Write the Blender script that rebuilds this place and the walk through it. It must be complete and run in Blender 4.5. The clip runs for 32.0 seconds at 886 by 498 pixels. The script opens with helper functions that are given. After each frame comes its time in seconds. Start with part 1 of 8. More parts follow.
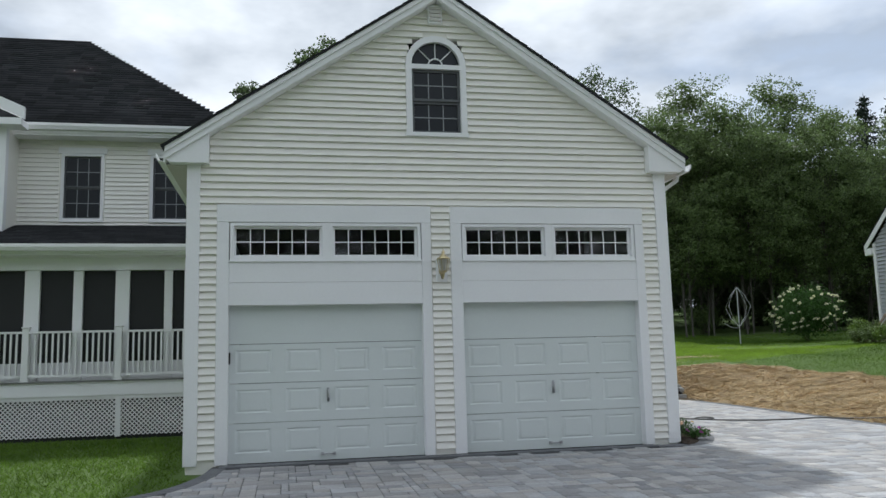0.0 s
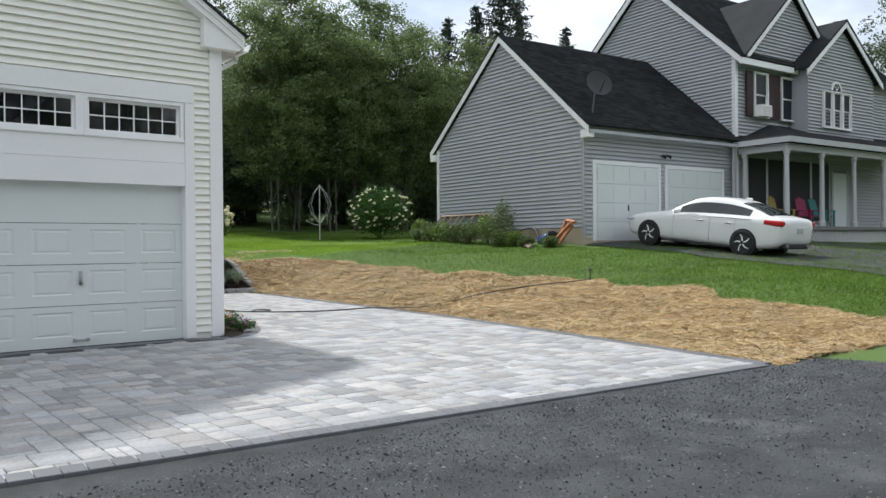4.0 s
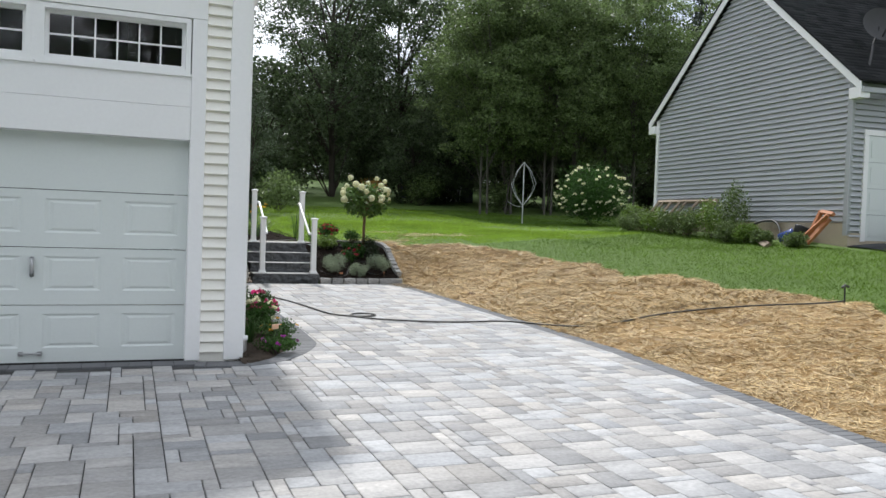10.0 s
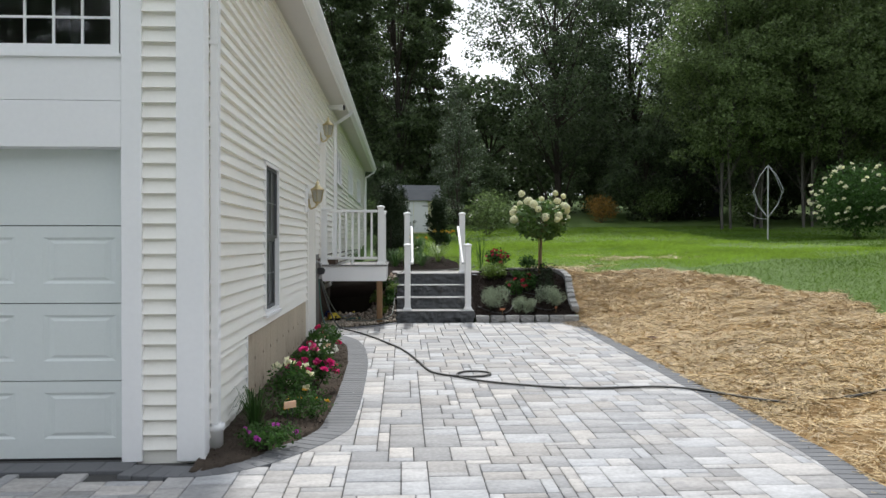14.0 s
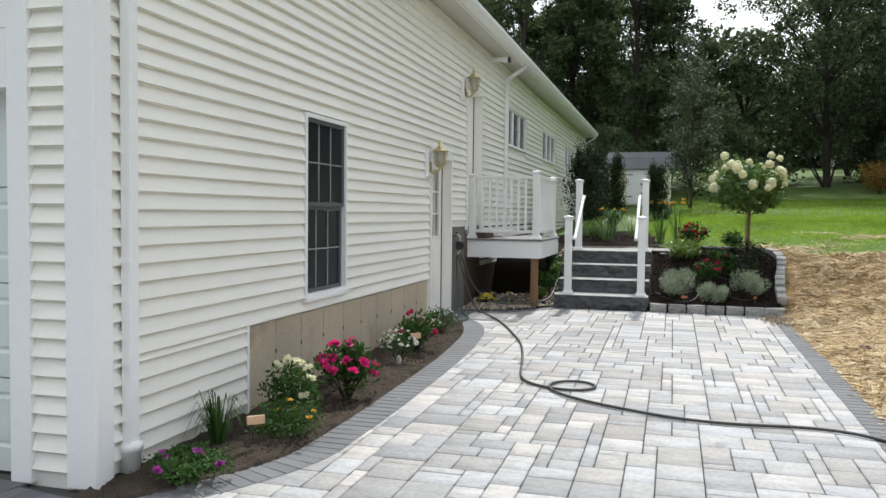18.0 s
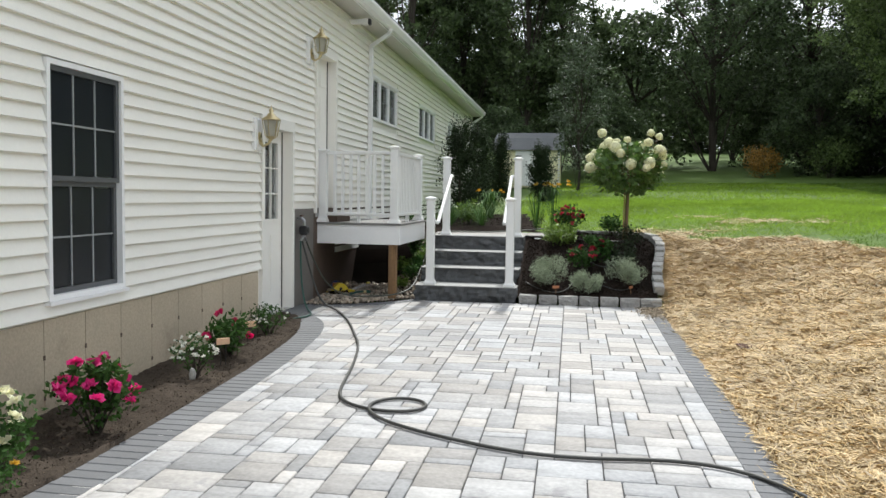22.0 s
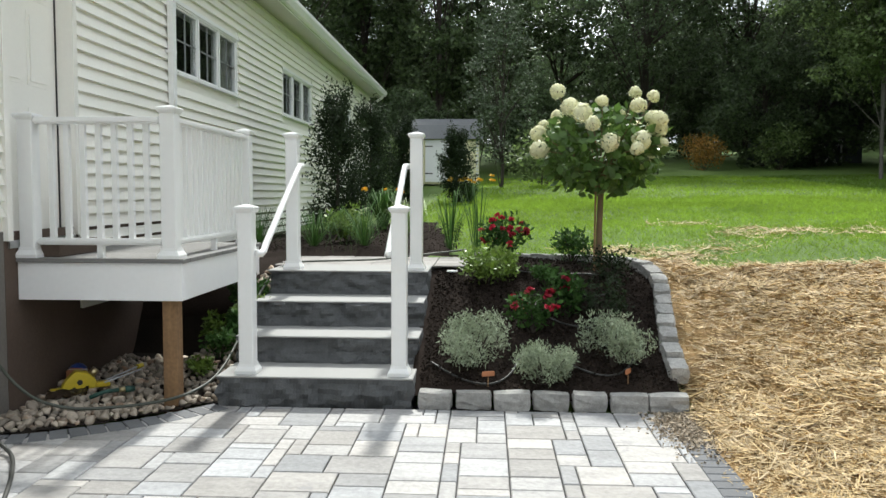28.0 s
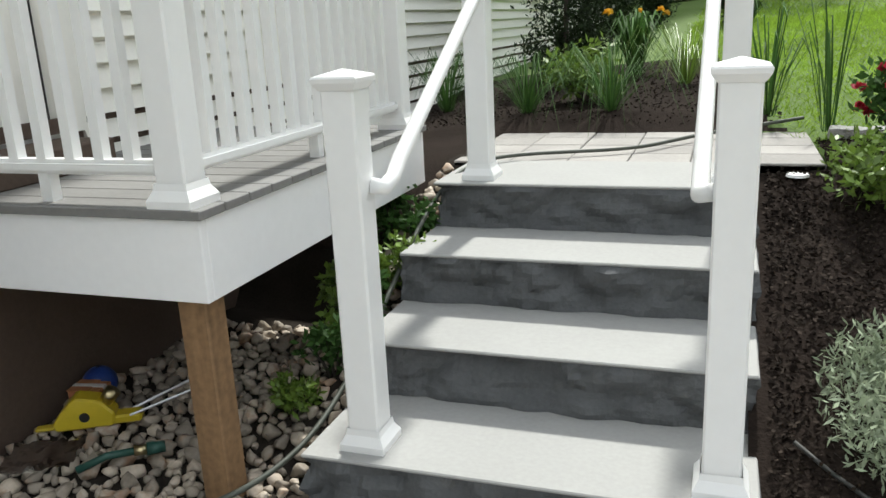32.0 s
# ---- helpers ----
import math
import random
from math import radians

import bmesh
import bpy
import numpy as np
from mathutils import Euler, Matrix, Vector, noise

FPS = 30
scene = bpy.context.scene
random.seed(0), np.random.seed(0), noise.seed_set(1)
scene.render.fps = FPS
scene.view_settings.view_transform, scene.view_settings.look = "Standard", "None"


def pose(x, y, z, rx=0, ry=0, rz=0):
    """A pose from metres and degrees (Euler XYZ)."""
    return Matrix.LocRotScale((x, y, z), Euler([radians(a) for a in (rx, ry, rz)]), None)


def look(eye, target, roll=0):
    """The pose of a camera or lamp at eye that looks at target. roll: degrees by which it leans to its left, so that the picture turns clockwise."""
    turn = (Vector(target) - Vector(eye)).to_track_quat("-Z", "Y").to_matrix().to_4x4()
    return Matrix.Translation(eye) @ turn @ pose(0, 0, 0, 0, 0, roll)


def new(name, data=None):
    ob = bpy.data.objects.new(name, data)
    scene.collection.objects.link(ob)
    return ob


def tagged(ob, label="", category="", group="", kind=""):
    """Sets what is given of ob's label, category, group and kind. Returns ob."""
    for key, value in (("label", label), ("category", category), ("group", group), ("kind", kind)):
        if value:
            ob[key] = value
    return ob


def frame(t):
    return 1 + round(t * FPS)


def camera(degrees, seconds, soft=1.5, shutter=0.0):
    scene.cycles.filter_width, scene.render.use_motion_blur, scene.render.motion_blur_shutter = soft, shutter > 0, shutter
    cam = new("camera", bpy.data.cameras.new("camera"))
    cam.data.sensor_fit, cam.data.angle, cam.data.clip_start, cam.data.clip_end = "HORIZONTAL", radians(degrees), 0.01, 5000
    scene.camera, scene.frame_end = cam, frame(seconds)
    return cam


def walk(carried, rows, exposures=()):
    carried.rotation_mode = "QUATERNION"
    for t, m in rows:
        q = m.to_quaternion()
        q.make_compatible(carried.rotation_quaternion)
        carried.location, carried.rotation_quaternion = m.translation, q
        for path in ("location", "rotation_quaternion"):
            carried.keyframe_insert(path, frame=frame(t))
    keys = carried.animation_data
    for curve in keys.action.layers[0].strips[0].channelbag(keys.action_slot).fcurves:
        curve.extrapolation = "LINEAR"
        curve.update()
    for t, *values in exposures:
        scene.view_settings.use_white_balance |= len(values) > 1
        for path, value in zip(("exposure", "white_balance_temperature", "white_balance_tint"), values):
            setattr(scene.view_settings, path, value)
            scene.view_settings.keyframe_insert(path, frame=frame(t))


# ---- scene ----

# camera and walk
cam = camera(57.4, 32.0)
PATH = [
    (0, (-5.8, -11.537, 1.368), (-5.415, -9.593, 1.632), -1.5),
    (0.5, (-5.82, -11.529, 1.399), (-5.167, -9.653, 1.637), -2.5),
    (1, (-5.751, -11.521, 1.369), (-4.909, -9.719, 1.585), -2.9),
    (1.5, (-5.639, -11.536, 1.383), (-4.663, -9.799, 1.562), -2.9),
    (2, (-5.595, -11.503, 1.347), (-4.519, -9.822, 1.477), -3.5),
    (2.5, (-5.49, -11.481, 1.339), (-4.343, -9.844, 1.386), -3.1),
    (3, (-5.308, -11.414, 1.271), (-4.111, -9.812, 1.268), -1.5),
    (3.5, (-5.064, -11.308, 1.265), (-3.817, -9.745, 1.274), -0.5),
    (5.5, (-3.839, -10.7, 1.243), (-2.638, -9.104, 1.143), -1.5),
    (6, (-3.449, -10.502, 1.247), (-2.332, -8.845, 1.157), -0.9),
    (6.5, (-3.191, -10.159, 1.277), (-2.103, -8.483, 1.19), -0.8),
    (7, (-2.885, -9.99, 1.284), (-1.802, -8.311, 1.201), -1.2),
    (7.5, (-2.585, -9.797, 1.329), (-1.586, -8.067, 1.249), -0.3),
    (8, (-2.263, -9.466, 1.323), (-1.264, -7.736, 1.227), 0.8),
    (8.5, (-1.907, -9.209, 1.327), (-1.022, -7.419, 1.214), 1.0),
    (9, (-1.66, -8.921, 1.363), (-0.987, -7.04, 1.255), 1.8),
    (9.5, (-1.41, -8.56, 1.415), (-0.729, -6.681, 1.34), 1.7),
    (10, (-1.056, -8.251, 1.396), (-0.33, -6.388, 1.34), 2.0),
    (10.5, (-0.8, -7.842, 1.382), (-0.078, -5.979, 1.294), 2.0),
    (11, (-0.503, -7.537, 1.446), (0.251, -5.686, 1.361), 0.5),
    (11.5, (-0.152, -7.21, 1.453), (0.529, -5.33, 1.386), 0.4),
    (12, (0.15, -6.855, 1.45), (0.794, -4.963, 1.358), -0.1),
    (12.5, (0.505, -6.576, 1.464), (1.124, -4.676, 1.372), -0.3),
    (13, (0.824, -6.263, 1.475), (1.329, -4.328, 1.427), 0.2),
    (13.5, (1.085, -5.916, 1.516), (1.45, -3.949, 1.492), -0.1),
    (14, (1.387, -5.635, 1.495), (1.488, -3.638, 1.479), 0.0),
    (14.5, (1.609, -5.345, 1.452), (1.571, -3.347, 1.373), 0.2),
    (16.5, (2.511, -4.125, 1.456), (2.121, -2.165, 1.38), 0.7),
    (17, (2.698, -3.833, 1.466), (2.19, -1.901, 1.368), 0.3),
    (17.5, (2.753, -3.581, 1.468), (2.246, -1.651, 1.325), 0.1),
    (18, (2.936, -3.604, 1.493), (2.392, -1.682, 1.404), 0.6),
    (18.5, (3.08, -3.605, 1.534), (2.49, -1.696, 1.617), -0.2),
    (19, (3.119, -3.651, 1.548), (2.561, -1.738, 1.716), -1.2),
    (19.5, (3.15, -3.654, 1.506), (2.618, -1.728, 1.585), -1.9),
    (20, (3.142, -3.515, 1.456), (2.638, -1.583, 1.332), -1.8),
    (20.5, (3.117, -3.215, 1.452), (2.685, -1.274, 1.24), -1.8),
    (21, (3.173, -2.91, 1.454), (2.787, -0.958, 1.254), -1.4),
    (21.5, (3.296, -2.594, 1.497), (2.898, -0.64, 1.343), 0.2),
    (22, (3.286, -2.155, 1.477), (2.976, -0.184, 1.348), 0.9),
    (22.5, (3.335, -1.752, 1.478), (3.044, 0.223, 1.36), 0.6),
    (23, (3.347, -1.321, 1.509), (3.026, 0.651, 1.412), 1.4),
    (23.5, (3.259, -0.846, 1.527), (3.037, 1.14, 1.441), 0.8),
    (24, (3.27, -0.476, 1.518), (2.995, 1.502, 1.422), 0.1),
    (24.5, (3.246, -0.071, 1.523), (2.918, 1.898, 1.405), 0.7),
    (25, (3.207, 0.33, 1.559), (2.949, 2.308, 1.417), -0.2),
    (25.5, (3.245, 0.716, 1.57), (2.989, 2.693, 1.414), -0.2),
    (27.5, (3.092, 2.427, 1.547), (2.945, 4.416, 1.402), -0.0),
    (28, (3.102, 2.876, 1.551), (2.995, 4.868, 1.416), 0.2),
    (28.5, (3.034, 3.238, 1.573), (2.932, 5.232, 1.447), 0.5),
    (29, (2.964, 3.643, 1.637), (2.911, 5.638, 1.514), -0.3),
    (29.5, (2.964, 4.125, 1.667), (2.819, 6.116, 1.551), 0.3),
    (30, (2.838, 4.631, 1.662), (2.641, 6.608, 1.429), 0.2),
    (30.5, (2.8, 5.076, 1.591), (2.667, 7.02, 1.142), -0.6),
    (31, (2.741, 5.407, 1.617), (2.501, 7.318, 1.077), 0.0),
    (31.5, (2.535, 5.778, 1.615), (2.068, 7.636, 1.04), -0.7),
    (32, (2.487, 6.194, 1.59), (1.843, 8.009, 1.052), -2.8),
]
EXPOSURES = [(0, 0.02, 5960, 7), (2, -0.02, 6030, 8), (3, 0.26, 6110, 8), (6, 0.44, 6110, 10), (9, 0.49, 6140, 9), (14, 0.41, 6180, 9), (17, 0.58, 6220, 8), (18, 0.60, 6230, 8), (19, 0.44, 6250, 8), (20, 0.52, 6270, 8), (23, 0.69, 6280, 7), (25, 0.67, 6300, 7), (28, 0.82, 6310, 5), (29, 0.98, 6190, 4), (30, 0.99, 6230, 4), (31, 0.89, 6300, 5), (32, 0.86, 6360, 5)]
walk(cam, [(t, look(eye, target, roll)) for t, eye, target, roll in PATH], EXPOSURES)

# world, sun
SUN_DIR = Vector((0.02, 0.60, 0.80)).normalized()
world = bpy.data.worlds.new("sky")
scene.world = world
world.use_nodes = True
wn, wl = world.node_tree.nodes, world.node_tree.links
bg = wn["Background"]
sky = wn.new("ShaderNodeTexSky")
sky.sky_type = "NISHITA"
sky.sun_disc = False
sky.sun_elevation = math.asin(SUN_DIR.z)
sky.sun_rotation = math.atan2(SUN_DIR.x, SUN_DIR.y)
sky.dust_density = 2.0
wtc = wn.new("ShaderNodeTexCoord")
wmap = wn.new("ShaderNodeMapping")
wmap.inputs["Scale"].default_value = (1.0, 1.0, 2.2)
cloud = wn.new("ShaderNodeTexNoise")
cloud.inputs["Scale"].default_value = 2.6
cloud.inputs["Detail"].default_value = 7.0
cloud.inputs["Roughness"].default_value = 0.55
cover = wn.new("ShaderNodeValToRGB")
cover.color_ramp.elements[0].position, cover.color_ramp.elements[0].color = 0.28, (0.5, 0.5, 0.5, 1)
cover.color_ramp.elements[1].position, cover.color_ramp.elements[1].color = 0.50, (1, 1, 1, 1)
shade = wn.new("ShaderNodeTexNoise")
shade.inputs["Scale"].default_value = 4.5
shade.inputs["Detail"].default_value = 5.0
tone = wn.new("ShaderNodeValToRGB")
tone.color_ramp.elements[0].position, tone.color_ramp.elements[0].color = 0.36, (3.3, 3.5, 3.8, 1)
tone.color_ramp.elements[1].position, tone.color_ramp.elements[1].color = 0.66, (7.3, 7.3, 7.4, 1)
mixw = wn.new("ShaderNodeMixRGB")
wl.new(wtc.outputs["Generated"], wmap.inputs["Vector"])
wl.new(wmap.outputs["Vector"], cloud.inputs["Vector"])
wl.new(wmap.outputs["Vector"], shade.inputs["Vector"])
wl.new(cloud.outputs["Fac"], cover.inputs["Fac"])
wl.new(shade.outputs["Fac"], tone.inputs["Fac"])
wl.new(cover.outputs["Color"], mixw.inputs["Fac"])
wl.new(sky.outputs["Color"], mixw.inputs["Color1"])
wl.new(tone.outputs["Color"], mixw.inputs["Color2"])
wl.new(mixw.outputs["Color"], bg.inputs["Color"])
bg.inputs["Strength"].default_value = 0.15
sun = new("sun", bpy.data.lights.new("sun", "SUN"))
sun.data.energy = 2.9
sun.data.angle = radians(3.0)
sun.data.color = (1.0, 0.96, 0.90)
sun.matrix_world = look(SUN_DIR * 60, (0, 0, 0))


# materials
def mat(name, col, rough=0.6, var=0.15, scale=4.0, fine=60.0, bump=0.1, metal=0.0, rand=0.0, stain=None, stain_at=0.6, spec=0.5, sub=0.0, stretch=None, alt=None):
    m = bpy.data.materials.new(name)
    m.use_nodes = True
    n, l = m.node_tree.nodes, m.node_tree.links
    p = n["Principled BSDF"]
    p.inputs["Roughness"].default_value = rough
    p.inputs["Metallic"].default_value = metal
    p.inputs["Specular IOR Level"].default_value = spec
    geo = n.new("ShaderNodeNewGeometry")
    a = n.new("ShaderNodeTexNoise")
    a.inputs["Scale"].default_value = scale
    a.inputs["Detail"].default_value = 5.0
    b = n.new("ShaderNodeTexNoise")
    b.inputs["Scale"].default_value = fine
    b.inputs["Detail"].default_value = 4.0
    if stretch:
        st = n.new("ShaderNodeVectorMath")
        st.operation = "MULTIPLY"
        st.inputs[1].default_value = stretch
        l.new(geo.outputs["Position"], st.inputs[0])
        l.new(st.outputs["Vector"], a.inputs["Vector"])
    else:
        l.new(geo.outputs["Position"], a.inputs["Vector"])
    l.new(geo.outputs["Position"], b.inputs["Vector"])
    add = n.new("ShaderNodeMath")
    add.operation = "ADD"
    l.new(a.outputs["Fac"], add.inputs[0])
    l.new(b.outputs["Fac"], add.inputs[1])
    rng = n.new("ShaderNodeMapRange")
    rng.inputs["From Min"].default_value = 0.6
    rng.inputs["From Max"].default_value = 1.4
    rng.inputs["To Min"].default_value = 1 - var
    rng.inputs["To Max"].default_value = 1 + var
    l.new(add.outputs[0], rng.inputs["Value"])
    val = rng.outputs["Result"]
    if rand:
        oi = n.new("ShaderNodeObjectInfo")
        s = n.new("ShaderNodeMath")
        s.operation = "ADD"
        l.new(oi.outputs["Random"], s.inputs[0])
        l.new(geo.outputs["Random Per Island"], s.inputs[1])
        fr = n.new("ShaderNodeMath")
        fr.operation = "FRACT"
        l.new(s.outputs[0], fr.inputs[0])
        r2 = n.new("ShaderNodeMapRange")
        r2.inputs["To Min"].default_value = 1 - rand
        r2.inputs["To Max"].default_value = 1 + rand
        l.new(fr.outputs[0], r2.inputs["Value"])
        mu = n.new("ShaderNodeMath")
        mu.operation = "MULTIPLY"
        l.new(val, mu.inputs[0])
        l.new(r2.outputs["Result"], mu.inputs[1])
        val = mu.outputs[0]
    vm = n.new("ShaderNodeVectorMath")
    vm.operation = "SCALE"
    vm.inputs[0].default_value = col
    l.new(val, vm.inputs["Scale"])
    out = vm.outputs["Vector"]
    if alt:
        k = n.new("ShaderNodeMath")
        k.operation = "MULTIPLY"
        k.inputs[1].default_value = 7.31
        l.new(fr.outputs[0], k.inputs[0])
        kf = n.new("ShaderNodeMath")
        kf.operation = "FRACT"
        l.new(k.outputs[0], kf.inputs[0])
        va = n.new("ShaderNodeVectorMath")
        va.operation = "SCALE"
        va.inputs[0].default_value = alt
        l.new(val, va.inputs["Scale"])
        ma = n.new("ShaderNodeMixRGB")
        l.new(kf.outputs[0], ma.inputs["Fac"])
        l.new(out, ma.inputs["Color1"])
        l.new(va.outputs["Vector"], ma.inputs["Color2"])
        out = ma.outputs["Color"]
    if stain:
        c = n.new("ShaderNodeTexNoise")
        c.inputs["Scale"].default_value = scale * 0.6
        c.inputs["Detail"].default_value = 8.0
        c.inputs["Roughness"].default_value = 0.65
        l.new(geo.outputs["Position"], c.inputs["Vector"])
        rp = n.new("ShaderNodeMapRange")
        rp.inputs["From Min"].default_value = stain_at
        rp.inputs["From Max"].default_value = stain_at + 0.12
        l.new(c.outputs["Fac"], rp.inputs["Value"])
        mx = n.new("ShaderNodeMixRGB")
        l.new(rp.outputs["Result"], mx.inputs["Fac"])
        l.new(out, mx.inputs["Color1"])
        mx.inputs["Color2"].default_value = (*stain, 1)
        out = mx.outputs["Color"]
    l.new(out, p.inputs["Base Color"])
    if bump:
        bu = n.new("ShaderNodeBump")
        bu.inputs["Strength"].default_value = bump
        bu.inputs["Distance"].default_value = 0.01
        l.new(b.outputs["Fac"], bu.inputs["Height"])
        l.new(bu.outputs["Normal"], p.inputs["Normal"])
    if sub:
        p.inputs["Transmission Weight"].default_value = 0.0
        tr = n.new("ShaderNodeBsdfTranslucent")
        l.new(out, tr.inputs["Color"])
        ms = n.new("ShaderNodeMixShader")
        ms.inputs["Fac"].default_value = sub
        l.new(p.outputs[0], ms.inputs[1])
        l.new(tr.outputs[0], ms.inputs[2])
        l.new(ms.outputs[0], n["Material Output"].inputs["Surface"])
    return m


SIDING = mat("cream_vinyl", (0.875, 0.855, 0.795), 0.45, 0.03, 1.5, 40, 0.03, rand=0.015)
WHITE = mat("white_trim", (0.88, 0.88, 0.885), 0.4, 0.025, 1.2, 30, 0.02)
RAILW = mat("white_vinyl_rail", (0.83, 0.83, 0.825), 0.3, 0.02, 1.2, 30, 0.0)
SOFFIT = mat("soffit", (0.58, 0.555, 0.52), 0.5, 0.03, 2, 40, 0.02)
DOORWHITE = mat("warm_white_door_paint", (0.86, 0.84, 0.79), 0.4, 0.025, 1.0, 40, 0.02)
GDOOR = mat("garage_door_paint", (0.71, 0.75, 0.735), 0.4, 0.025, 1.0, 50, 0.03)
SHINGLE = mat("shingle", (0.028, 0.029, 0.031), 0.95, 0.35, 1.2, 90, 0.4, rand=0.3, spec=0.15)
CONCRETE = mat("concrete", (0.47, 0.40, 0.30), 0.85, 0.20, 1.0, 60, 0.2, stain=(0.27, 0.21, 0.15), stain_at=0.54, stretch=(1.0, 1.0, 0.5))
PAVER = mat("paver", (0.318, 0.322, 0.332), 0.75, 0.26, 6.0, 34, 0.3, rand=0.27, stain=(0.26, 0.255, 0.26), stain_at=0.60, stretch=(0.6, 2.0, 1.0), alt=(0.365, 0.345, 0.325))
LANDSLAB = mat("landing_slab", (0.285, 0.268, 0.252), 0.8, 0.15, 4, 50, 0.2, rand=0.12)
DARKPAVER = mat("border_paver", (0.135, 0.138, 0.145), 0.8, 0.14, 3, 60, 0.25, rand=0.10)
JOINT = mat("joint_sand", (0.060, 0.059, 0.058), 0.95, 0.2, 3, 120, 0.3)
ASPHALT = mat("asphalt", (0.046, 0.049, 0.052), 0.9, 0.85, 2.5, 150, 1.0, stain=(0.095, 0.098, 0.10), stain_at=0.58)
GRASS = mat("grass", (0.075, 0.130, 0.016), 0.9, 0.25, 0.5, 70, 0.4, stain=(0.10, 0.13, 0.03), stain_at=0.64)
BLADE = mat("grass_blade", (0.215, 0.335, 0.036), 0.7, 0.35, 0.5, 5, 0.0, rand=0.3, sub=0.58, spec=0.15, stain=(0.12, 0.21, 0.022), stain_at=0.58)
STRAWSOIL = mat("straw_soil", (0.30, 0.20, 0.095), 0.9, 0.4, 2.2, 90, 0.7, stain=(0.12, 0.075, 0.04), stain_at=0.56, spec=0.1)
STRAW = mat("straw", (0.515, 0.38, 0.188), 0.55, 0.22, 1.0, 20, 0.0, rand=0.5)
MULCH = mat("mulch", (0.024, 0.018, 0.015), 1.0, 0.35, 3, 80, 0.7, rand=0.3, spec=0.05)
CHIP = mat("bark_chip", (0.029, 0.022, 0.0175), 0.95, 0.3, 5, 80, 0.3, rand=0.55, spec=0.1)
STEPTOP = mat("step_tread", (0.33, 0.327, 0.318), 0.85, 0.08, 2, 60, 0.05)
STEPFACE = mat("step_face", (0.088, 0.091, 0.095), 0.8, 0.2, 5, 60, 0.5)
KERB = mat("granite_block", (0.37, 0.362, 0.345), 0.9, 0.35, 30, 210, 0.8, rand=0.18)
RIVER = mat("river_stone", (0.36, 0.305, 0.245), 0.65, 0.2, 9, 70, 0.2, rand=0.5, stain=(0.34, 0.20, 0.12), stain_at=0.55)
WOOD = mat("treated_post", (0.23, 0.135, 0.065), 0.8, 0.35, 14, 40, 0.25, stretch=(2.0, 2.0, 0.12))
DECKGREY = mat("deck_board", (0.20, 0.195, 0.19), 0.7, 0.1, 5, 40, 0.15, rand=0.1)
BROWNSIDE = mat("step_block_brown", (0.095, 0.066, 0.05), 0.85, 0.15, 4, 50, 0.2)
GREYSIDE = mat("grey_vinyl", (0.40, 0.415, 0.435), 0.5, 0.05, 0.6, 40, 0.05, rand=0.02)
BLACK = mat("black_metal", (0.02, 0.02, 0.022), 0.4, 0.1, 4, 40, 0.0)
STEEL = mat("dull_steel", (0.45, 0.45, 0.46), 0.35, 0.1, 8, 60, 0.05, metal=0.9)
BRASS = mat("brass", (0.58, 0.49, 0.29), 0.32, 0.1, 8, 60, 0.0, metal=1.0)
HOSE = mat("black_hose", (0.042, 0.042, 0.038), 0.5, 0.1, 8, 60, 0.05)
GREENHOSE = mat("green_hose", (0.02, 0.075, 0.058), 0.45, 0.1, 8, 60, 0.05)
RUST = mat("rusty_iron", (0.10, 0.05, 0.035), 0.8, 0.3, 9, 60, 0.2)
OLIVEHOSE = mat("olive_hose", (0.060, 0.066, 0.052), 0.5, 0.1, 8, 60, 0.05)
# Insect screen and bucket; elsewhere sheets that stand for unlit space.
SCREEN_AND_SHADE = mat("screen_and_shade_black", (0.012, 0.013, 0.014), 0.6, 0.1, 4, 40, 0.0)
MAROON = mat("maroon_shutter", (0.035, 0.012, 0.014), 0.5, 0.1, 4, 40, 0.0)
BARK = mat("bark", (0.045, 0.036, 0.028), 0.9, 0.25, 4, 30, 0.6)
PALEBARK = mat("birch_bark", (0.085, 0.078, 0.066), 0.8, 0.3, 5, 30, 0.4)
LEAF_DARK = mat("leaf_dark", (0.078, 0.112, 0.051), 0.42, 0.3, 0.3, 3, 0.0, rand=0.6, sub=0.52, spec=0.45)
LEAF_MID = mat("leaf_mid", (0.135, 0.190, 0.068), 0.45, 0.25, 0.3, 3, 0.0, rand=0.55, sub=0.52, spec=0.4)
LEAF_LIGHT = mat("leaf_light", (0.075, 0.120, 0.022), 0.5, 0.2, 0.3, 3, 0.0, rand=0.4, sub=0.4, spec=0.2)
LEAF_SHRUB = mat("leaf_shrub", (0.045, 0.100, 0.022), 0.75, 0.2, 4, 30, 0.0, rand=0.4, sub=0.3, spec=0.25)
LEAF_LIME = mat("leaf_lime", (0.14, 0.22, 0.035), 0.45, 0.2, 4, 30, 0.0, rand=0.35, sub=0.25)
WEED = mat("leaf_weed", (0.115, 0.165, 0.05), 0.6, 0.25, 3, 30, 0.0, rand=0.5, sub=0.3)
LEAF_SILVER = mat("leaf_silver", (0.27, 0.32, 0.215), 0.8, 0.15, 4, 30, 0.0, rand=0.25, sub=0.2)
LEAF_HOLLY = mat("leaf_holly", (0.026, 0.040, 0.018), 0.6, 0.2, 4, 30, 0.0, rand=0.5, sub=0.15, spec=0.15)
PETAL_WHITE = mat("petal_white", (0.84, 0.82, 0.60), 0.6, 0.1, 6, 40, 0.0, rand=0.12, sub=0.35)
PETAL_DAISY = mat("petal_daisy", (0.86, 0.86, 0.80), 0.6, 0.06, 6, 40, 0.0, rand=0.06, sub=0.25)
PETAL_CREAM = mat("petal_cream", (0.87, 0.86, 0.60), 0.6, 0.06, 6, 40, 0.0, rand=0.06, sub=0.22)
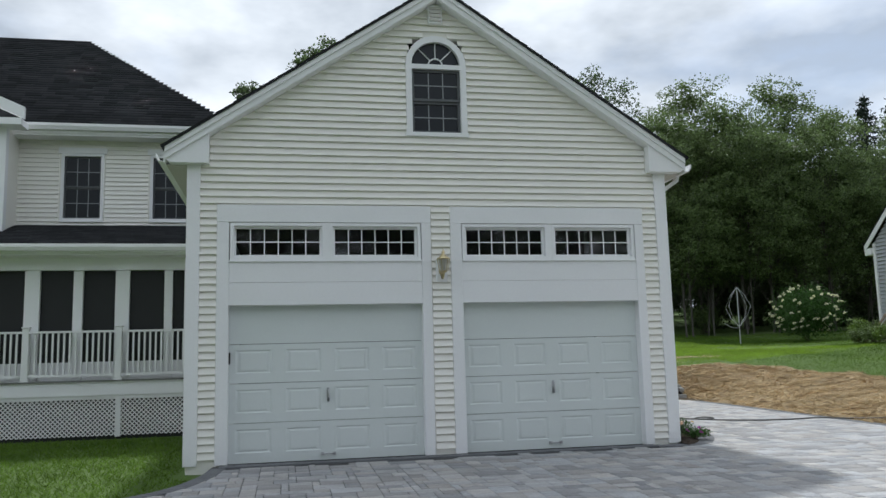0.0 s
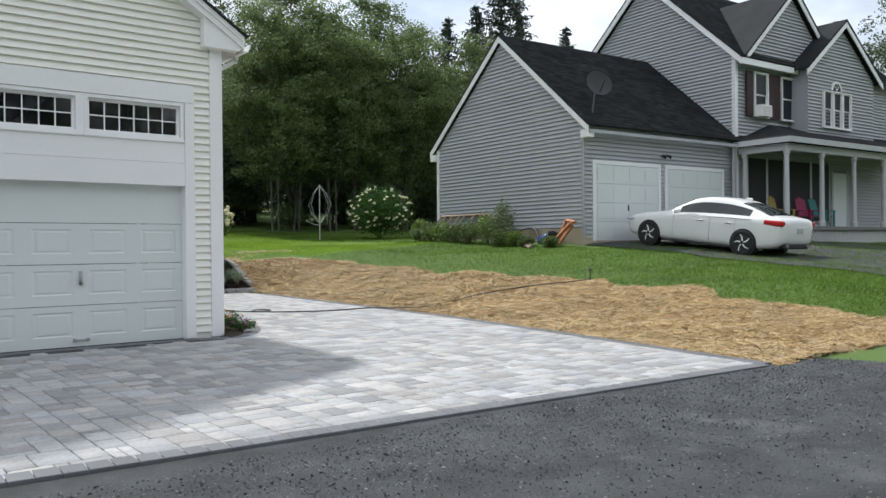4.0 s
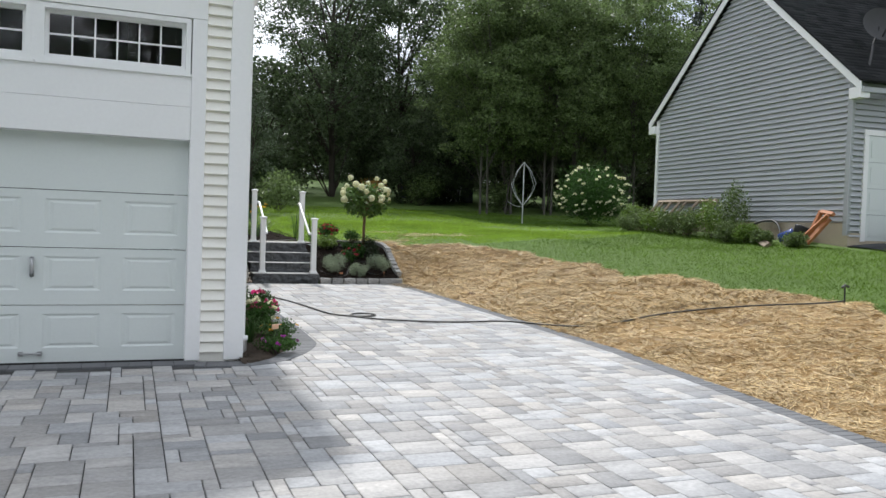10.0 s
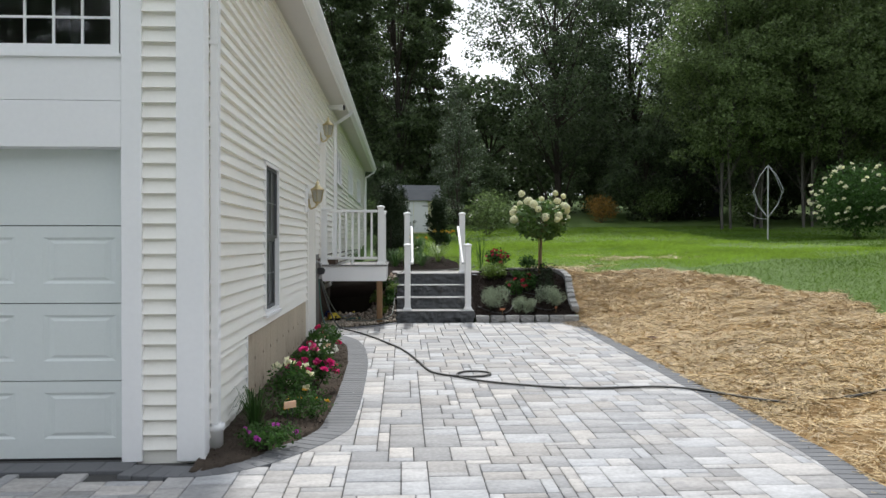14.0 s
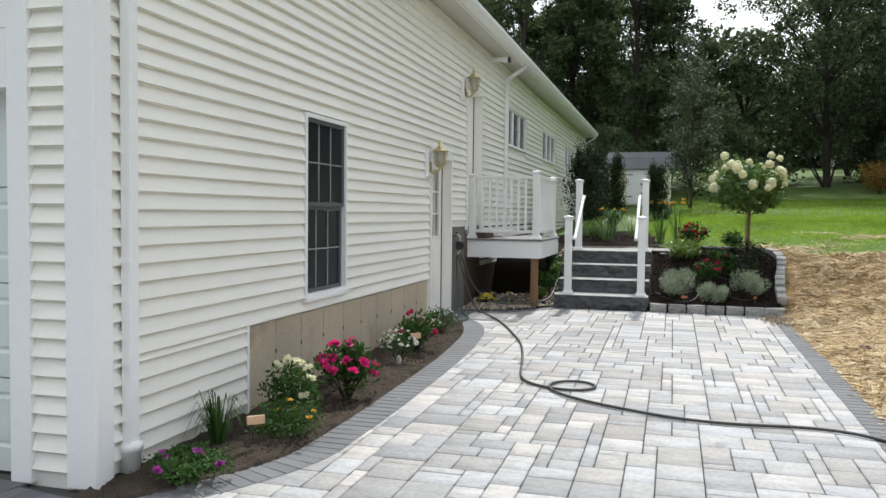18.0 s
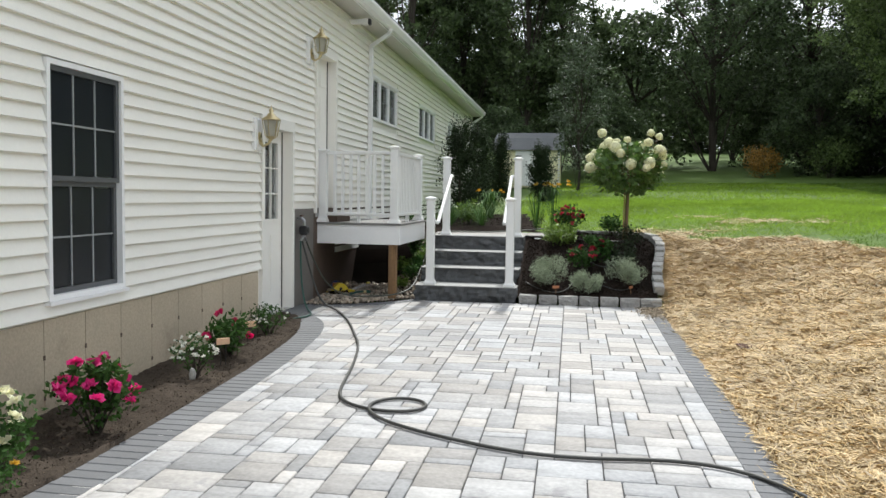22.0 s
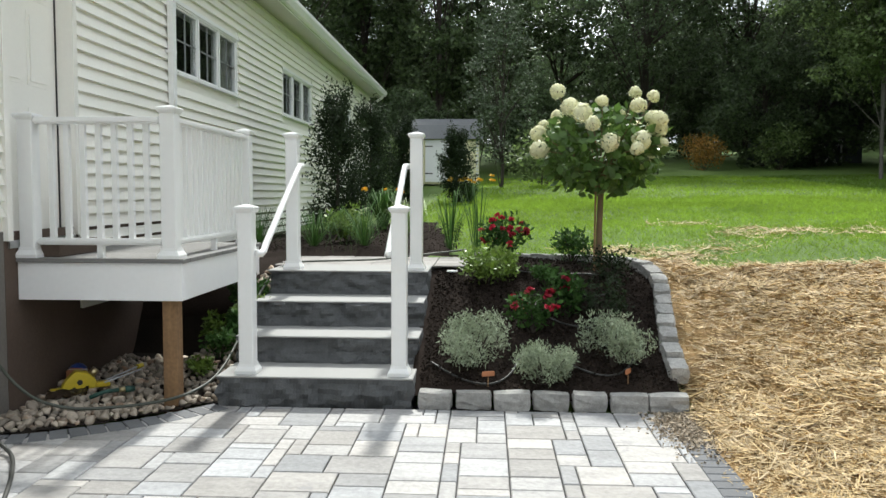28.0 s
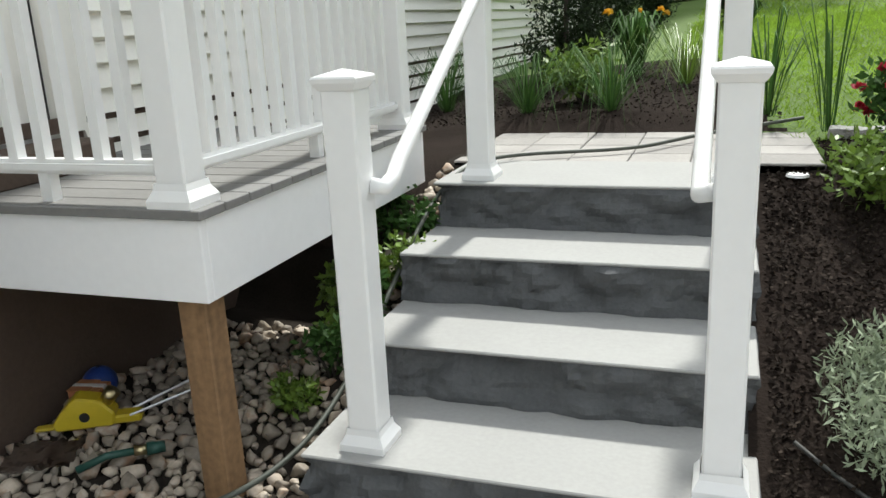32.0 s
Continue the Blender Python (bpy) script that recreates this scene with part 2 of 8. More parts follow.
PETAL_CRIMSON = mat("petal_crimson", (0.62, 0.012, 0.12), 0.5, 0.15, 6, 40, 0.0, rand=0.25, sub=0.2)
LABELP = mat("peach_label", (0.72, 0.46, 0.29), 0.6, 0.08, 6, 40, 0.0)
GREYWOOD = mat("weathered_wood", (0.30, 0.235, 0.175), 0.85, 0.3, 10, 40, 0.2, rand=0.2, stretch=(2.0, 2.0, 0.2))
PETAL_PINK = mat("petal_pink", (0.70, 0.03, 0.23), 0.5, 0.15, 6, 40, 0.0, rand=0.25, sub=0.2)
PETAL_RED = mat("petal_red", (0.38, 0.012, 0.038), 0.5, 0.15, 6, 40, 0.0, rand=0.3, sub=0.2)
PETAL_PURPLE = mat("petal_purple", (0.36, 0.05, 0.32), 0.5, 0.15, 6, 40, 0.0, rand=0.25, sub=0.2)
PETAL_YELLOW = mat("petal_yellow", (0.75, 0.42, 0.02), 0.5, 0.15, 6, 40, 0.0, rand=0.25, sub=0.2)
YELLOWP = mat("yellow_plastic", (0.62, 0.47, 0.03), 0.4, 0.06, 5, 40, 0.0)
BLUEP = mat("blue_plastic", (0.02, 0.05, 0.22), 0.35, 0.06, 5, 40, 0.0)
TERRACOTTA = mat("terracotta", (0.40, 0.16, 0.07), 0.7, 0.1, 5, 40, 0.1)
CARPAINT = mat("white_car_paint", (0.80, 0.80, 0.79), 0.18, 0.01, 1, 20, 0.0)
RUBBER = mat("tyre_rubber", (0.018, 0.018, 0.019), 0.8, 0.1, 8, 60, 0.1)
REDLENS = mat("tail_lamp_red", (0.45, 0.008, 0.012), 0.15, 0.05, 5, 40, 0.0)
CARGLASS = mat("tinted_glass", (0.030, 0.036, 0.036), 0.04, 0.02, 1, 20, 0.0)
HEADLAMP = mat("head_lamp", (0.5, 0.52, 0.55), 0.1, 0.05, 5, 40, 0.0)


def glass(name, tint=(0.9, 0.94, 0.95), rough=0.0):
    m = bpy.data.materials.new(name)
    m.use_nodes = True
    p = m.node_tree.nodes["Principled BSDF"]
    p.inputs["Base Color"].default_value = (*tint, 1)
    p.inputs["Transmission Weight"].default_value = 1.0
    p.inputs["Roughness"].default_value = rough
    p.inputs["IOR"].default_value = 1.45
    return m


GLASS = glass("window_glass")
LAMPGLASS = glass("lamp_glass", (0.58, 0.56, 0.49), 0.3)
LAMPGLASS.node_tree.nodes["Principled BSDF"].inputs["Transmission Weight"].default_value = 0.55


# building blocks
def bx(bm, x0, y0, z0, x1, y1, z1, m=None):
    vs = [bm.verts.new(p) for p in ((x0, y0, z0), (x1, y0, z0), (x1, y1, z0), (x0, y1, z0), (x0, y0, z1), (x1, y0, z1), (x1, y1, z1), (x0, y1, z1))]
    if m is not None:
        for v in vs:
            v.co = m @ v.co
    for f in ((3, 2, 1, 0), (4, 5, 6, 7), (0, 1, 5, 4), (1, 2, 6, 5), (2, 3, 7, 6), (3, 0, 4, 7)):
        bm.faces.new([vs[i] for i in f])
    return vs


def box(x0, y0, z0, x1, y1, z1, bev=0.0):
    bm = bmesh.new()
    bx(bm, x0, y0, z0, x1, y1, z1)
    if bev:
        bmesh.ops.bevel(bm, geom=list(bm.edges), offset=bev, segments=1, affect="EDGES")
    return bm


def tube(bm, pts, radii, seg=8, cap=True):
    """A round tube through the points."""
    rings, pts = [], [Vector(p) for p in pts]
    if not hasattr(radii, "__len__"):
        radii = [radii] * len(pts)
    for i, p in enumerate(pts):
        d = (pts[min(i + 1, len(pts) - 1)] - pts[max(i - 1, 0)]).normalized()
        up = Vector((0, 0, 1)) if abs(d.z) < 0.95 else Vector((1, 0, 0))
        s = d.cross(up).normalized()
        u = s.cross(d)
        rings.append([bm.verts.new(p + (s * math.cos(2 * math.pi * k / seg) + u * math.sin(2 * math.pi * k / seg)) * radii[i]) for k in range(seg)])
    for a, b in zip(rings, rings[1:]):
        for k in range(seg):
            bm.faces.new((a[k], a[(k + 1) % seg], b[(k + 1) % seg], b[k]))
    if cap:
        bm.faces.new(rings[0])
        bm.faces.new(rings[-1][::-1])
    return bm


def prism(bm, poly, axis, a, b):
    """A polygon in the plane across the axis, drawn out from a to b."""
    def at(p, w):
        q = list(p)
        q.insert("xyz".index(axis), w)
        return q
    r0 = [bm.verts.new(at(p, a)) for p in poly]
    r1 = [bm.verts.new(at(p, b)) for p in poly]
    n = len(poly)
    for i in range(n):
        bm.faces.new((r0[i], r0[(i + 1) % n], r1[(i + 1) % n], r1[i]))
    bm.faces.new(r0[::-1])
    bm.faces.new(r1)
    return bm


def link(name, bm, material, parent=None, smooth=False):
    bmesh.ops.recalc_face_normals(bm, faces=list(bm.faces))
    me = bpy.data.meshes.new(name)
    bm.to_mesh(me)
    bm.free()
    if smooth:
        for p in me.polygons:
            p.use_smooth = True
    for mm in material if isinstance(material, (list, tuple)) else (material,):
        me.materials.append(mm)
    ob = new(name, me)
    ob.parent = parent
    return ob


def part(name, bm, material, parent, label="", smooth=False):
    ob = link(name, bm, material, parent, smooth)
    if label:
        ob["label"] = label
    return ob


def thing(name, label, category, at=(0, 0, 0), group="", rz=0.0):
    ob = new(name)
    ob.matrix_world = pose(*at, 0, 0, rz)
    return tagged(ob, label, category, group)


def structure(name, bm, material, label="", category="", parent=None):
    return tagged(link(name, bm, material, parent), label, category, kind="structure")


def soup(name, verts, faces, material, parent=None, smooth=False, mats=None):
    """A mesh of many pieces from arrays."""
    me = bpy.data.meshes.new(name)
    verts, faces = np.asarray(verts, np.float32), np.asarray(faces, np.int32)
    me.vertices.add(len(verts))
    me.vertices.foreach_set("co", verts.ravel())
    k = faces.shape[1]
    me.loops.add(faces.size)
    me.loops.foreach_set("vertex_index", faces.ravel())
    me.polygons.add(len(faces))
    me.polygons.foreach_set("loop_start", np.arange(0, faces.size, k, dtype=np.int32))
    me.update(calc_edges=True)
    for mm in material if isinstance(material, (list, tuple)) else (material,):
        me.materials.append(mm)
    if mats is not None:
        me.polygons.foreach_set("material_index", np.asarray(mats, np.int32))
    if smooth:
        me.polygons.foreach_set("use_smooth", np.ones(len(faces), bool))
    ob = new(name, me)
    ob.parent = parent
    return ob


# terrain
GX = [-60, -7.7, -7.0, 1.2, 4.45, 6, 9, 14, 20, 60]
GY = [-60, -7, -3, 1, 5, 8.2, 10.3, 20, 30, 45, 110]
GZ = [
    [-0.3] * 10,
    [-0.16, -0.16, -0.16, -0.16, -0.15, -0.10, -0.02, 0.12, 0.4, 0.8],
    [-0.05, -0.05, -0.16, -0.16, -0.10, 0.08, 0.42, 0.66, 0.75, 1.1],
    [-0.03, -0.03, -0.10, -0.10, -0.02, 0.25, 0.56, 1.0, 1.15, 1.5],
    [-0.05, -0.05, -0.05, -0.05, 0.04, 0.38, 0.80, 1.36, 1.42, 1.8],
    [-0.05, -0.05, 0.0, 0.02, 0.10, 0.50, 0.98, 1.42, 1.55, 2.0],
    [-0.05, -0.05, 0.0, 0.86, 0.88, 0.95, 1.15, 1.50, 1.70, 2.1],
    [0.1, 0.1, 0.2, 1.38, 1.42, 1.45, 1.50, 1.55, 1.8, 2.4],
    [0.3, 0.3, 0.4, 2.0, 2.05, 2.1, 2.15, 2.2, 2.3, 2.6],
    [1.6, 1.6, 1.7, 3.4, 3.5, 3.55, 3.6, 3.6, 3.6, 3.6],
    [6.0, 6.0, 6.0, 8.3, 8.3, 8.3, 8.3, 8.3, 8.3, 8.3],
]


def _bil(x, y):
    gx, gy, gz = np.array(GX, float), np.array(GY, float), np.array(GZ, float)
    x, y = np.clip(x, gx[0], gx[-1]), np.clip(y, gy[0], gy[-1])
    i = np.clip(np.searchsorted(gx, x, "right") - 1, 0, len(gx) - 2)
    j = np.clip(np.searchsorted(gy, y, "right") - 1, 0, len(gy) - 2)
    u, v = (x - gx[i]) / (gx[i + 1] - gx[i]), (y - gy[j]) / (gy[j + 1] - gy[j])
    return (gz[j, i] * (1 - u) + gz[j, i + 1] * u) * (1 - v) + (gz[j + 1, i] * (1 - u) + gz[j + 1, i + 1] * u) * v


def vn(x, y, size, k=0):
    """Smooth random heights from -1 to 1, in cells of the given size."""
    u, v = np.asarray(x, float) / size, np.asarray(y, float) / size
    i, j = np.floor(u), np.floor(v)
    f, g = u - i, v - j
    f, g = f * f * (3 - 2 * f), g * g * (3 - 2 * g)

    def h(a, b):
        w = np.sin(a * 127.1 + b * 311.7 + k * 74.7) * 43758.5453
        return w - np.floor(w)
    return 2 * ((h(i, j) * (1 - f) + h(i + 1, j) * f) * (1 - g) + (h(i, j + 1) * (1 - f) + h(i + 1, j + 1) * f) * g) - 1


def hz(x, y):
    """Height of the open ground."""
    x, y = np.asarray(x, float), np.asarray(y, float)
    k = np.where((x > 5.0) | (y > 11.5), 0.7, 0.12)
    s = sum(_bil(x + a * k, y + b * k) for a in (-1, 0, 1) for b in (-1, 0, 1)) / 9
    bumps = 0.035 * vn(x, y, 1.7) + 0.018 * vn(x, y, 0.7, 3)
    under = 0.45 * np.clip((y - 8.35) / 0.9, 0, 1) * np.clip((10.05 - y) / 0.3, 0, 1) * np.clip((1.08 - x) / 0.3, 0, 1) * np.clip((x + 0.3) / 0.1, 0, 1)
    return s + np.where((x > 4.7) | (y > 11), bumps, 0) - under


def pz(y):
    """Height of the paving."""
    return 0.016 * y


def sheet(name, xs, ys, zf, material, keep=None):
    X, Y = np.meshgrid(xs, ys)
    Z = zf(X, Y)
    n = len(xs)
    V = np.stack([X, Y, Z], -1).reshape(-1, 3)
    j, i = np.meshgrid(range(len(ys) - 1), range(n - 1), indexing="ij")
    a = (j * n + i).ravel()
    F = np.stack([a, a + 1, a + n + 1, a + n], -1)
    if keep is not None:
        c = V[F].mean(1)
        F = F[keep(c[:, 0], c[:, 1])]
    return soup(name, V, F, material, smooth=True)


xs = np.r_[[-1500, -400, -120, -60, -40, -30, -22, -16], np.arange(-12, 22.01, 0.33), [24, 27, 31, 36, 44, 60, 90, 160, 500, 1500]]
ys = np.r_[[-1500, -400, -150, -80, -50, -35, -26, -20, -16, -13], np.arange(-11, 36.01, 0.33), [38, 41, 45, 52, 62, 80, 110, 200, 500, 1500]]


def xr(y):
    """The paving's outer edge along the straw."""
    return 4.44 + 0.09 * np.minimum(y, 0)


def yf(x):
    """The paving's outer edge along the road."""
    return -5.85 - 0.066 * (x + 4.5)


BED = [(-0.45, -0.34), (0.08, -0.39), (0.5, -0.12), (0.9, 0.58), (1.0, 1.25), (1.0, 3.5), (0.94, 4.7), (0.84, 5.6), (0.66, 6.25), (0.35, 6.72), (-0.02, 6.98)]
GRAVEL = [(-0.02, 7.42), (0.3, 7.44), (0.62, 7.60), (0.98, 7.86), (1.29, 8.20)]


def smooth_line(pts, step=0.1):
    """Points at even steps along a rounded line."""
    P = [Vector((*p, 0)) for p in pts]
    out = []
    for i in range(len(P) - 1):
        a, b, c, d = P[max(i - 1, 0)], P[i], P[i + 1], P[min(i + 2, len(P) - 1)]
        for k in range(20):
            t = k / 20
            out.append(0.5 * (2 * b + (c - a) * t + (2 * a - 5 * b + 4 * c - d) * t * t + (3 * b - a - 3 * c + d) * t ** 3))
    out.append(P[-1])
    even, left = [out[0]], step
    for a, b in zip(out, out[1:]):
        d = (b - a).length
        while d >= left > 0:
            a = a + (b - a) * (left / d)
            d -= left
            left = step
            even.append(a)
        left -= d
    return even


BEDLINE = smooth_line(BED, 0.05)
_by, _bxs = np.array([p.y for p in BEDLINE]), np.array([p.x for p in BEDLINE])
GRAVLINE = smooth_line(GRAVEL, 0.05)
_gx, _gy = np.array([p.x for p in GRAVLINE]), np.array([p.y for p in GRAVLINE])


def bed_x(y):
    """How far the planting bed and its border reach out from the wall."""
    k = _by.argmin()
    return np.interp(y, _by[k:], _bxs[k:], left=-9, right=-9)


# straw over bare soil
def straw_far(y):
    return np.interp(y, [-7.5, -5.3, -3.65, -2.3, 0.5, 1.8, 3.5, 5.6, 8.3, 9.9, 10.8], [8.6, 7.9, 8.15, 8.5, 8.45, 8.15, 7.85, 7.75, 7.65, 6.8, 5.3]) + 0.18 * np.sin(2.3 * y) + 0.1 * np.sin(5.1 * y + 1)


def in_straw(x, y):
    return (x > xr(y) - 0.02) & (x < straw_far(y)) & (y > yf(x) + 0.02 + 0.05 * np.sin(3 * x)) & (y < 10.55 + 0.12 * np.sin(2 * x)) & ((y < 8.15) | (x > np.interp(y, [8.2, 8.8, 9.3, 9.72, 10.1, 10.6], [4.46, 4.47, 4.54, 4.60, 4.52, 3.9])))


def straw_z(x, y):
    """Height of the straw-covered soil, uneven from raking."""
    k = np.clip((x - xr(y)) / 0.5, 0, 1)
    return np.maximum(hz(x, y) + 0.035 + k * (0.040 * vn(x, y, 0.6, 1) + 0.024 * vn(x, y, 0.24, 2) + 0.012 * vn(x, y, 0.1, 5)), np.where(x < 4.75, pz(y) - 0.03, -9))


ground = tagged(sheet("ground", xs, ys, lambda x, y: hz(x, y) - 0.22 * ((x > -0.6) & (x < 2.45 - 0.12 * (y - 10)) & (y > 9.7) & (y < 14.2)) - 0.25 * ((x > -0.6) & (x < 1.25) & (y > 7.5) & (y < 10.2)) - 0.10 * (in_straw(x + 0.2, y) & in_straw(x - 0.2, y) & in_straw(x, y - 0.3) & in_straw(x, y + 0.3)), GRASS), "green lawn rising towards the trees", "lawn", kind="structure")
straw_ground = sheet("straw_ground", np.arange(3.7, 10.0, 0.07), np.arange(-7.2, 11.8, 0.07), straw_z, STRAWSOIL, in_straw)
tagged(straw_ground, "golden straw mulch over newly seeded soil", "straw", kind="structure")

# road
road = tagged(sheet("road", np.r_[-40, -20, np.arange(-12, 16.1, 1.0), 20, 30, 60], np.r_[-40, -25, -18, np.arange(-14, -5.0, 0.5)], lambda x, y: np.where(y > -7.4, -0.118 + 0 * x, -0.118 + 0.01 * (y + 7.4)) + np.maximum(0, x - 9) * 0.03, ASPHALT, lambda x, y: (y < yf(x) + 0.25)), "dark coarse asphalt road", "road", kind="structure")

# paving bed below the stones
bm = bmesh.new()
line = [(-8.2, -6.0), (-8.2, -2.4), (-7.35, -2.0), (-6.9, -1.2), (-6.75, -0.3), (-6.75, 0.1), (1.2, 0.1), (1.2, 8.3), (4.42, 8.3), (4.42, 0.0), (3.87, -6.36), (0, -6.1), (-4.5, -5.8)]
vs = [bm.verts.new((x, y, pz(y) - 0.022)) for x, y in line]
bm.faces.new(vs)
vs = [bm.verts.new((x, y, pz(y) - 0.022)) for x, y in ((-0.02, -0.4), (1.2, -0.4), (1.2, 8.3), (-0.02, 8.3))]
bmesh.ops.triangulate(bm, faces=list(bm.faces))
paving = structure("paving", bm, JOINT, "pale grey rectangular concrete pavers with dark joints", "paving")


# walls
def wall_cells(u0, u1, z0, z1, holes):
    """The rectangles that are left of a wall round its holes (u0, u1, z0, z1)."""
    us = sorted({u0, u1, *(min(max(h[k], u0), u1) for h in holes for k in (0, 1))})
    zs = sorted({z0, z1, *(min(max(h[k], z0), z1) for h in holes for k in (2, 3))})
    for a, b in zip(us, us[1:]):
        for c, d in zip(zs, zs[1:]):
            m, n = (a + b) / 2, (c + d) / 2
            if not any(h[0] < m < h[1] and h[2] < n < h[3] for h in holes):
                yield a, b, c, d


def plane_front(y):
    return lambda u, o, z: (u, y - o, z)


def plane_side(x):
    return lambda u, o, z: (x + o, u, z)


def pbox(bm, W, u0, u1, o0, o1, z0, z1):
    """A box laid on a wall plane."""
    vs = [bm.verts.new(W(*p)) for p in ((u0, o0, z0), (u1, o0, z0), (u1, o1, z0), (u0, o1, z0), (u0, o0, z1), (u1, o0, z1), (u1, o1, z1), (u0, o1, z1))]
    for f in ((3, 2, 1, 0), (4, 5, 6, 7), (0, 1, 5, 4), (1, 2, 6, 5), (2, 3, 7, 6), (3, 0, 4, 7)):
        bm.faces.new([vs[i] for i in f])


def ppart(name, W, u0, u1, o0, o1, z0, z1, material, parent, label="", bev=0.0):
    bm = bmesh.new()
    pbox(bm, W, u0, u1, o0, o1, z0, z1)
    if bev:
        bmesh.ops.bevel(bm, geom=list(bm.edges), offset=bev, segments=1, affect="EDGES")
    return part(name, bm, material, parent, label)


def siding(parent, W, z0, z1, span, holes, expo, material, joined=False, proud=0.03, lap=0.009):
    """Clapboards from z0 to z1; span(z) gives the wall's ends at that height."""
    big, z = bmesh.new(), z0
    while z < z1 - 0.01:
        zt = min(z + expo, z1)
        (a0, b0), (a1, b1) = span(z), span(zt)
        cuts = sorted((h[0], h[1]) for h in holes if h[2] < zt - 0.02 and h[3] > z + 0.02)
        pieces, left = [], (a0, a1)
        for c, d in cuts:
            pieces.append((left, (c, c)))
            left = (d, d)
        pieces.append((left, (b0, b1)))
        for (l0, l1), (r0, r1) in pieces:
            if r0 - l0 < 0.02:
                continue
            if r1 < l1:
                l1 = r1 = (l1 + r1) / 2
            bm = big if joined else bmesh.new()
            lo = [(l0, 0), (l0, proud), (l1, 0.003), (l1, 0)]
            ro = [(r0, 0), (r0, proud), (r1, 0.003), (r1, 0)]
            hs = (z + lap, z + lap, zt, zt)
            A = [bm.verts.new(W(u, o, h)) for (u, o), h in zip(lo, hs)]
            B = [bm.verts.new(W(u, o, h)) for (u, o), h in zip(ro, hs)]
            for i in range(4):
                bm.faces.new((A[i], A[(i + 1) % 4], B[(i + 1) % 4], B[i]))
            bm.faces.new(A)
            bm.faces.new(B[::-1])
            if not joined:
                part("clapboard", bm, material, parent)
        z = zt
    if joined:
        ob = part("clapboards", big, material, parent)
        ob["kind"] = "stuff"
    else:
        big.free()


def window(name, W, u0, u1, z0, z1, cols, rows, label, sashes=2, casing=0.07, frame_mat=None, sash_mat=None, backing=False, stile=0.035, bar=0.008, bar_mat=None, proud=0.035, inset=0.0, pane_mat=None):
    """A window with casing, sashes, muntins and panes."""
    fm, sm = frame_mat or WHITE, sash_mat or frame_mat or WHITE
    root = tagged(new(name), label, "window", kind="structure")
    bm = bmesh.new()
    c = casing
    for q in ((u0, u1, z1 - c, z1), (u0, u1, z0, z0 + c), (u0, u0 + c, z0 + c, z1 - c), (u1 - c, u1, z0 + c, z1 - c)):
        pbox(bm, W, q[0], q[1], -0.08, proud, q[2], q[3])
    part("window_frame", bm, fm, root)
    ppart("window_sill", W, u0 - 0.02, u1 + 0.02, 0.0, 0.055, z0 - 0.025, z0 - 0.001, fm, root)
    a, b, lo, hi = u0 + c, u1 - c, z0 + c, z1 - c
    if backing:
        # Near-black sheet: its colour stands for the unlit room.
        ppart("dark_room", W, u0 + 0.01, u1 - 0.01, -0.088, -0.082, z0 + 0.01, z1 - 0.01, SCREEN_AND_SHADE, root)
    for s in range(sashes):
        if sashes == 2:
            s0, s1, back = lo + (hi - lo) / 2 * s, lo + (hi - lo) / 2 * (s + 1), (-0.035 if s else -0.06) + inset
            e0, e1 = a, b
        else:
            e0, e1, s0, s1, back = a, b, lo, hi, -0.05 + inset
        t = stile
        bm = bmesh.new()
        for q in ((e0, e1, s1 - t, s1), (e0, e1, s0, s0 + t), (e0, e0 + t, s0 + t, s1 - t), (e1 - t, e1, s0 + t, s1 - t)):
            pbox(bm, W, q[0], q[1], back - 0.03, back + 0.015, q[2], q[3])
        sash = part("sash", bm, sm, root)
        gw, gh = (e1 - e0 - 2 * t), (s1 - s0 - 2 * t)
        for k in range(1, cols):
            u = e0 + t + gw * k / cols
            ppart("muntin", W, u - bar, u + bar, back - 0.012, back + 0.006, s0 + t, s1 - t, bar_mat or sm, sash)
        for k in range(1, rows):
            z = s0 + t + gh * k / rows
            ppart("muntin", W, e0 + t, e1 - t, back - 0.012, back + 0.0065, z - bar, z + bar, bar_mat or sm, sash)
        for i in range(cols):
            for j in range(rows):
                ppart("pane", W, e0 + t + gw * i / cols + 0.004, e0 + t + gw * (i + 1) / cols - 0.004, back - 0.008, back - 0.002, s0 + t + gh * j / rows + 0.004, s0 + t + gh * (j + 1) / rows - 0.004, pane_mat or GLASS, sash).visible_shadow = False
    return root


# the garage wing
GL, GR, GDEEP, SOF = -7.10, 0.0, 24.3, 4.11
RIDGE_X, SLOPE, OVER = -3.55, 0.661, 0.31
FRONT, SIDE = plane_front(0.0), plane_side(0.0)
DOORS = [(-6.56, -3.83), (-3.25, -0.51)]
holes_f = [(a, b, -0.1, 2.15) for a, b in DOORS] + [(a, b, 2.77, 3.31) for a, b in DOORS] + [(-3.98, -3.14, 4.66, 6.14)]
bm = bmesh.new()
for a, b, c, d in wall_cells(GL, GR, -0.2, SOF, [h for h in holes_f if h[3] < 4]):
    pbox(bm, FRONT, a, b, -0.2, 0.0, c, d)
apex = 6.71
for a, b in ((GL, -3.98), (-3.14, GR)):
    ta, tb = apex - SLOPE * abs(a - RIDGE_X), apex - SLOPE * abs(b - RIDGE_X)
    prism(bm, [(a, SOF), (b, SOF), (b, max(tb, SOF + 0.01)), (a, max(ta, SOF + 0.01))], "y", 0.0, 0.2)
bx(bm, -3.98, 0.0, SOF, -3.14, 0.2, 4.66)
prism(bm, [(-3.98, 6.14), (-3.14, 6.14), (-3.14, apex - SLOPE * 0.41), (RIDGE_X, apex), (-3.98, apex - SLOPE * 0.43)], "y", 0.0, 0.2)
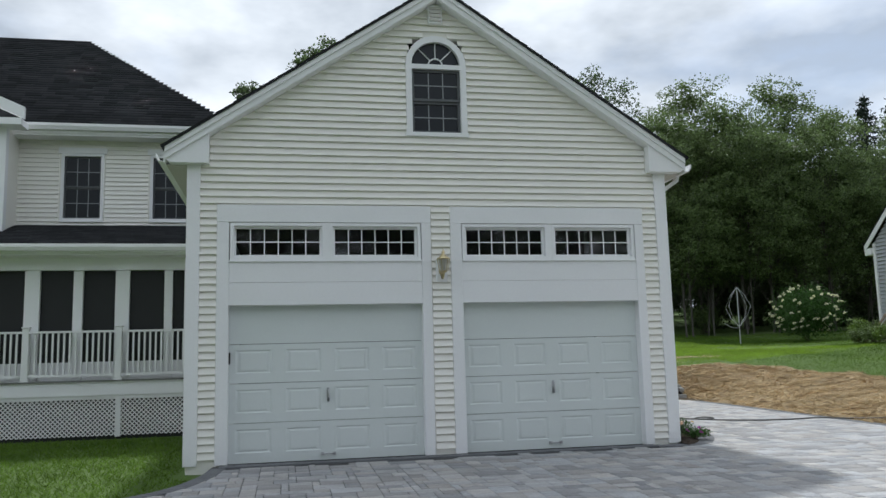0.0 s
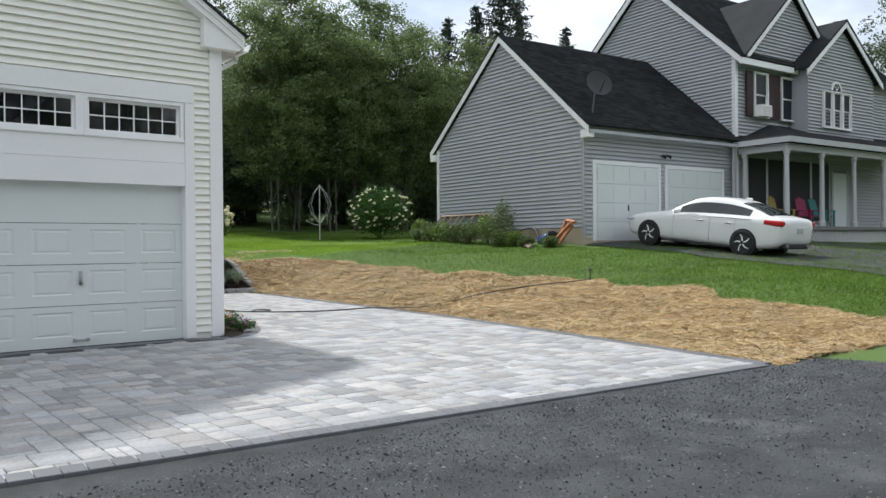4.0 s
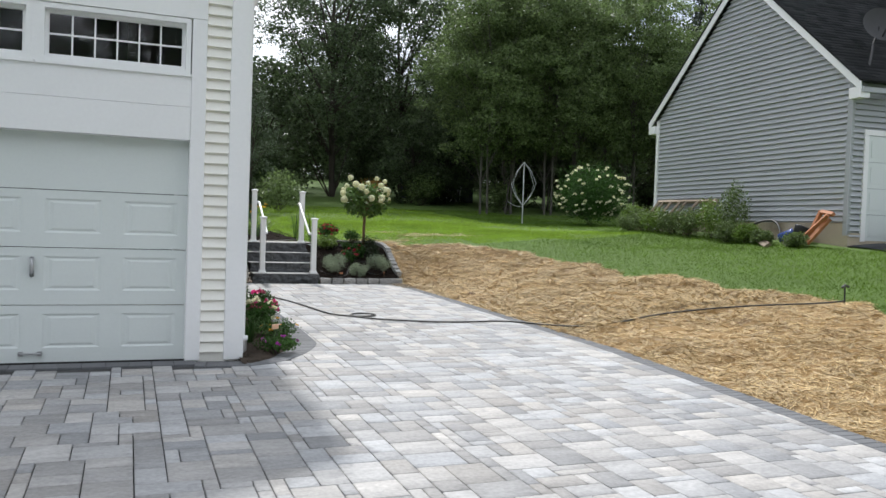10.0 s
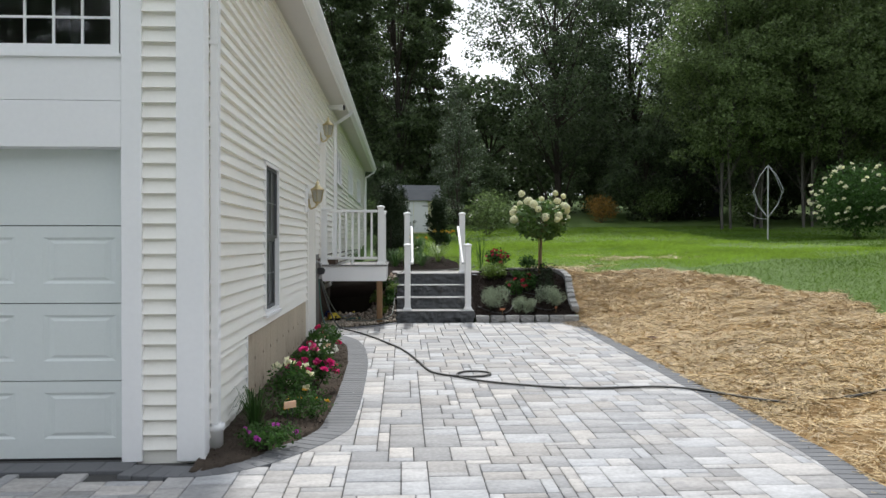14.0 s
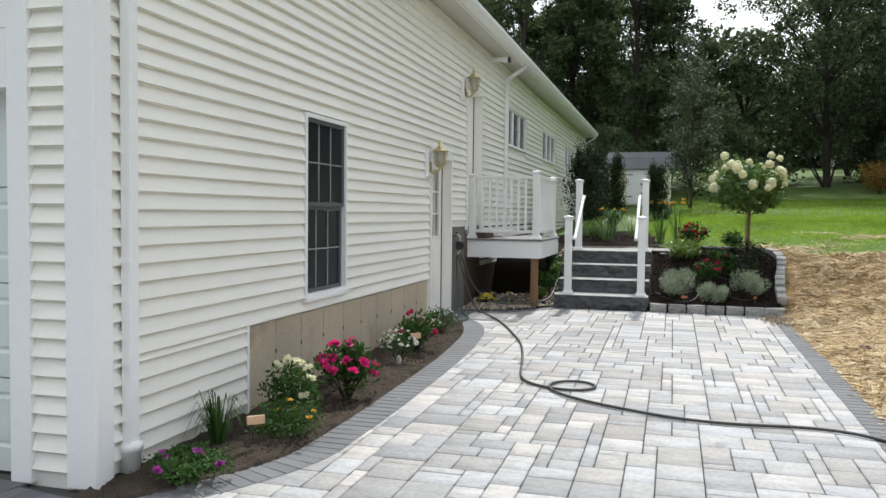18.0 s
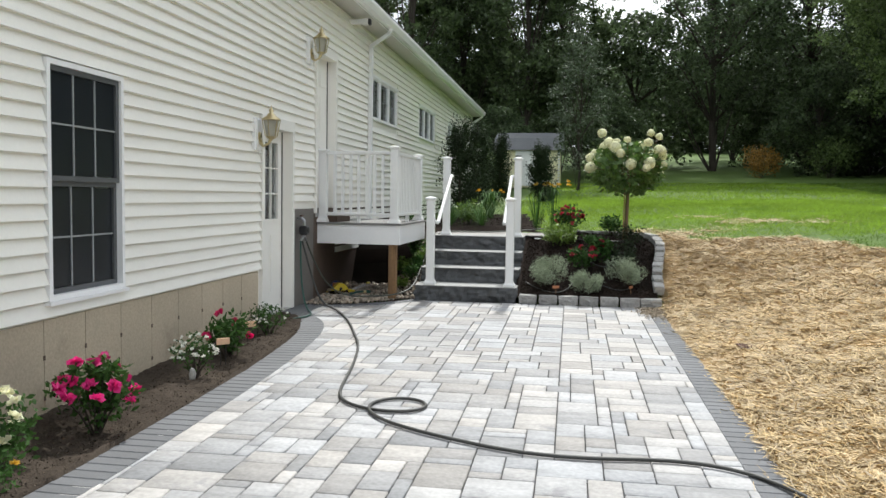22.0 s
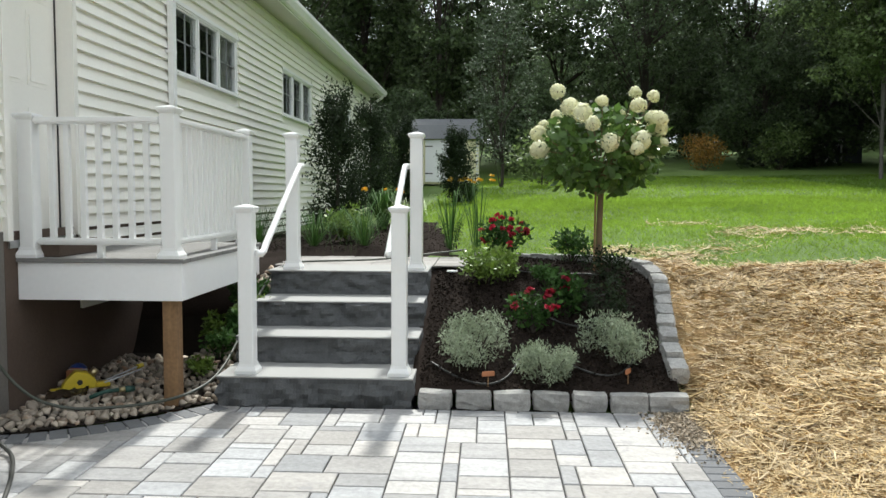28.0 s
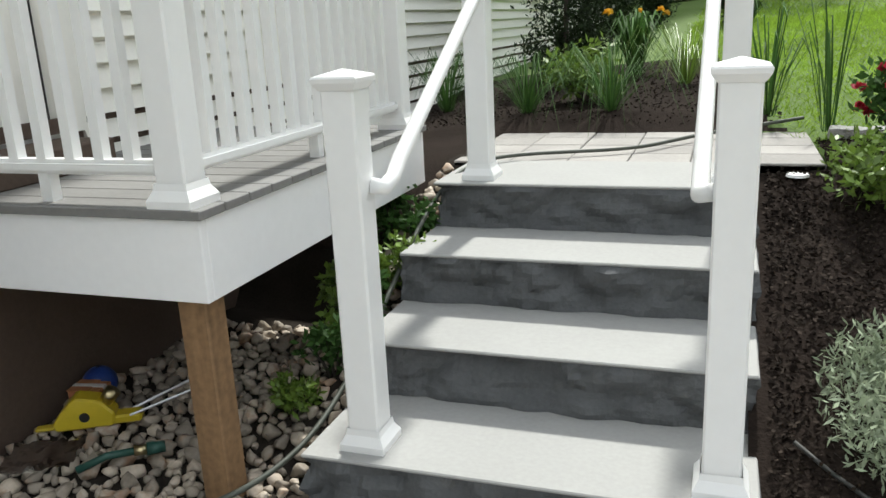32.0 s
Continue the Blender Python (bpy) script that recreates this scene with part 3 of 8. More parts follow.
wall_front = structure("wall_front", bm, SIDING, "cream vinyl clapboard garage gable wall", "wall")

holes_s = [(2.50, 3.38, 0.77, 2.31), (6.12, 7.03, 0.1, 2.22), (7.95, 8.80, 1.2, 3.32), (10.85, 12.85, 2.75, 3.43), (15.1, 17.1, 2.75, 3.43), (19.2, 21.2, 2.75, 3.43)]
bm = bmesh.new()
for a, b, c, d in wall_cells(0.2, GDEEP, -0.2, SOF, holes_s):
    pbox(bm, SIDE, a, b, -0.2, 0.0, c, d)
wall_side = structure("wall_side", bm, SIDING, "long cream vinyl clapboard side wall", "wall")
bm = bmesh.new()
bx(bm, GL, 0.2, -0.2, GL + 0.2, GDEEP, SOF)
bx(bm, GL + 0.2, GDEEP - 0.2, -0.2, GR - 0.2, GDEEP, SOF)
prism(bm, [(GL, SOF), (GR, SOF), (RIDGE_X, apex)], "y", GDEEP - 0.2, GDEEP)
wall_rear = structure("wall_rear", bm, SIDING, "cream clapboard rear walls of the garage wing", "wall")
structure("floor_inside", box(GL + 0.2, 0.2, -0.2, GR - 0.2, GDEEP - 0.2, -0.02), CONCRETE, "grey concrete garage floor", "floor")
# Near-black ceiling and added partitions: their colour stands for unlit rooms.
structure("ceiling", box(GL + 0.2, 0.2, SOF - 0.02, GR - 0.2, GDEEP - 0.2, SOF + 0.05), SCREEN_AND_SHADE, "unseen garage ceiling, black to keep the room dark", "ceiling")
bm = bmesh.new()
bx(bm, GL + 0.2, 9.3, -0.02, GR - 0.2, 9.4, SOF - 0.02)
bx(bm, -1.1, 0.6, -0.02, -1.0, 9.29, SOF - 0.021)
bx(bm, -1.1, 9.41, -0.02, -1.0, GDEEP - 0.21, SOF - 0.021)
structure("wall_inner", bm, SCREEN_AND_SHADE, "added black partition that keeps the rooms dark", "wall")


def front_span(z):
    if z <= 4.12:
        return -6.95, -0.15
    d = max((apex - 0.02 - z) / SLOPE, 0.02)
    return max(RIDGE_X - d, -6.83 if z < 4.5 else -99), min(RIDGE_X + d, -0.27 if z < 4.5 else 99)


AW_R, AW_Z = 0.46, 5.72
arch = []
z = 4.62
while z < 6.2:
    half = AW_R if z < AW_Z else math.sqrt(max(AW_R ** 2 - (z - AW_Z) ** 2, 0))
    arch.append((RIDGE_X - 0.01 - half, RIDGE_X - 0.01 + half, z, z + 0.04))
    z += 0.04
siding(wall_front, FRONT, 0.06, 3.56, front_span, [(-6.72, -3.69, -1, 3.56), (-3.41, -0.40, -1, 3.56)], 0.103, SIDING, lap=0.020, proud=0.036)
za = 3.56
while za < apex - 0.06:
    zb = za + 0.103
    here = [h for h in arch if h[2] < zb - 0.02 and h[3] > za + 0.02]
    hole = [(min(h[0] for h in here), max(h[1] for h in here), za - 1, zb + 1)] if here else []
    siding(wall_front, FRONT, za, min(zb, apex - 0.03), front_span, hole, 0.2, SIDING, lap=0.020, proud=0.036)
    za = zb
siding(wall_side, SIDE, 0.10, 0.66, lambda z: (0.10, 1.56), [], 0.103, SIDING, lap=0.014, proud=0.034)
siding(wall_side, SIDE, 0.66, SOF, lambda z: (0.10, GDEEP - 0.1), [(2.495, 3.385, 0.745, 2.315), (6.065, 7.085, 0, 2.325), (7.895, 8.855, 0, 3.435), (10.80, 12.90, 2.70, 3.47), (15.05, 17.15, 2.70, 3.47), (19.15, 21.25, 2.70, 3.47), (7.08, 30, -1, 1.30)], 0.103, SIDING, lap=0.014, proud=0.034)

# foundation strip below the siding
bm = bmesh.new()
for k in range(10):
    pbox(bm, SIDE, 1.58 + 0.445 * k, 1.58 + 0.445 * (k + 1) - 0.007, 0.0, 0.010, -0.2, 0.655)
structure("foundation_wall", bm, CONCRETE, "stained tan concrete foundation with tie holes", "foundation")
# Grey concrete, its colour darkened for the shade next to the deck.
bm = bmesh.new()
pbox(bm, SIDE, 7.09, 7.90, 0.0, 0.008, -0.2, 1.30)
structure("foundation_corner", bm, mat("shaded_grey_concrete", (0.155, 0.142, 0.128), 0.9, 0.2, 1.5, 60, 0.2), "grey concrete foundation by the side door, darkened for shade", "foundation")
# Brown wall; the shade under the deck is kept in its colour.
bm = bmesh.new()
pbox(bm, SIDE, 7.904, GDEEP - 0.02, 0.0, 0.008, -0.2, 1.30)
structure("foundation_rear", bm, BROWNSIDE, "brown foundation wall along the upper bed, darkened for the deck's shade", "foundation")
for k in range(1, 10):
    for z in (0.14, 0.40):
        part("tie_hole", (lambda b: (pbox(b, SIDE, 1.567 + 0.445 * k, 1.587 + 0.445 * k, 0.0, 0.0125, z, z + 0.03), b)[1])(bmesh.new()), BROWNSIDE, bpy.data.objects["foundation_wall"])
part("foundation_edge", (lambda b: (pbox(b, SIDE, 1.555, 1.585, 0.0, 0.03, 0.0, 0.67), b)[1])(bmesh.new()), WHITE, bpy.data.objects["foundation_wall"])

# corner boards, casings and bands
trim = tagged(new("trim"), "white painted trim boards of the garage", "trim", kind="structure")
for u0, u1 in ((-0.15, 0.038), (-7.13, -6.95)):
    ppart("corner_board", FRONT, u0, u1, 0.0, 0.042, 0.0, 4.12, WHITE, trim, bev=0.004)
ppart("corner_board", SIDE, -0.03, 0.10, 0.0, 0.04, 0.0, 4.10, WHITE, trim, bev=0.004)
ppart("corner_board", SIDE, GDEEP - 0.1, GDEEP + 0.03, 0.0, 0.03, 0.9, 4.10, WHITE, trim)
for a, b in DOORS:
    ppart("casing", FRONT, a - 0.16, a + 0.008, -0.19, 0.042, 0.0, 3.31, WHITE, trim, bev=0.004)
    ppart("casing", FRONT, b - 0.008, b + 0.13, -0.19, 0.042, 0.0, 3.31, WHITE, trim, bev=0.004)
    ppart("head_casing", FRONT, a - 0.16, b + 0.13, 0.0, 0.045, 3.311, 3.557, WHITE, trim, bev=0.004)
    ppart("band_board", FRONT, a + 0.009, b - 0.009, -0.19, 0.036, 2.142, 2.456, WHITE, trim, bev=0.003)
    ppart("band_board", FRONT, a + 0.009, b - 0.009, 0.0, 0.032, 2.460, 2.765, WHITE, trim, bev=0.003)
    mid = (a + b) / 2
    for u0, u1 in ((a + 0.02, mid - 0.03), (mid + 0.03, b - 0.02)):
        window("window_transom", FRONT, u0, u1, 2.775, 3.305, 6, 2, "white transom window with a grid of twelve panes", sashes=1, casing=0.045)
    ppart("mullion", FRONT, mid - 0.03, mid + 0.03, -0.05, 0.03, 2.77, 3.31, WHITE, trim)
for sgn, x0 in ((-1, GL), (1, GR)):
    # boxed end of the eaves
    bm = bmesh.new()
    e = x0 + sgn * OVER
    i = x0 - sgn * 0.27
    prism(bm, [(i, 4.12), (e - sgn * 0.06, 4.12), (e, 4.18), (e, apex + 0.17 - SLOPE * abs(e - RIDGE_X) - 0.02), (i, apex + 0.01 - SLOPE * abs(i - RIDGE_X))], "y", -0.17, -0.01)
    part("eave_return", bm, WHITE, trim)
    bm = bmesh.new()
    prism(bm, [(RIDGE_X, apex), (RIDGE_X, apex + 0.17), (e, apex + 0.17 - SLOPE * abs(e - RIDGE_X)), (e, apex + 0.0 - SLOPE * abs(e - RIDGE_X))], "y", -0.20, -0.172)
    part("rake_board", bm, WHITE, trim)
    bm = bmesh.new()
    prism(bm, [(RIDGE_X, apex + 0.09), (RIDGE_X, apex + 0.168), (e, apex + 0.168 - SLOPE * abs(e - RIDGE_X)), (e, apex + 0.09 - SLOPE * abs(e - RIDGE_X))], "y", -0.225, -0.201)
    part("rake_mould", bm, WHITE, trim)
    bm = bmesh.new()
    prism(bm, [(RIDGE_X, apex - 0.01), (RIDGE_X, apex + 0.02), (e, apex + 0.02 - SLOPE * abs(e - RIDGE_X)), (e, apex - 0.01 - SLOPE * abs(e - RIDGE_X))], "y", -0.172, 0.0)
    part("rake_soffit", bm, WHITE, trim)
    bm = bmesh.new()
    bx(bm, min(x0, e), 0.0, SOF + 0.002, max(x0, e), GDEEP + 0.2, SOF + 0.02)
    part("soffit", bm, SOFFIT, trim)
    bm = bmesh.new()
    bx(bm, min(e, e + sgn * 0.02), -0.17, SOF, max(e, e + sgn * 0.02), GDEEP + 0.2, 4.26)
    part("fascia", bm, WHITE, trim)
    bm = bmesh.new()
    g = e + sgn * 0.021
    prism(bm, [(g, 4.13), (g + sgn * 0.07, 4.13), (g + sgn * 0.11, 4.20), (g + sgn * 0.11, 4.25), (g + sgn * 0.10, 4.25), (g + sgn * 0.09, 4.205), (g + sgn * 0.06, 4.14), (g, 4.14)], "y", -0.15, GDEEP + 0.2)
    part("gutter", bm, WHITE, trim)


def shingle_roof(name, W, u0, u1, run, label, thick=0.03, expo=0.145, rnd=7, joined=True):
    """Courses of shingles on a slope; W(u, s, h): along the eave, up the slope, off it."""
    rs = random.Random(rnd)
    bm = bmesh.new()
    a = [bm.verts.new(W(u, s, h)) for h in (-thick, 0) for u, s in ((u0, 0), (u1, 0), (u1, run), (u0, run))]
    for f in ((3, 2, 1, 0), (4, 5, 6, 7), (0, 1, 5, 4), (1, 2, 6, 5), (2, 3, 7, 6), (3, 0, 4, 7)):
        bm.faces.new([a[i] for i in f])
    roof = structure(name, bm, SHINGLE, label, "roof")
    V, F, s = [], [], 0.0
    while s < run:
        u = u0 - rs.random() * 0.3
        while u < u1:
            w = 0.3 + rs.random() * 0.05
            ua, ub, n = max(u, u0), min(u + w - 0.006, u1), len(V)
            if ub - ua > 0.02:
                st = min(s + expo * 1.25, run)
                h = 0.008 + rs.random() * 0.006
                V += [W(ua, s, 0.001), W(ub, s, 0.001), W(ua, s, h), W(ub, s, h), W(ua, st, 0.001), W(ub, st, 0.001)]
                F += [(n, n + 1, n + 3, n + 2), (n + 2, n + 3, n + 5, n + 4)]
            u += w
        s += expo
    ob = soup("shingles", V, F, SHINGLE, roof)
    ob["kind"] = "stuff"
    return roof


cs = 1 / math.hypot(1, SLOPE)
sn = SLOPE * cs
HALF = 3.55 + OVER + 0.05
RUN = HALF / cs


def roof_side(sgn):
    return lambda u, s, h: (RIDGE_X + sgn * (HALF - s * cs + h * sn), u, apex + 0.205 - SLOPE * HALF + s * sn + h * cs)


shingle_roof("roof_east", roof_side(1), -0.25, GDEEP + 0.2, RUN, "dark charcoal asphalt shingle roof slope")
shingle_roof("roof_west", roof_side(-1), -0.25, GDEEP + 0.2, RUN, "dark charcoal asphalt shingle roof slope", rnd=9)


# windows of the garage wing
# Opaque pane: the room's darkness, and the side window's screen, is its colour.
DARKPANE = mat("unlit_room_pane", (0.014, 0.017, 0.022), 0.3, 0.15, 3, 60, 0.0, spec=0.35)
GREYBAR = mat("grey_muntin", (0.30, 0.31, 0.32), 0.5, 0.05)
window("window_side", SIDE, 2.50, 3.38, 0.77, 2.31, 3, 2, "double-hung window with dark grey sashes and white frame", sash_mat=mat("grey_sash", (0.10, 0.105, 0.11), 0.45, 0.05), casing=0.034, proud=0.035, inset=0.035, bar=0.006, bar_mat=GREYBAR, pane_mat=DARKPANE)
for k, y in enumerate((10.85, 15.1, 19.2)):
    for j in range(3):
        window("window_awning", SIDE, y + 0.667 * j, y + 0.667 * (j + 1), 2.75, 3.43, 2, 2, "small white window with four panes", sashes=1, casing=0.02, stile=0.018, bar=0.006, bar_mat=GREYBAR, proud=0.014, inset=0.035)
    ppart("window_head", SIDE, y - 0.05, y + 2.05, 0.0, 0.026, 3.43, 3.47, WHITE, trim)

# arched gable window
aw = tagged(new("window_arch"), "white arched gable window with sunburst top", "window", kind="structure")
bm = bmesh.new()
cx = RIDGE_X - 0.01


def ring(bm, r0, r1, y0, y1, cx, cz, a0=0.0, a1=math.pi, seg=20):
    prev = None
    for k in range(seg + 1):
        a = a0 + (a1 - a0) * k / seg
        q = [bm.verts.new((cx + r * math.cos(a), y, cz + r * math.sin(a))) for r, y in ((r0, y0), (r1, y0), (r1, y1), (r0, y1))]
        if prev:
            for i in range(4):
                bm.faces.new((prev[i], prev[(i + 1) % 4], q[(i + 1) % 4], q[i]))
        else:
            bm.faces.new(q)
        prev = q
    bm.faces.new(prev[::-1])


ring(bm, 0.37, 0.46, -0.045, 0.08, cx, AW_Z)
part("arch_casing", bm, WHITE, aw)
for u0, u1, z0, z1 in ((cx - 0.46, cx - 0.37, 4.68, AW_Z - 0.001), (cx + 0.37, cx + 0.46, 4.68, AW_Z - 0.001), (cx - 0.48, cx + 0.48, 4.62, 4.68), (cx - 0.37, cx + 0.37, AW_Z - 0.06, AW_Z + 0.01)):
    ppart("casing", FRONT, u0, u1, -0.08, 0.05, z0, z1, WHITE, aw)
bm = bmesh.new()
ring(bm, 0.10, 0.118, 0.0, 0.025, cx, AW_Z + 0.01)
for a in (45, 90, 135):
    d = Vector((math.cos(radians(a)), 0, math.sin(radians(a))))
    tube(bm, [Vector((cx, 0.012, AW_Z + 0.01)) + d * 0.11, Vector((cx, 0.012, AW_Z + 0.01)) + d * 0.375], 0.009, 4)
part("sunburst_muntins", bm, WHITE, aw)
bm = bmesh.new()
pts = [bm.verts.new((cx + 0.37 * math.cos(math.pi * k / 16), 0.03, AW_Z + 0.37 * math.sin(math.pi * k / 16))) for k in range(17)]
bm.faces.new(pts)
part("pane", bm, DARKPANE, aw)
GREYSASH = bpy.data.materials["grey_sash"]
for s in range(2):
    s0 = 4.68 + 0.49 * s
    back = -0.02 - 0.025 * (1 - s)
    bm = bmesh.new()
    for q in ((cx - 0.37, cx + 0.37, s0, s0 + 0.04), (cx - 0.37, cx + 0.37, s0 + 0.45, s0 + 0.49), (cx - 0.37, cx - 0.33, s0 + 0.04, s0 + 0.45), (cx + 0.33, cx + 0.37, s0 + 0.04, s0 + 0.45)):
        pbox(bm, FRONT, q[0], q[1], back - 0.02, back + 0.02, q[2], q[3])
    sash = part("sash", bm, GREYSASH, aw, "dark grey sash")
    for k in (1, 2):
        u = cx - 0.33 + 0.22 * k
        ppart("muntin", FRONT, u - 0.007, u + 0.007, back - 0.01, back + 0.006, s0 + 0.04, s0 + 0.45, GREYBAR, sash)
    ppart("muntin", FRONT, cx - 0.33, cx + 0.33, back - 0.01, back + 0.0065, s0 + 0.238, s0 + 0.252, GREYBAR, sash)
    for i in range(3):
        for j in range(2):
            ppart("pane", FRONT, cx - 0.325 + 0.22 * i, cx - 0.115 + 0.22 * i, back - 0.006, back - 0.001, s0 + 0.045 + 0.205 * j, s0 + 0.235 + 0.205 * j, DARKPANE, sash)

# speaker-like vent box under the ridge
vent = thing("gable_vent", "white louvred vent box under the gable peak", "vent", (cx, -0.03, 6.36))
part("vent_body", box(-0.11, -0.05, 0.0, 0.11, 0.015, 0.30, 0.01), WHITE, vent)
for k in range(4):
    part("louvre", box(-0.09, -0.07, 0.04 + 0.06 * k, 0.09, -0.051, 0.075 + 0.06 * k), SOFFIT, vent)


# overhead doors
def overhead_door(name, x0, x1):
    d = tagged(new(name), "closed pale grey sectional garage door with raised panels", "garage door", kind="structure")
    W = plane_front(0.11)
    h = 2.16 / 4
    for s in range(4):
        z0 = -0.005 + h * s
        pw = (x1 - x0) / 4
        spans = [(x0 + pw * k + 0.095, x0 + pw * (k + 1) - 0.095) for k in range(4)] if s < 3 else []
        lo, hi, top = z0 + 0.135, z0 + h - 0.085, z0 + h - 0.007
        bm = bmesh.new()
        pbox(bm, W, x0 - 0.02, x1 + 0.02, -0.04, -0.014, z0, top)
        if spans:
            pbox(bm, W, x0 - 0.02, x1 + 0.02, -0.014, 0.0, z0, lo)
            pbox(bm, W, x0 - 0.02, x1 + 0.02, -0.014, 0.0, hi, top)
            edges = [x0 - 0.02] + [u for sp in spans for u in sp] + [x1 + 0.02]
            for u0, u1 in zip(edges[::2], edges[1::2]):
                pbox(bm, W, u0, u1, -0.014, 0.0, lo, hi)
        else:
            pbox(bm, W, x0 - 0.02, x1 + 0.02, -0.014, 0.0, z0, top)
        sec = part("door_section", bm, GDOOR, d)
        for u0, u1 in spans:
            bm = bmesh.new()
            rings = []
            for inset, o in ((0.0, 0.0), (0.016, -0.009), (0.024, -0.009), (0.042, -0.002)):
                side = inset * 1.8
                rings.append([bm.verts.new(W(*p)) for p in ((u0 + side, o, lo + inset), (u1 - side, o, lo + inset), (u1 - side, o, hi - inset), (u0 + side, o, hi - inset))])
            for r0, r1 in zip(rings, rings[1:]):
                for q in range(4):
                    bm.faces.new((r0[q], r0[(q + 1) % 4], r1[(q + 1) % 4], r1[q]))
            bm.faces.new(rings[-1])
            part("door_panel", bm, GDOOR, sec)
    part("latch", box(x0 - 0.004, 0.055, 1.34, x0 + 0.03, 0.10, 1.50, 0.004), BLACK, d, "small black latch at the jamb")
    mid = (x0 + x1) / 2
    bm = bmesh.new()
    tube(bm, [W(mid, 0.02, 0.80), W(mid, 0.045, 0.84), W(mid, 0.045, 0.94), W(mid, 0.02, 0.98)], [0.010, 0.014, 0.016, 0.010])
    pbox(bm, W, mid - 0.018, mid + 0.018, 0.0, 0.02, 0.80, 0.98)
    part("door_handle", bm, STEEL, d, "dull steel twist handle", True)
    bm = bmesh.new()
    tube(bm, [W(mid - 0.09, 0.03, 0.08), W(mid + 0.09, 0.03, 0.08)], 0.008)
    for s in (-1, 1):
        pbox(bm, W, mid + s * 0.08 - 0.02, mid + s * 0.08 + 0.02, 0.0, 0.03, 0.06, 0.10)
    part("lift_handle", bm, STEEL, d, "small steel lift handle")
    ppart("bottom_seal", W, x0, x1, -0.03, 0.004, -0.03, -0.005, RUBBER, d)
    return d


for k, (a, b) in enumerate(DOORS):
    overhead_door("door_garage", a, b)


# wall lanterns
def wall_lantern(W, u, z, label):
    """A brass coach lantern on a white plate."""
    root = tagged(new("wall_lantern"), label, "wall light", "brass wall lanterns")
    ppart("back_plate", W, u - 0.065, u + 0.065, 0.0, 0.062, z - 0.20, z + 0.11, WHITE, root, bev=0.004)
    ppart("plate_rim", W, u - 0.08, u + 0.08, 0.0, 0.045, z - 0.215, z + 0.125, WHITE, root, bev=0.004)
    W0 = W
    W = lambda p, o, h: W0(u + (p - u) * 1.1, 0.062 + (o - 0.035) * 1.1, z + (h - z) * 1.1)
    bm = bmesh.new()
    c = 0.15
    tube(bm, [W(u, 0.036, z - 0.10), W(u, 0.07, z - 0.15), W(u, 0.12, z - 0.13), W(u, c, z - 0.08)], [0.03, 0.016, 0.014, 0.02], 8)
    tube(bm, [W(u, 0.036, z - 0.06), W(u, 0.045, z - 0.06)], [0.05, 0.045], 12)
    part("arm", bm, BRASS, root, "", True)
    bm = bmesh.new()
    tube(bm, [W(u, c, z - 0.085), W(u, c, z - 0.065), W(u, c, z - 0.06)], [0.03, 0.055, 0.06], 6)
    part("base_ring", bm, BRASS, root)
    for k in range(6):
        a = 2 * math.pi * k / 6
        p = lambda r, h: W(u + r * math.cos(a), c + r * math.sin(a), h)
        part("cage_bar", tube(bmesh.new(), [p(0.055, z - 0.06), p(0.085, z + 0.09)], 0.005, 4), BRASS, root)
    bm = bmesh.new()
    tube(bm, [W(u, c, z - 0.058), W(u, c, z + 0.088)], [0.050, 0.080], 6)
    part("glass_shade", bm, LAMPGLASS, root, "clear bevelled glass").visible_shadow = False
    bm = bmesh.new()
    tube(bm, [W(u, c, z + 0.09), W(u, c, z + 0.10), W(u, c, z + 0.135), W(u, c, z + 0.15), W(u, c, z + 0.16), W(u, c, z + 0.185), W(u, c, z + 0.20), W(u, c, z + 0.23)], [0.10, 0.10, 0.045, 0.04, 0.018, 0.028, 0.012, 0.003], 10)
    part("cap", bm, BRASS, root, "", True)
    bm = bmesh.new()
    tube(bm, [W(u, c, z - 0.055), W(u, c, z + 0.0), W(u, c, z + 0.03)], [0.010, 0.010, 0.003], 6)
    part("candle_bulb", bm, WHITE, root)
    return root


wall_lantern(FRONT, -3.55, 2.66, "polished brass coach lantern between the garage doors")
wall_lantern(SIDE, 5.93, 2.14, "polished brass coach lantern beside the lower side door")
wall_lantern(SIDE, 7.62, 3.30, "polished brass coach lantern beside the deck door")


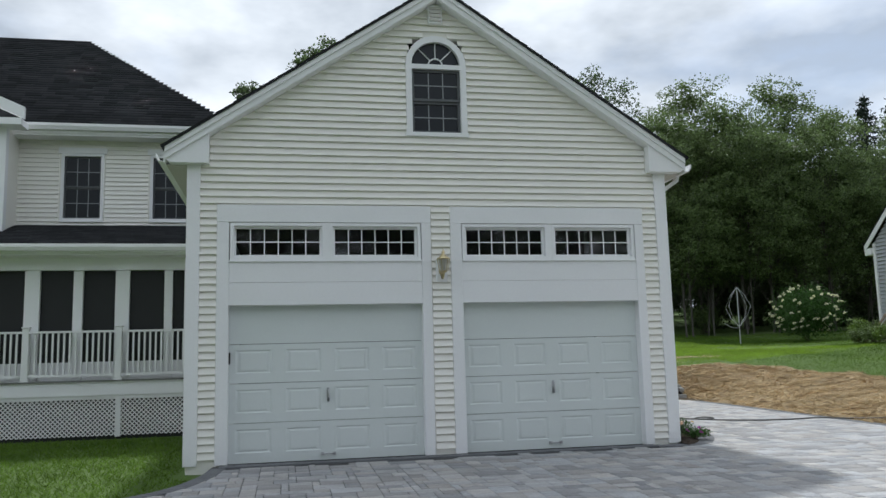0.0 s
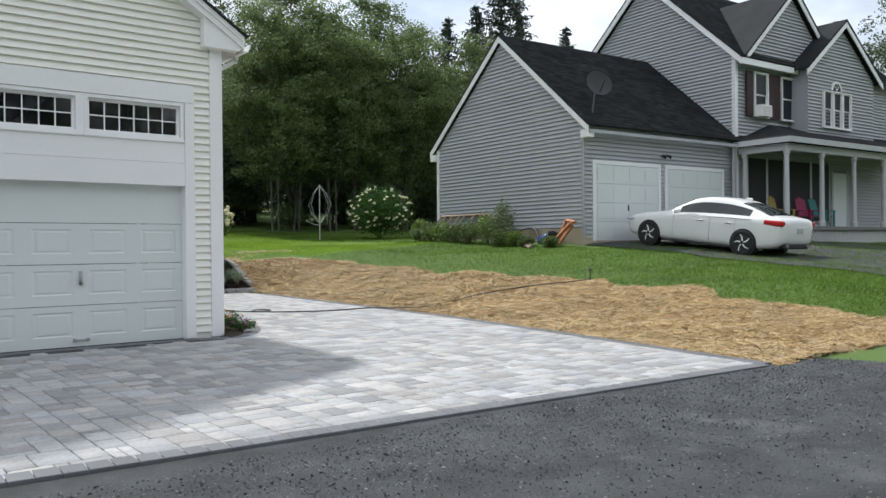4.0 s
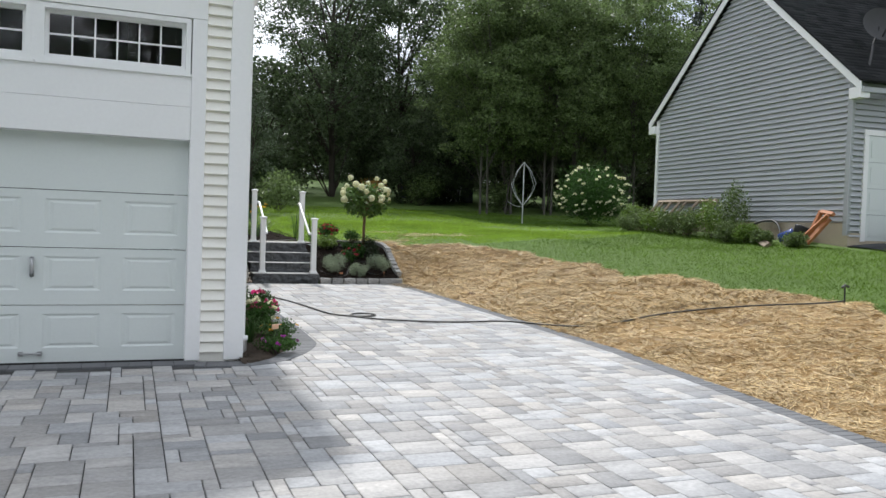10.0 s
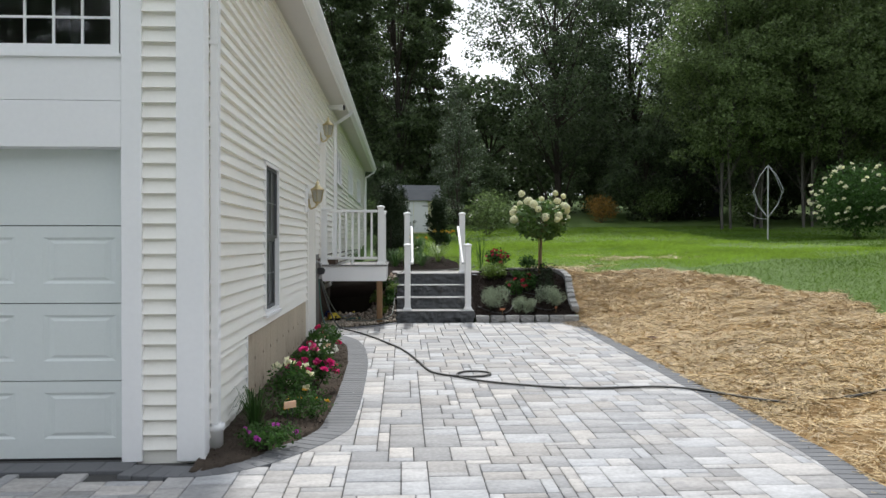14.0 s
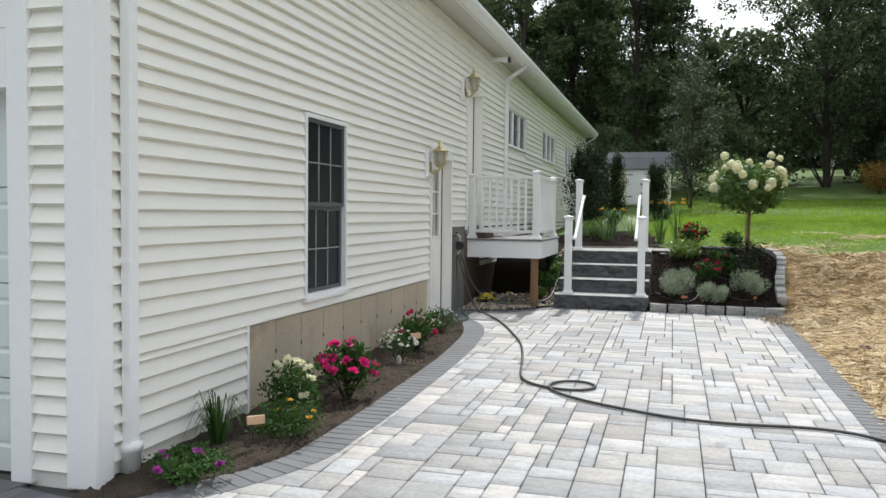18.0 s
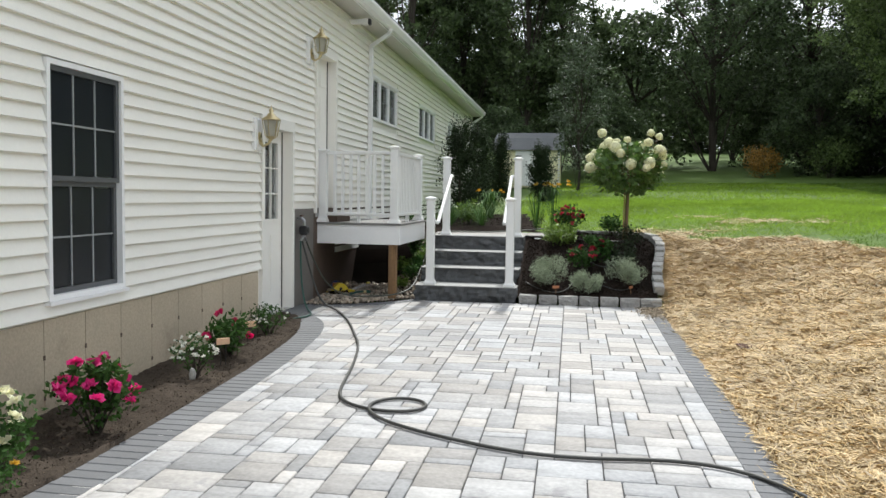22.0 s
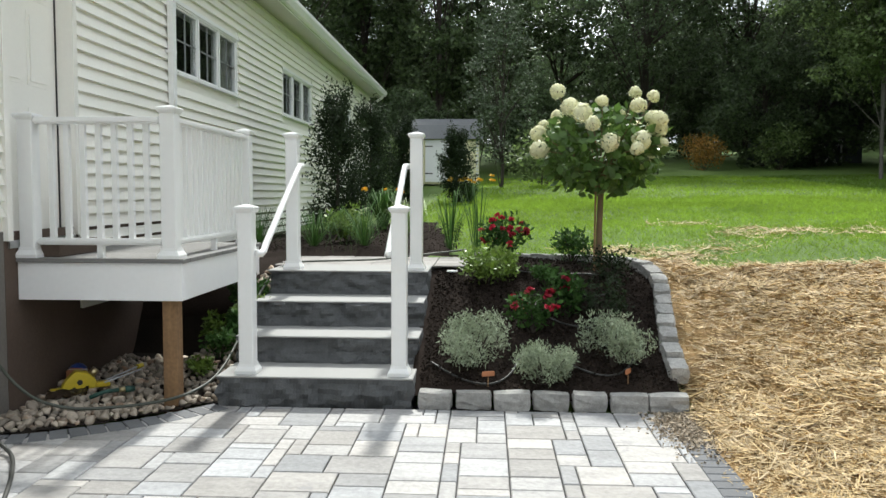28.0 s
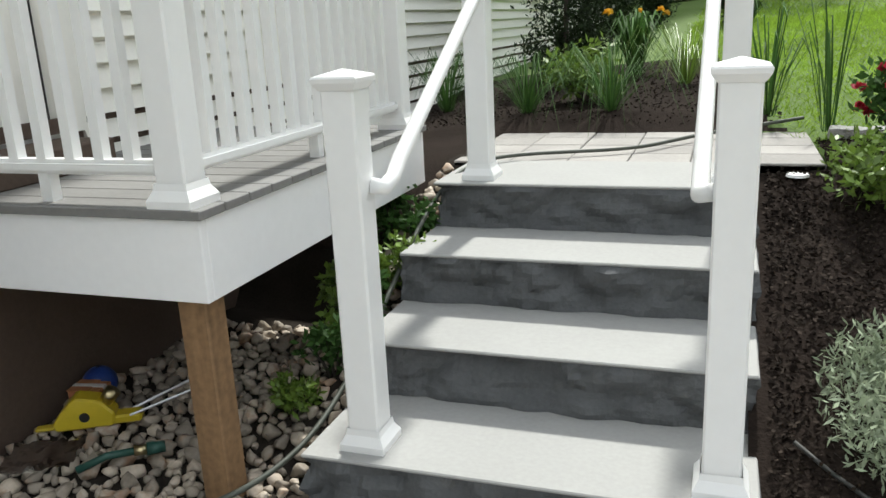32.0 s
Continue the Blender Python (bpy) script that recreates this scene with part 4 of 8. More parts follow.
# side doors
def side_door(name, u0, u1, z0, z1, back, lites, label, cas=0.05, cas_top=None):
    d = tagged(new(name), label, "door", kind="structure")
    t = cas_top or z1 + cas
    ppart("casing", SIDE, u0 - cas, u0 + 0.01, -0.19, 0.04, z0, t, DOORWHITE, d)
    ppart("casing", SIDE, u1 - 0.01, u1 + cas, -0.19, 0.04, z0, t, DOORWHITE, d)
    ppart("head_casing", SIDE, u0 + 0.011, u1 - 0.011, -0.19, 0.042, z1 - 0.01, t, DOORWHITE, d)
    ppart("threshold", SIDE, u0, u1, -0.19, 0.02, z0 - 0.05, z0, STEEL, d)
    W = plane_side(back)
    leafu0, leafu1 = u0 + 0.013, u1 - 0.013
    zl = z1 - 1.02
    bm = bmesh.new()
    if lites:
        for q in wall_cells(leafu0, leafu1, z0 + 0.005, z1 - 0.01, [(leafu0 + 0.15, leafu1 - 0.15, zl, z1 - 0.15)]):
            pbox(bm, W, q[0], q[1], -0.044, 0.0, q[2], q[3])
    else:
        pbox(bm, W, leafu0, leafu1, -0.044, 0.0, z0 + 0.005, z1 - 0.01)
    leaf = part("door_leaf", bm, DOORWHITE, d)
    # Black strip drawn in for the dark gap beside the leaf.
    ppart("weatherstrip", W, leafu1 - 0.002, leafu1 + 0.0028, -0.03, 0.012, z0 + 0.005, z1 - 0.012, BLACK, d, "dark gap at the hinge side")
    panels = [(leafu0 + 0.10, (leafu0 + leafu1) / 2 - 0.04, z0 + 0.2, zl - 0.15), ((leafu0 + leafu1) / 2 + 0.04, leafu1 - 0.10, z0 + 0.2, zl - 0.15)]
    if not lites:
        panels += [(a, b, zl, z1 - 0.5) for a, b, *_ in panels[:2]] + [(a, b, z1 - 0.42, z1 - 0.15) for a, b, *_ in panels[:2]]
    for a, b, c, e in panels:
        bm = bmesh.new()
        pbox(bm, W, a, b, 0.0, 0.004, c, e)
        pbox(bm, W, a + 0.03, b - 0.03, 0.004, 0.012, c + 0.03, e - 0.03)
        part("door_panel", bm, DOORWHITE, leaf)
    if lites:
        a, b, c, e = leafu0 + 0.15, leafu1 - 0.15, zl, z1 - 0.15
        bm = bmesh.new()
        for q in ((a - 0.03, b + 0.03, e, e + 0.03), (a - 0.03, b + 0.03, c - 0.03, c), (a - 0.03, a, c, e), (b, b + 0.03, c, e)):
            pbox(bm, W, q[0], q[1], 0.0, 0.012, q[2], q[3])
        part("lite_frame", bm, DOORWHITE, leaf)
        for k in (1, 2):
            ppart("muntin", W, a + (b - a) * k / 3 - 0.008, a + (b - a) * k / 3 + 0.008, -0.025, 0.006, c, e, DOORWHITE, leaf)
            ppart("muntin", W, a, b, -0.024, 0.007, c + (e - c) * k / 3 - 0.008, c + (e - c) * k / 3 + 0.008, DOORWHITE, leaf)
        for i in range(3):
            for j in range(3):
                ppart("pane", W, a + (b - a) * i / 3 + 0.004, a + (b - a) * (i + 1) / 3 - 0.004, -0.02, -0.015, c + (e - c) * j / 3 + 0.004, c + (e - c) * (j + 1) / 3 - 0.004, GLASS, leaf)
    bm = bmesh.new()
    tube(bm, [W(leafu0 + 0.07, 0.0, z0 + 0.95), W(leafu0 + 0.07, 0.035, z0 + 0.95), W(leafu0 + 0.07, 0.045, z0 + 0.95), W(leafu0 + 0.07, 0.07, z0 + 0.95)], [0.03, 0.012, 0.027, 0.018], 10)
    part("door_knob", bm, STEEL, leaf, "dull steel knob", True)
    return d


side_door("door_lower", 6.12, 7.03, 0.13, 2.21, -0.10, True, "white side door with nine glass panes, closed", cas_top=2.32)
side_door("door_deck", 7.95, 8.80, 1.24, 3.32, -0.10, False, "white panelled door onto the small deck, closed", cas_top=3.43)
structure("doorstep", box(-0.05, 6.05, 0.0, 0.30, 7.3, 0.122, 0.01), DARKPAVER, "dark stone slab at the side door", "doorstep")


# downspouts and soffit camera
def downspout(label, path, foot=True):
    root = thing("downspout", label, "downspout")
    bm = bmesh.new()
    for a, b in zip(path, path[1:]):
        a, b = Vector(a), Vector(b)
        d = (b - a).normalized()
        s = Vector((0, 1, 0))
        u = d.cross(s).normalized()
        A = [bm.verts.new(p + s * i * 0.038 + u * j * 0.028) for p in (a - d * 0.01, b + d * 0.01) for i, j in ((-1, -1), (1, -1), (1, 1), (-1, 1))]
        for f in ((3, 2, 1, 0), (4, 5, 6, 7), (0, 1, 5, 4), (1, 2, 6, 5), (2, 3, 7, 6), (3, 0, 4, 7)):
            bm.faces.new([A[i] for i in f])
    part("pipe", bm, WHITE, root)
    for z in (1.2, 2.9):
        bm = bmesh.new()
        x, y = path[-1][0], path[-1][1]
        bx(bm, 0.0, y - 0.05, z, x + 0.031, y + 0.05, z + 0.03)
        part("strap", bm, WHITE, root)
    if foot:
        bm = bmesh.new()
        x, y, z = path[-1]
        tube(bm, [(x, y, z - 0.10), (x, y, z + 0.02), (x, y, z + 0.025), (x, y, z + 0.07)], [0.055, 0.055, 0.065, 0.065], 12)
        part("drain_adapter", bm, WHITE, root, "round white drain adapter", True)
    return root


downspout("white downspout at the garage corner", [(0.38, 0.22, 4.14), (0.36, 0.22, 4.06), (0.06, 0.22, 3.86), (0.055, 0.22, 0.13)])
downspout("white downspout between the doors and windows", [(0.38, 10.65, 4.14), (0.36, 10.65, 4.06), (0.06, 10.65, 3.86), (0.055, 10.65, 1.05)], False)
downspout("white downspout at the far end of the wall", [(0.38, 24.1, 4.14), (0.36, 24.1, 4.06), (0.06, 24.1, 3.86), (0.055, 24.1, 1.7)], False)
camera_box = thing("security_camera", "small white security camera under the eaves", "camera", (0.0, 9.55, 3.93))
part("arm", box(0.0, -0.045, 0.05, 0.22, 0.045, 0.12, 0.01), WHITE, camera_box)
part("head", box(0.20, -0.045, 0.03, 0.29, 0.045, 0.13, 0.015), WHITE, camera_box)
part("lens_dot", box(0.285, -0.04, 0.035, 0.33, 0.04, 0.125, 0.012), BLACK, camera_box, "black lens")

# stone steps
STEPS = [(8.15, 0.33), (8.60, 0.525), (9.04, 0.722), (9.47, 0.92)]
SX0, SX1 = 1.29, 2.625


def chisel(x, y, z, seed):
    """Depth of a split stone face, in shallow facets."""
    v = Vector((x * 4.5 + seed, y * 4.5, z * 7))
    w = Vector((x * 11 + seed, y * 11, z * 13))
    return 0.024 * noise.noise(v * 0.7) + 0.080 * (0.45 - noise.voronoi(v)[0][0]) + 0.040 * (0.45 - noise.voronoi(w)[0][0]) + 0.022 * abs(noise.noise(v * 1.7)) - 0.022 + 0.010 * noise.noise(w * 2.0)


def rock_block(x0, x1, y0, y1, z0, z1, seed):
    """A slab with split front and ends."""
    bm = bmesh.new()
    line = [(x0, y1 - (y1 - y0) * i / 9, -1, 0) for i in range(9)] + [(x0 + (x1 - x0) * i / 64, y0, 0 if 0 < i < 64 else (-0.7 if i == 0 else 0.7), -1) for i in range(65)] + [(x1, y0 + (y1 - y0) * i / 9, 1, 0) for i in range(1, 10)]
    nz = 9
    rows = []
    for j in range(nz + 1):
        z = z0 + (z1 - z0) * j / nz
        row = []
        for x, y, nx, ny in line:
            d = chisel(x, y, z, seed) * (0.08 if j == nz else 0.45 + 0.55 * min(1.0, j / 3)) + (0.012 if j < nz else -0.002)
            if nx and not ny:
                d = max(min(d * 0.5, 0.006), -0.02)
            row.append(bm.verts.new((x + nx * d, y + ny * d, z + (0.004 * noise.noise(Vector((x * 20, y * 20, seed))) if 0 < j < nz else 0))))
        rows.append(row)
    for p, q in zip(rows, rows[1:]):
        for i in range(len(line) - 1):
            bm.faces.new((p[i], p[i + 1], q[i + 1], q[i]))
    bm.faces.new(rows[-1])
    bm.faces.new(rows[0][::-1])
    bm.faces.new([r[0] for r in rows] + [r[-1] for r in rows][::-1])
    return bm


for k, (y, z) in enumerate(STEPS):
    st = thing("stone_step", "grey split-face stone step with a smooth pale tread", "step", group="stone steps")
    y1 = STEPS[k + 1][0] + 0.12 if k < 3 else 10.05
    base = 0.0 if k == 0 else STEPS[k - 1][1] + 0.001
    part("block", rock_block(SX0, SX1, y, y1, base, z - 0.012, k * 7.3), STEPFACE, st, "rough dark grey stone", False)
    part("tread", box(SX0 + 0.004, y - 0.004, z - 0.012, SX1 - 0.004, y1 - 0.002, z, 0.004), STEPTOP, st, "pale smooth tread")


# post-and-rail
def vinyl_post(parent, x, y, z0, z1, w=0.102, name="post"):
    bm = bmesh.new()
    bx(bm, x - w / 2, y - w / 2, z0, x + w / 2, y + w / 2, z1 - 0.03)
    bmesh.ops.bevel(bm, geom=[e for e in bm.edges if abs(e.verts[0].co.z - e.verts[1].co.z) > 0.1], offset=0.006, segments=1, affect="EDGES")
    po = part(name, bm, RAILW, parent)
    bm = bmesh.new()
    h = w / 2
    prof = [(h + 0.022, 0.0), (h + 0.022, 0.022), (h + 0.006, 0.05), (h + 0.003, 0.07)]
    prev = None
    for r, z in prof:
        q = [bm.verts.new((x + a * r, y + b * r, z0 + z)) for a, b in ((-1, -1), (1, -1), (1, 1), (-1, 1))]
        if prev:
            for i in range(4):
                bm.faces.new((prev[i], prev[(i + 1) % 4], q[(i + 1) % 4], q[i]))
        prev = q
    part("base_skirt", bm, RAILW, po)
    bm = bmesh.new()
    prev = None
    for r, z in ((h + 0.002, -0.05), (h + 0.016, -0.03), (h + 0.018, -0.018), (h + 0.014, -0.012), (0.004, 0.006)):
        q = [bm.verts.new((x + a * r, y + b * r, z1 + z)) for a, b in ((-1, -1), (1, -1), (1, 1), (-1, 1))]
        if prev:
            for i in range(4):
                bm.faces.new((prev[i], prev[(i + 1) % 4], q[(i + 1) % 4], q[i]))
        prev = q
    bm.faces.new(prev)
    part("cap", bm, RAILW, po)
    return po


for x, side in ((1.48, "by the gravel"), (2.52, "by the flower bed")):
    hr = thing("handrail", "white vinyl stair handrail on two posts " + side, "handrail", group="stair handrails")
    vinyl_post(hr, x, 8.27, 0.33, 1.475)
    vinyl_post(hr, x, 9.60, 0.92, 2.06)
    inner = x + (0.085 if x < 2 else -0.085)
    bm = bmesh.new()
    tube(bm, [(x + (0.05 if x < 2 else -0.05), 8.29, 1.15), (inner, 8.31, 1.14), (inner, 8.38, 1.155), (inner, 8.44, 1.20), (inner, 9.40, 1.74), (inner, 9.48, 1.775), (inner, 9.56, 1.78), (x + (0.05 if x < 2 else -0.05), 9.58, 1.78)], 0.024, 12)
    part("rail", bm, RAILW, hr, "", True)

# small deck
deck = thing("deck", "small raised white-sided deck on a timber post", "deck")
DX, DY0, DY1, DZ0, DZ1 = 1.115, 8.04, 9.85, 0.845, 1.095
part("front_fascia", box(0.012, DY0, DZ0, DX, DY0 + 0.03, DZ1, 0.003), WHITE, deck)
part("side_fascia", box(DX - 0.03, DY0 + 0.031, DZ0, DX, DY1, DZ1, 0.003), WHITE, deck)
part("rear_fascia", box(0.012, DY1 - 0.03, DZ0, DX - 0.031, DY1, DZ1, 0.003), WHITE, deck)
for k in range(5):
    part("joist", box(0.012, DY0 + 0.38 * (k + 0.6), DZ0 + 0.03, DX - 0.032, DY0 + 0.38 * (k + 0.6) + 0.04, DZ1 - 0.002), WOOD, deck)
nb = 14
for k in range(nb):
    y = DY0 - 0.02 + (DY1 - DY0 + 0.03) * k / nb
    part("deck_board", box(0.012, y, DZ1, DX + 0.02, y + (DY1 - DY0 + 0.03) / nb - 0.006, DZ1 + 0.028, 0.003), DECKGREY, deck, "grey composite board")
part("support_post", box(DX - 0.16, DY0 + 0.06, 0.0, DX - 0.06, DY0 + 0.16, DZ0, 0.005), WOOD, deck, "brown pressure-treated post")
part("door_step", box(0.012, 8.12, DZ1 + 0.028, 0.26, 8.74, DZ1 + 0.13, 0.006), BROWNSIDE, deck, "brown step under the door")

railing = thing("deck_railing", "white vinyl deck railing with square balusters", "railing")
RZ = DZ1 + 0.028
PX, PY = DX - 0.085, DY0 + 0.06
vinyl_post(railing, PX, PY, RZ, 2.12)
vinyl_post(railing, PX, DY1 - 0.10, RZ, 2.10)
vinyl_post(railing, 0.075, PY, RZ, 2.08)


def rail_run(a, b):
    """Rails and balusters from post to post."""
    a, b = Vector(a), Vector(b)
    d = (b - a).normalized()
    n = d.cross(Vector((0, 0, 1)))
    for zc, w, hgt in ((RZ + 0.88, 0.045, 0.045), (RZ + 0.085, 0.03, 0.045)):
        bm = bmesh.new()
        m = Matrix.Translation(a) @ Matrix(((d.x, n.x, 0, 0), (d.y, n.y, 0, 0), (0, 0, 1, 0), (0, 0, 0, 1)))
        bx(bm, 0.05, -w, zc, (b - a).length - 0.05, w, zc + hgt, m)
        bmesh.ops.bevel(bm, geom=list(bm.edges), offset=0.012, segments=2, affect="EDGES")
        part("top_rail" if zc > RZ + 0.5 else "bottom_rail", bm, RAILW, railing)
    L = (b - a).length
    k = round((L - 0.1) / 0.105)
    for i in range(1, k):
        p = a + d * (0.05 + (L - 0.1) * i / k)
        part("baluster", box(p.x - 0.0175, p.y - 0.0175, RZ + 0.125, p.x + 0.0175, p.y + 0.0175, RZ + 0.885), RAILW, railing)
    p = a + d * L * 0.5
    part("foot_block", box(p.x - 0.02, p.y - 0.02, RZ, p.x + 0.02, p.y + 0.02, RZ + 0.085), RAILW, railing)


rail_run((0.075, PY, 0), (PX, PY, 0))
rail_run((PX, PY, 0), (PX, DY1 - 0.10, 0))

# landing behind the steps
landing = structure("landing", box(1.2, 10.05, 0.80, 2.92, 11.1, 0.905), JOINT, "pale paved landing above the steps", "paving")
rs = random.Random(4)
for i in range(6):
    for j in range(4):
        part("paver", box(1.2 + 0.287 * i, 10.05 + 0.26 * j, 0.85, 1.2 + 0.287 * i + 0.282, 10.05 + 0.26 * j + 0.255, 0.915 + rs.random() * 0.004, 0.004), LANDSLAB, landing)

# garden bed between steps and lawn

def bedz(x, y):
    """Height of the mulch in the garden bed beside the steps."""
    x, y = np.asarray(x, float), np.asarray(y, float)
    t = np.clip((y - 8.2) / 2.0, 0, 1)
    return 0.20 + 0.72 * t ** 0.85 + 0.02 * np.sin(5 * x + 3 * y) * np.sin(4 * y)


def in_garden(x, y):
    return (x < np.interp(y, [8.2, 8.8, 9.3, 9.72, 10.1, 10.42], [4.40, 4.41, 4.48, 4.53, 4.45, 4.2])) & (y < np.interp(x, [2.6, 3.4, 3.85, 4.22, 4.46], [10.74, 10.68, 10.58, 10.4, 10.1])) & ((x > 2.93) | (y < 10.05))


garden = sheet("garden_bed", np.arange(2.595, 4.6, 0.05), np.arange(8.2, 10.8, 0.05), lambda x, y: bedz(x, y) + 0.012 * vn(x, y, 0.12, 4), MULCH, in_garden)
tagged(garden, "dark brown bark mulch garden bed", "garden bed", kind="structure")
def upper_z(x, y):
    """Height of the bed behind the landing, which it meets flush."""
    return np.where((x > 1.15) & (x < 2.97), np.minimum(hz(x, y) + 0.045, 0.905 + np.clip(y - 11.0, 0, 9) * 0.3), hz(x, y) + 0.045)


upper = sheet("upper_bed", np.arange(0.02, 3.0, 0.1), np.arange(9.9, 14.5, 0.1), upper_z, MULCH, lambda x, y: (x < 2.9 - 0.12 * (y - 10)) & ~((x > 1.2) & (x < 2.92) & (y < 11.0)))
tagged(upper, "mulched planting bed along the house", "garden bed", kind="structure")
wallbed = sheet("wall_bed", np.arange(0.0, 1.06, 0.02), np.arange(-0.32, 7.0, 0.02), lambda x, y: np.where(x > bed_x(y) - 0.245, -0.075, 0.0) + pz(y) - 0.01 + 0.03 * np.sin(3.3 * y + 2 * x) * np.sin(9 * x) + 0.03 + np.random.default_rng(8).normal(size=x.shape) * 0.004 + 0.008 * np.sin(23 * x + 9 * y) * np.sin(19 * y - 7 * x), mat("bed_soil", (0.062, 0.050, 0.040), 1.0, 0.4, 4, 90, 0.7, spec=0.05), lambda x, y: (x < bed_x(y) - 0.12))
tagged(wallbed, "dark soil flower bed along the foundation", "flower bed", kind="structure")
def river_z(x, y):
    return np.maximum(pz(y) + np.clip((y - 8.3) * 0.42, 0, 0.75) * np.clip((x - 0.7) * 2.2, 0, 1) + 0.02 * vn(x, y, 0.3), hz(x, y) + 0.03)


gravelbed = sheet("gravel_bed", np.arange(0.0, 1.36, 0.05), np.arange(7.3, 10.3, 0.05), lambda x, y: river_z(x, y), mat("gravel_soil", (0.03, 0.025, 0.021), 1.0, 0.3, 5, 90, 0.5, spec=0.05), lambda x, y: y > np.interp(x, _gx, _gy) + 0.05)
tagged(gravelbed, "dark soil under the river stones", "gravel bed", kind="structure")



# split granite kerb blocks
def stone_mesh(name, sx, sy, sz, seed):
    """A split block: flat worn top, rough faces, chipped edges."""
    bm = bmesh.new()
    bmesh.ops.create_cube(bm, size=1)
    bmesh.ops.subdivide_edges(bm, edges=list(bm.edges), cuts=3, use_grid_fill=True)
    for v in bm.verts:
        c = v.co.copy()
        edge = sum(abs(abs(q) - 0.5) < 0.01 for q in c)
        if edge > 1:
            v.co *= 0.955 if edge == 2 else 0.91
        q = Vector((c.x * 3 + seed, c.y * 3, c.z * 3))
        n = Vector((noise.noise(q), noise.noise(q + Vector((7, 0, 0))), noise.noise(q + Vector((0, 9, 0)))))
        v.co = Vector((v.co.x * sx + n.x * 0.010, v.co.y * sy + n.y * 0.016, v.co.z * sz + n.z * (0.006 if c.z > 0.4 else 0.012)))
    bmesh.ops.recalc_face_normals(bm, faces=list(bm.faces))
    me = bpy.data.meshes.new(name)
    bm.to_mesh(me)
    bm.free()
    return me


kerb_me = []
for s in range(6):
    me = stone_mesh("kerb_stone", (0.25, 0.235, 0.245, 0.26, 0.225, 0.24)[s], 0.125, 0.12, s * 3.7)
    me.materials.append(KERB)
    kerb_me.append(me)
kerb = thing("stone_kerb", "row of split pale granite kerb blocks round the garden bed", "kerb")
rs = random.Random(11)


def kerb_at(x, y, z, rz, tip=0.0, sx=1.0):
    ob = new("kerb_stone", kerb_me[rs.randrange(6)])
    ob.matrix_world = pose(x, y, z, rs.uniform(-2, 2), rs.uniform(-2, 2), rz + rs.uniform(-3, 3)) @ Matrix.Rotation(tip, 4, "Y") @ Matrix.Diagonal((sx, 1.0, 1.0, 1.0))
    ob.parent = kerb


for k in range(7):
    kerb_at(2.768 + 0.256 * k, 8.20 + rs.uniform(-0.008, 0.008), pz(8.2) + 0.052, 0)
line = smooth_line([(4.42, 8.36), (4.43, 8.8), (4.50, 9.3), (4.55, 9.72), (4.46, 10.12), (4.22, 10.42), (3.85, 10.6), (3.4, 10.7), (2.97, 10.76)], 0.182)
for k, (p, q) in enumerate(zip(line, line[1:])):
    m = (p + q) / 2
    zz = float(bedz(m.x, m.y)) if m.y < 10.2 else max(float(hz(m.x, m.y)), 0.90)
    d = q - p
    kerb_at(m.x, m.y, max(zz, float(hz(m.x, m.y)) - 0.02) + (0.028 if k < 8 else 0.025), math.degrees(math.atan2(d.y, d.x)), -0.26 if k < 9 else -0.05, 0.72)

# garden hose
def hose(name, label, pts, r, material, lift=0.0):
    cu = bpy.data.curves.new(name, "CURVE")
    cu.dimensions = "3D"
    cu.bevel_depth, cu.bevel_resolution, cu.resolution_u = r, 3, 8
    sp = cu.splines.new("NURBS")
    sp.points.add(len(pts) - 1)
    for p, q in zip(sp.points, pts):
        p.co = (*q, 1)
    sp.use_endpoint_u, sp.order_u = True, 4
    cu.materials.append(material)
    return tagged(new(name, cu), label, "hose")


def ground_at(x, y):
    if x < xr(y) + 0.05 and y < 8.1:
        return pz(y) + 0.016
    return float(hz(x, y)) + 0.075


hp = [(0.10, 7.19, 0.92), (0.20, 7.20, 0.55), (0.33, 7.15, 0.17)]
hp += [(x, y, ground_at(x, y)) for x, y in ((0.50, 7.15), (0.78, 6.65), (1.03, 6.05), (1.20, 5.55), (1.37, 5.1), (1.50, 4.5), (1.60, 3.9), (1.66, 3.45), (1.74, 3.18), (1.92, 3.02), (2.12, 2.96), (2.30, 3.0), (2.38, 3.15), (2.28, 3.30), (2.10, 3.32), (1.97, 3.18), (1.98, 2.98), (2.12, 2.78), (2.38, 2.60), (2.7, 2.44), (3.05, 2.30), (3.45, 2.28), (3.85, 2.36), (4.2, 2.28), (4.42, 2.02), (4.6, 1.4), (4.8, 1.05), (5.25, 1.0), (5.6, 1.05), (6.1, 0.98), (6.8, 0.74), (7.42, 0.5), (8.0, 0.24), (8.3, 0.24))]
hose("garden_hose", "black rubber garden hose looped across the pavers", hp, 0.0115, HOSE)
hp = [(0.08, 7.19, 0.92), (0.10, 7.12, 0.50), (0.18, 7.04, 0.17)] + [(x, y, ground_at(x, y)) for x, y in ((0.30, 6.85), (0.42, 6.62), (0.40, 6.4), (0.25, 6.2), (0.1, 6.05))]
hose("green_hose", "green garden hose running down into the flower bed", hp, 0.011, GREENHOSE)
hp = [(0.10, 7.33, 0.92), (0.24, 7.45, 0.45), (0.42, 7.62, 0.21), (0.75, 7.78, 0.20), (1.05, 7.95, 0.20), (1.22, 8.25, 0.24), (1.24, 8.6, 0.35), (1.25, 9.0, 0.55), (1.27, 9.4, 0.80), (1.33, 9.75, 0.955), (1.5, 10.1, 0.945), (1.9, 10.2, 0.945), (2.15, 10.35, 0.945), (2.3, 10.7, 0.945), (2.6, 10.95, 0.96), (2.9, 11.1, 0.99)]
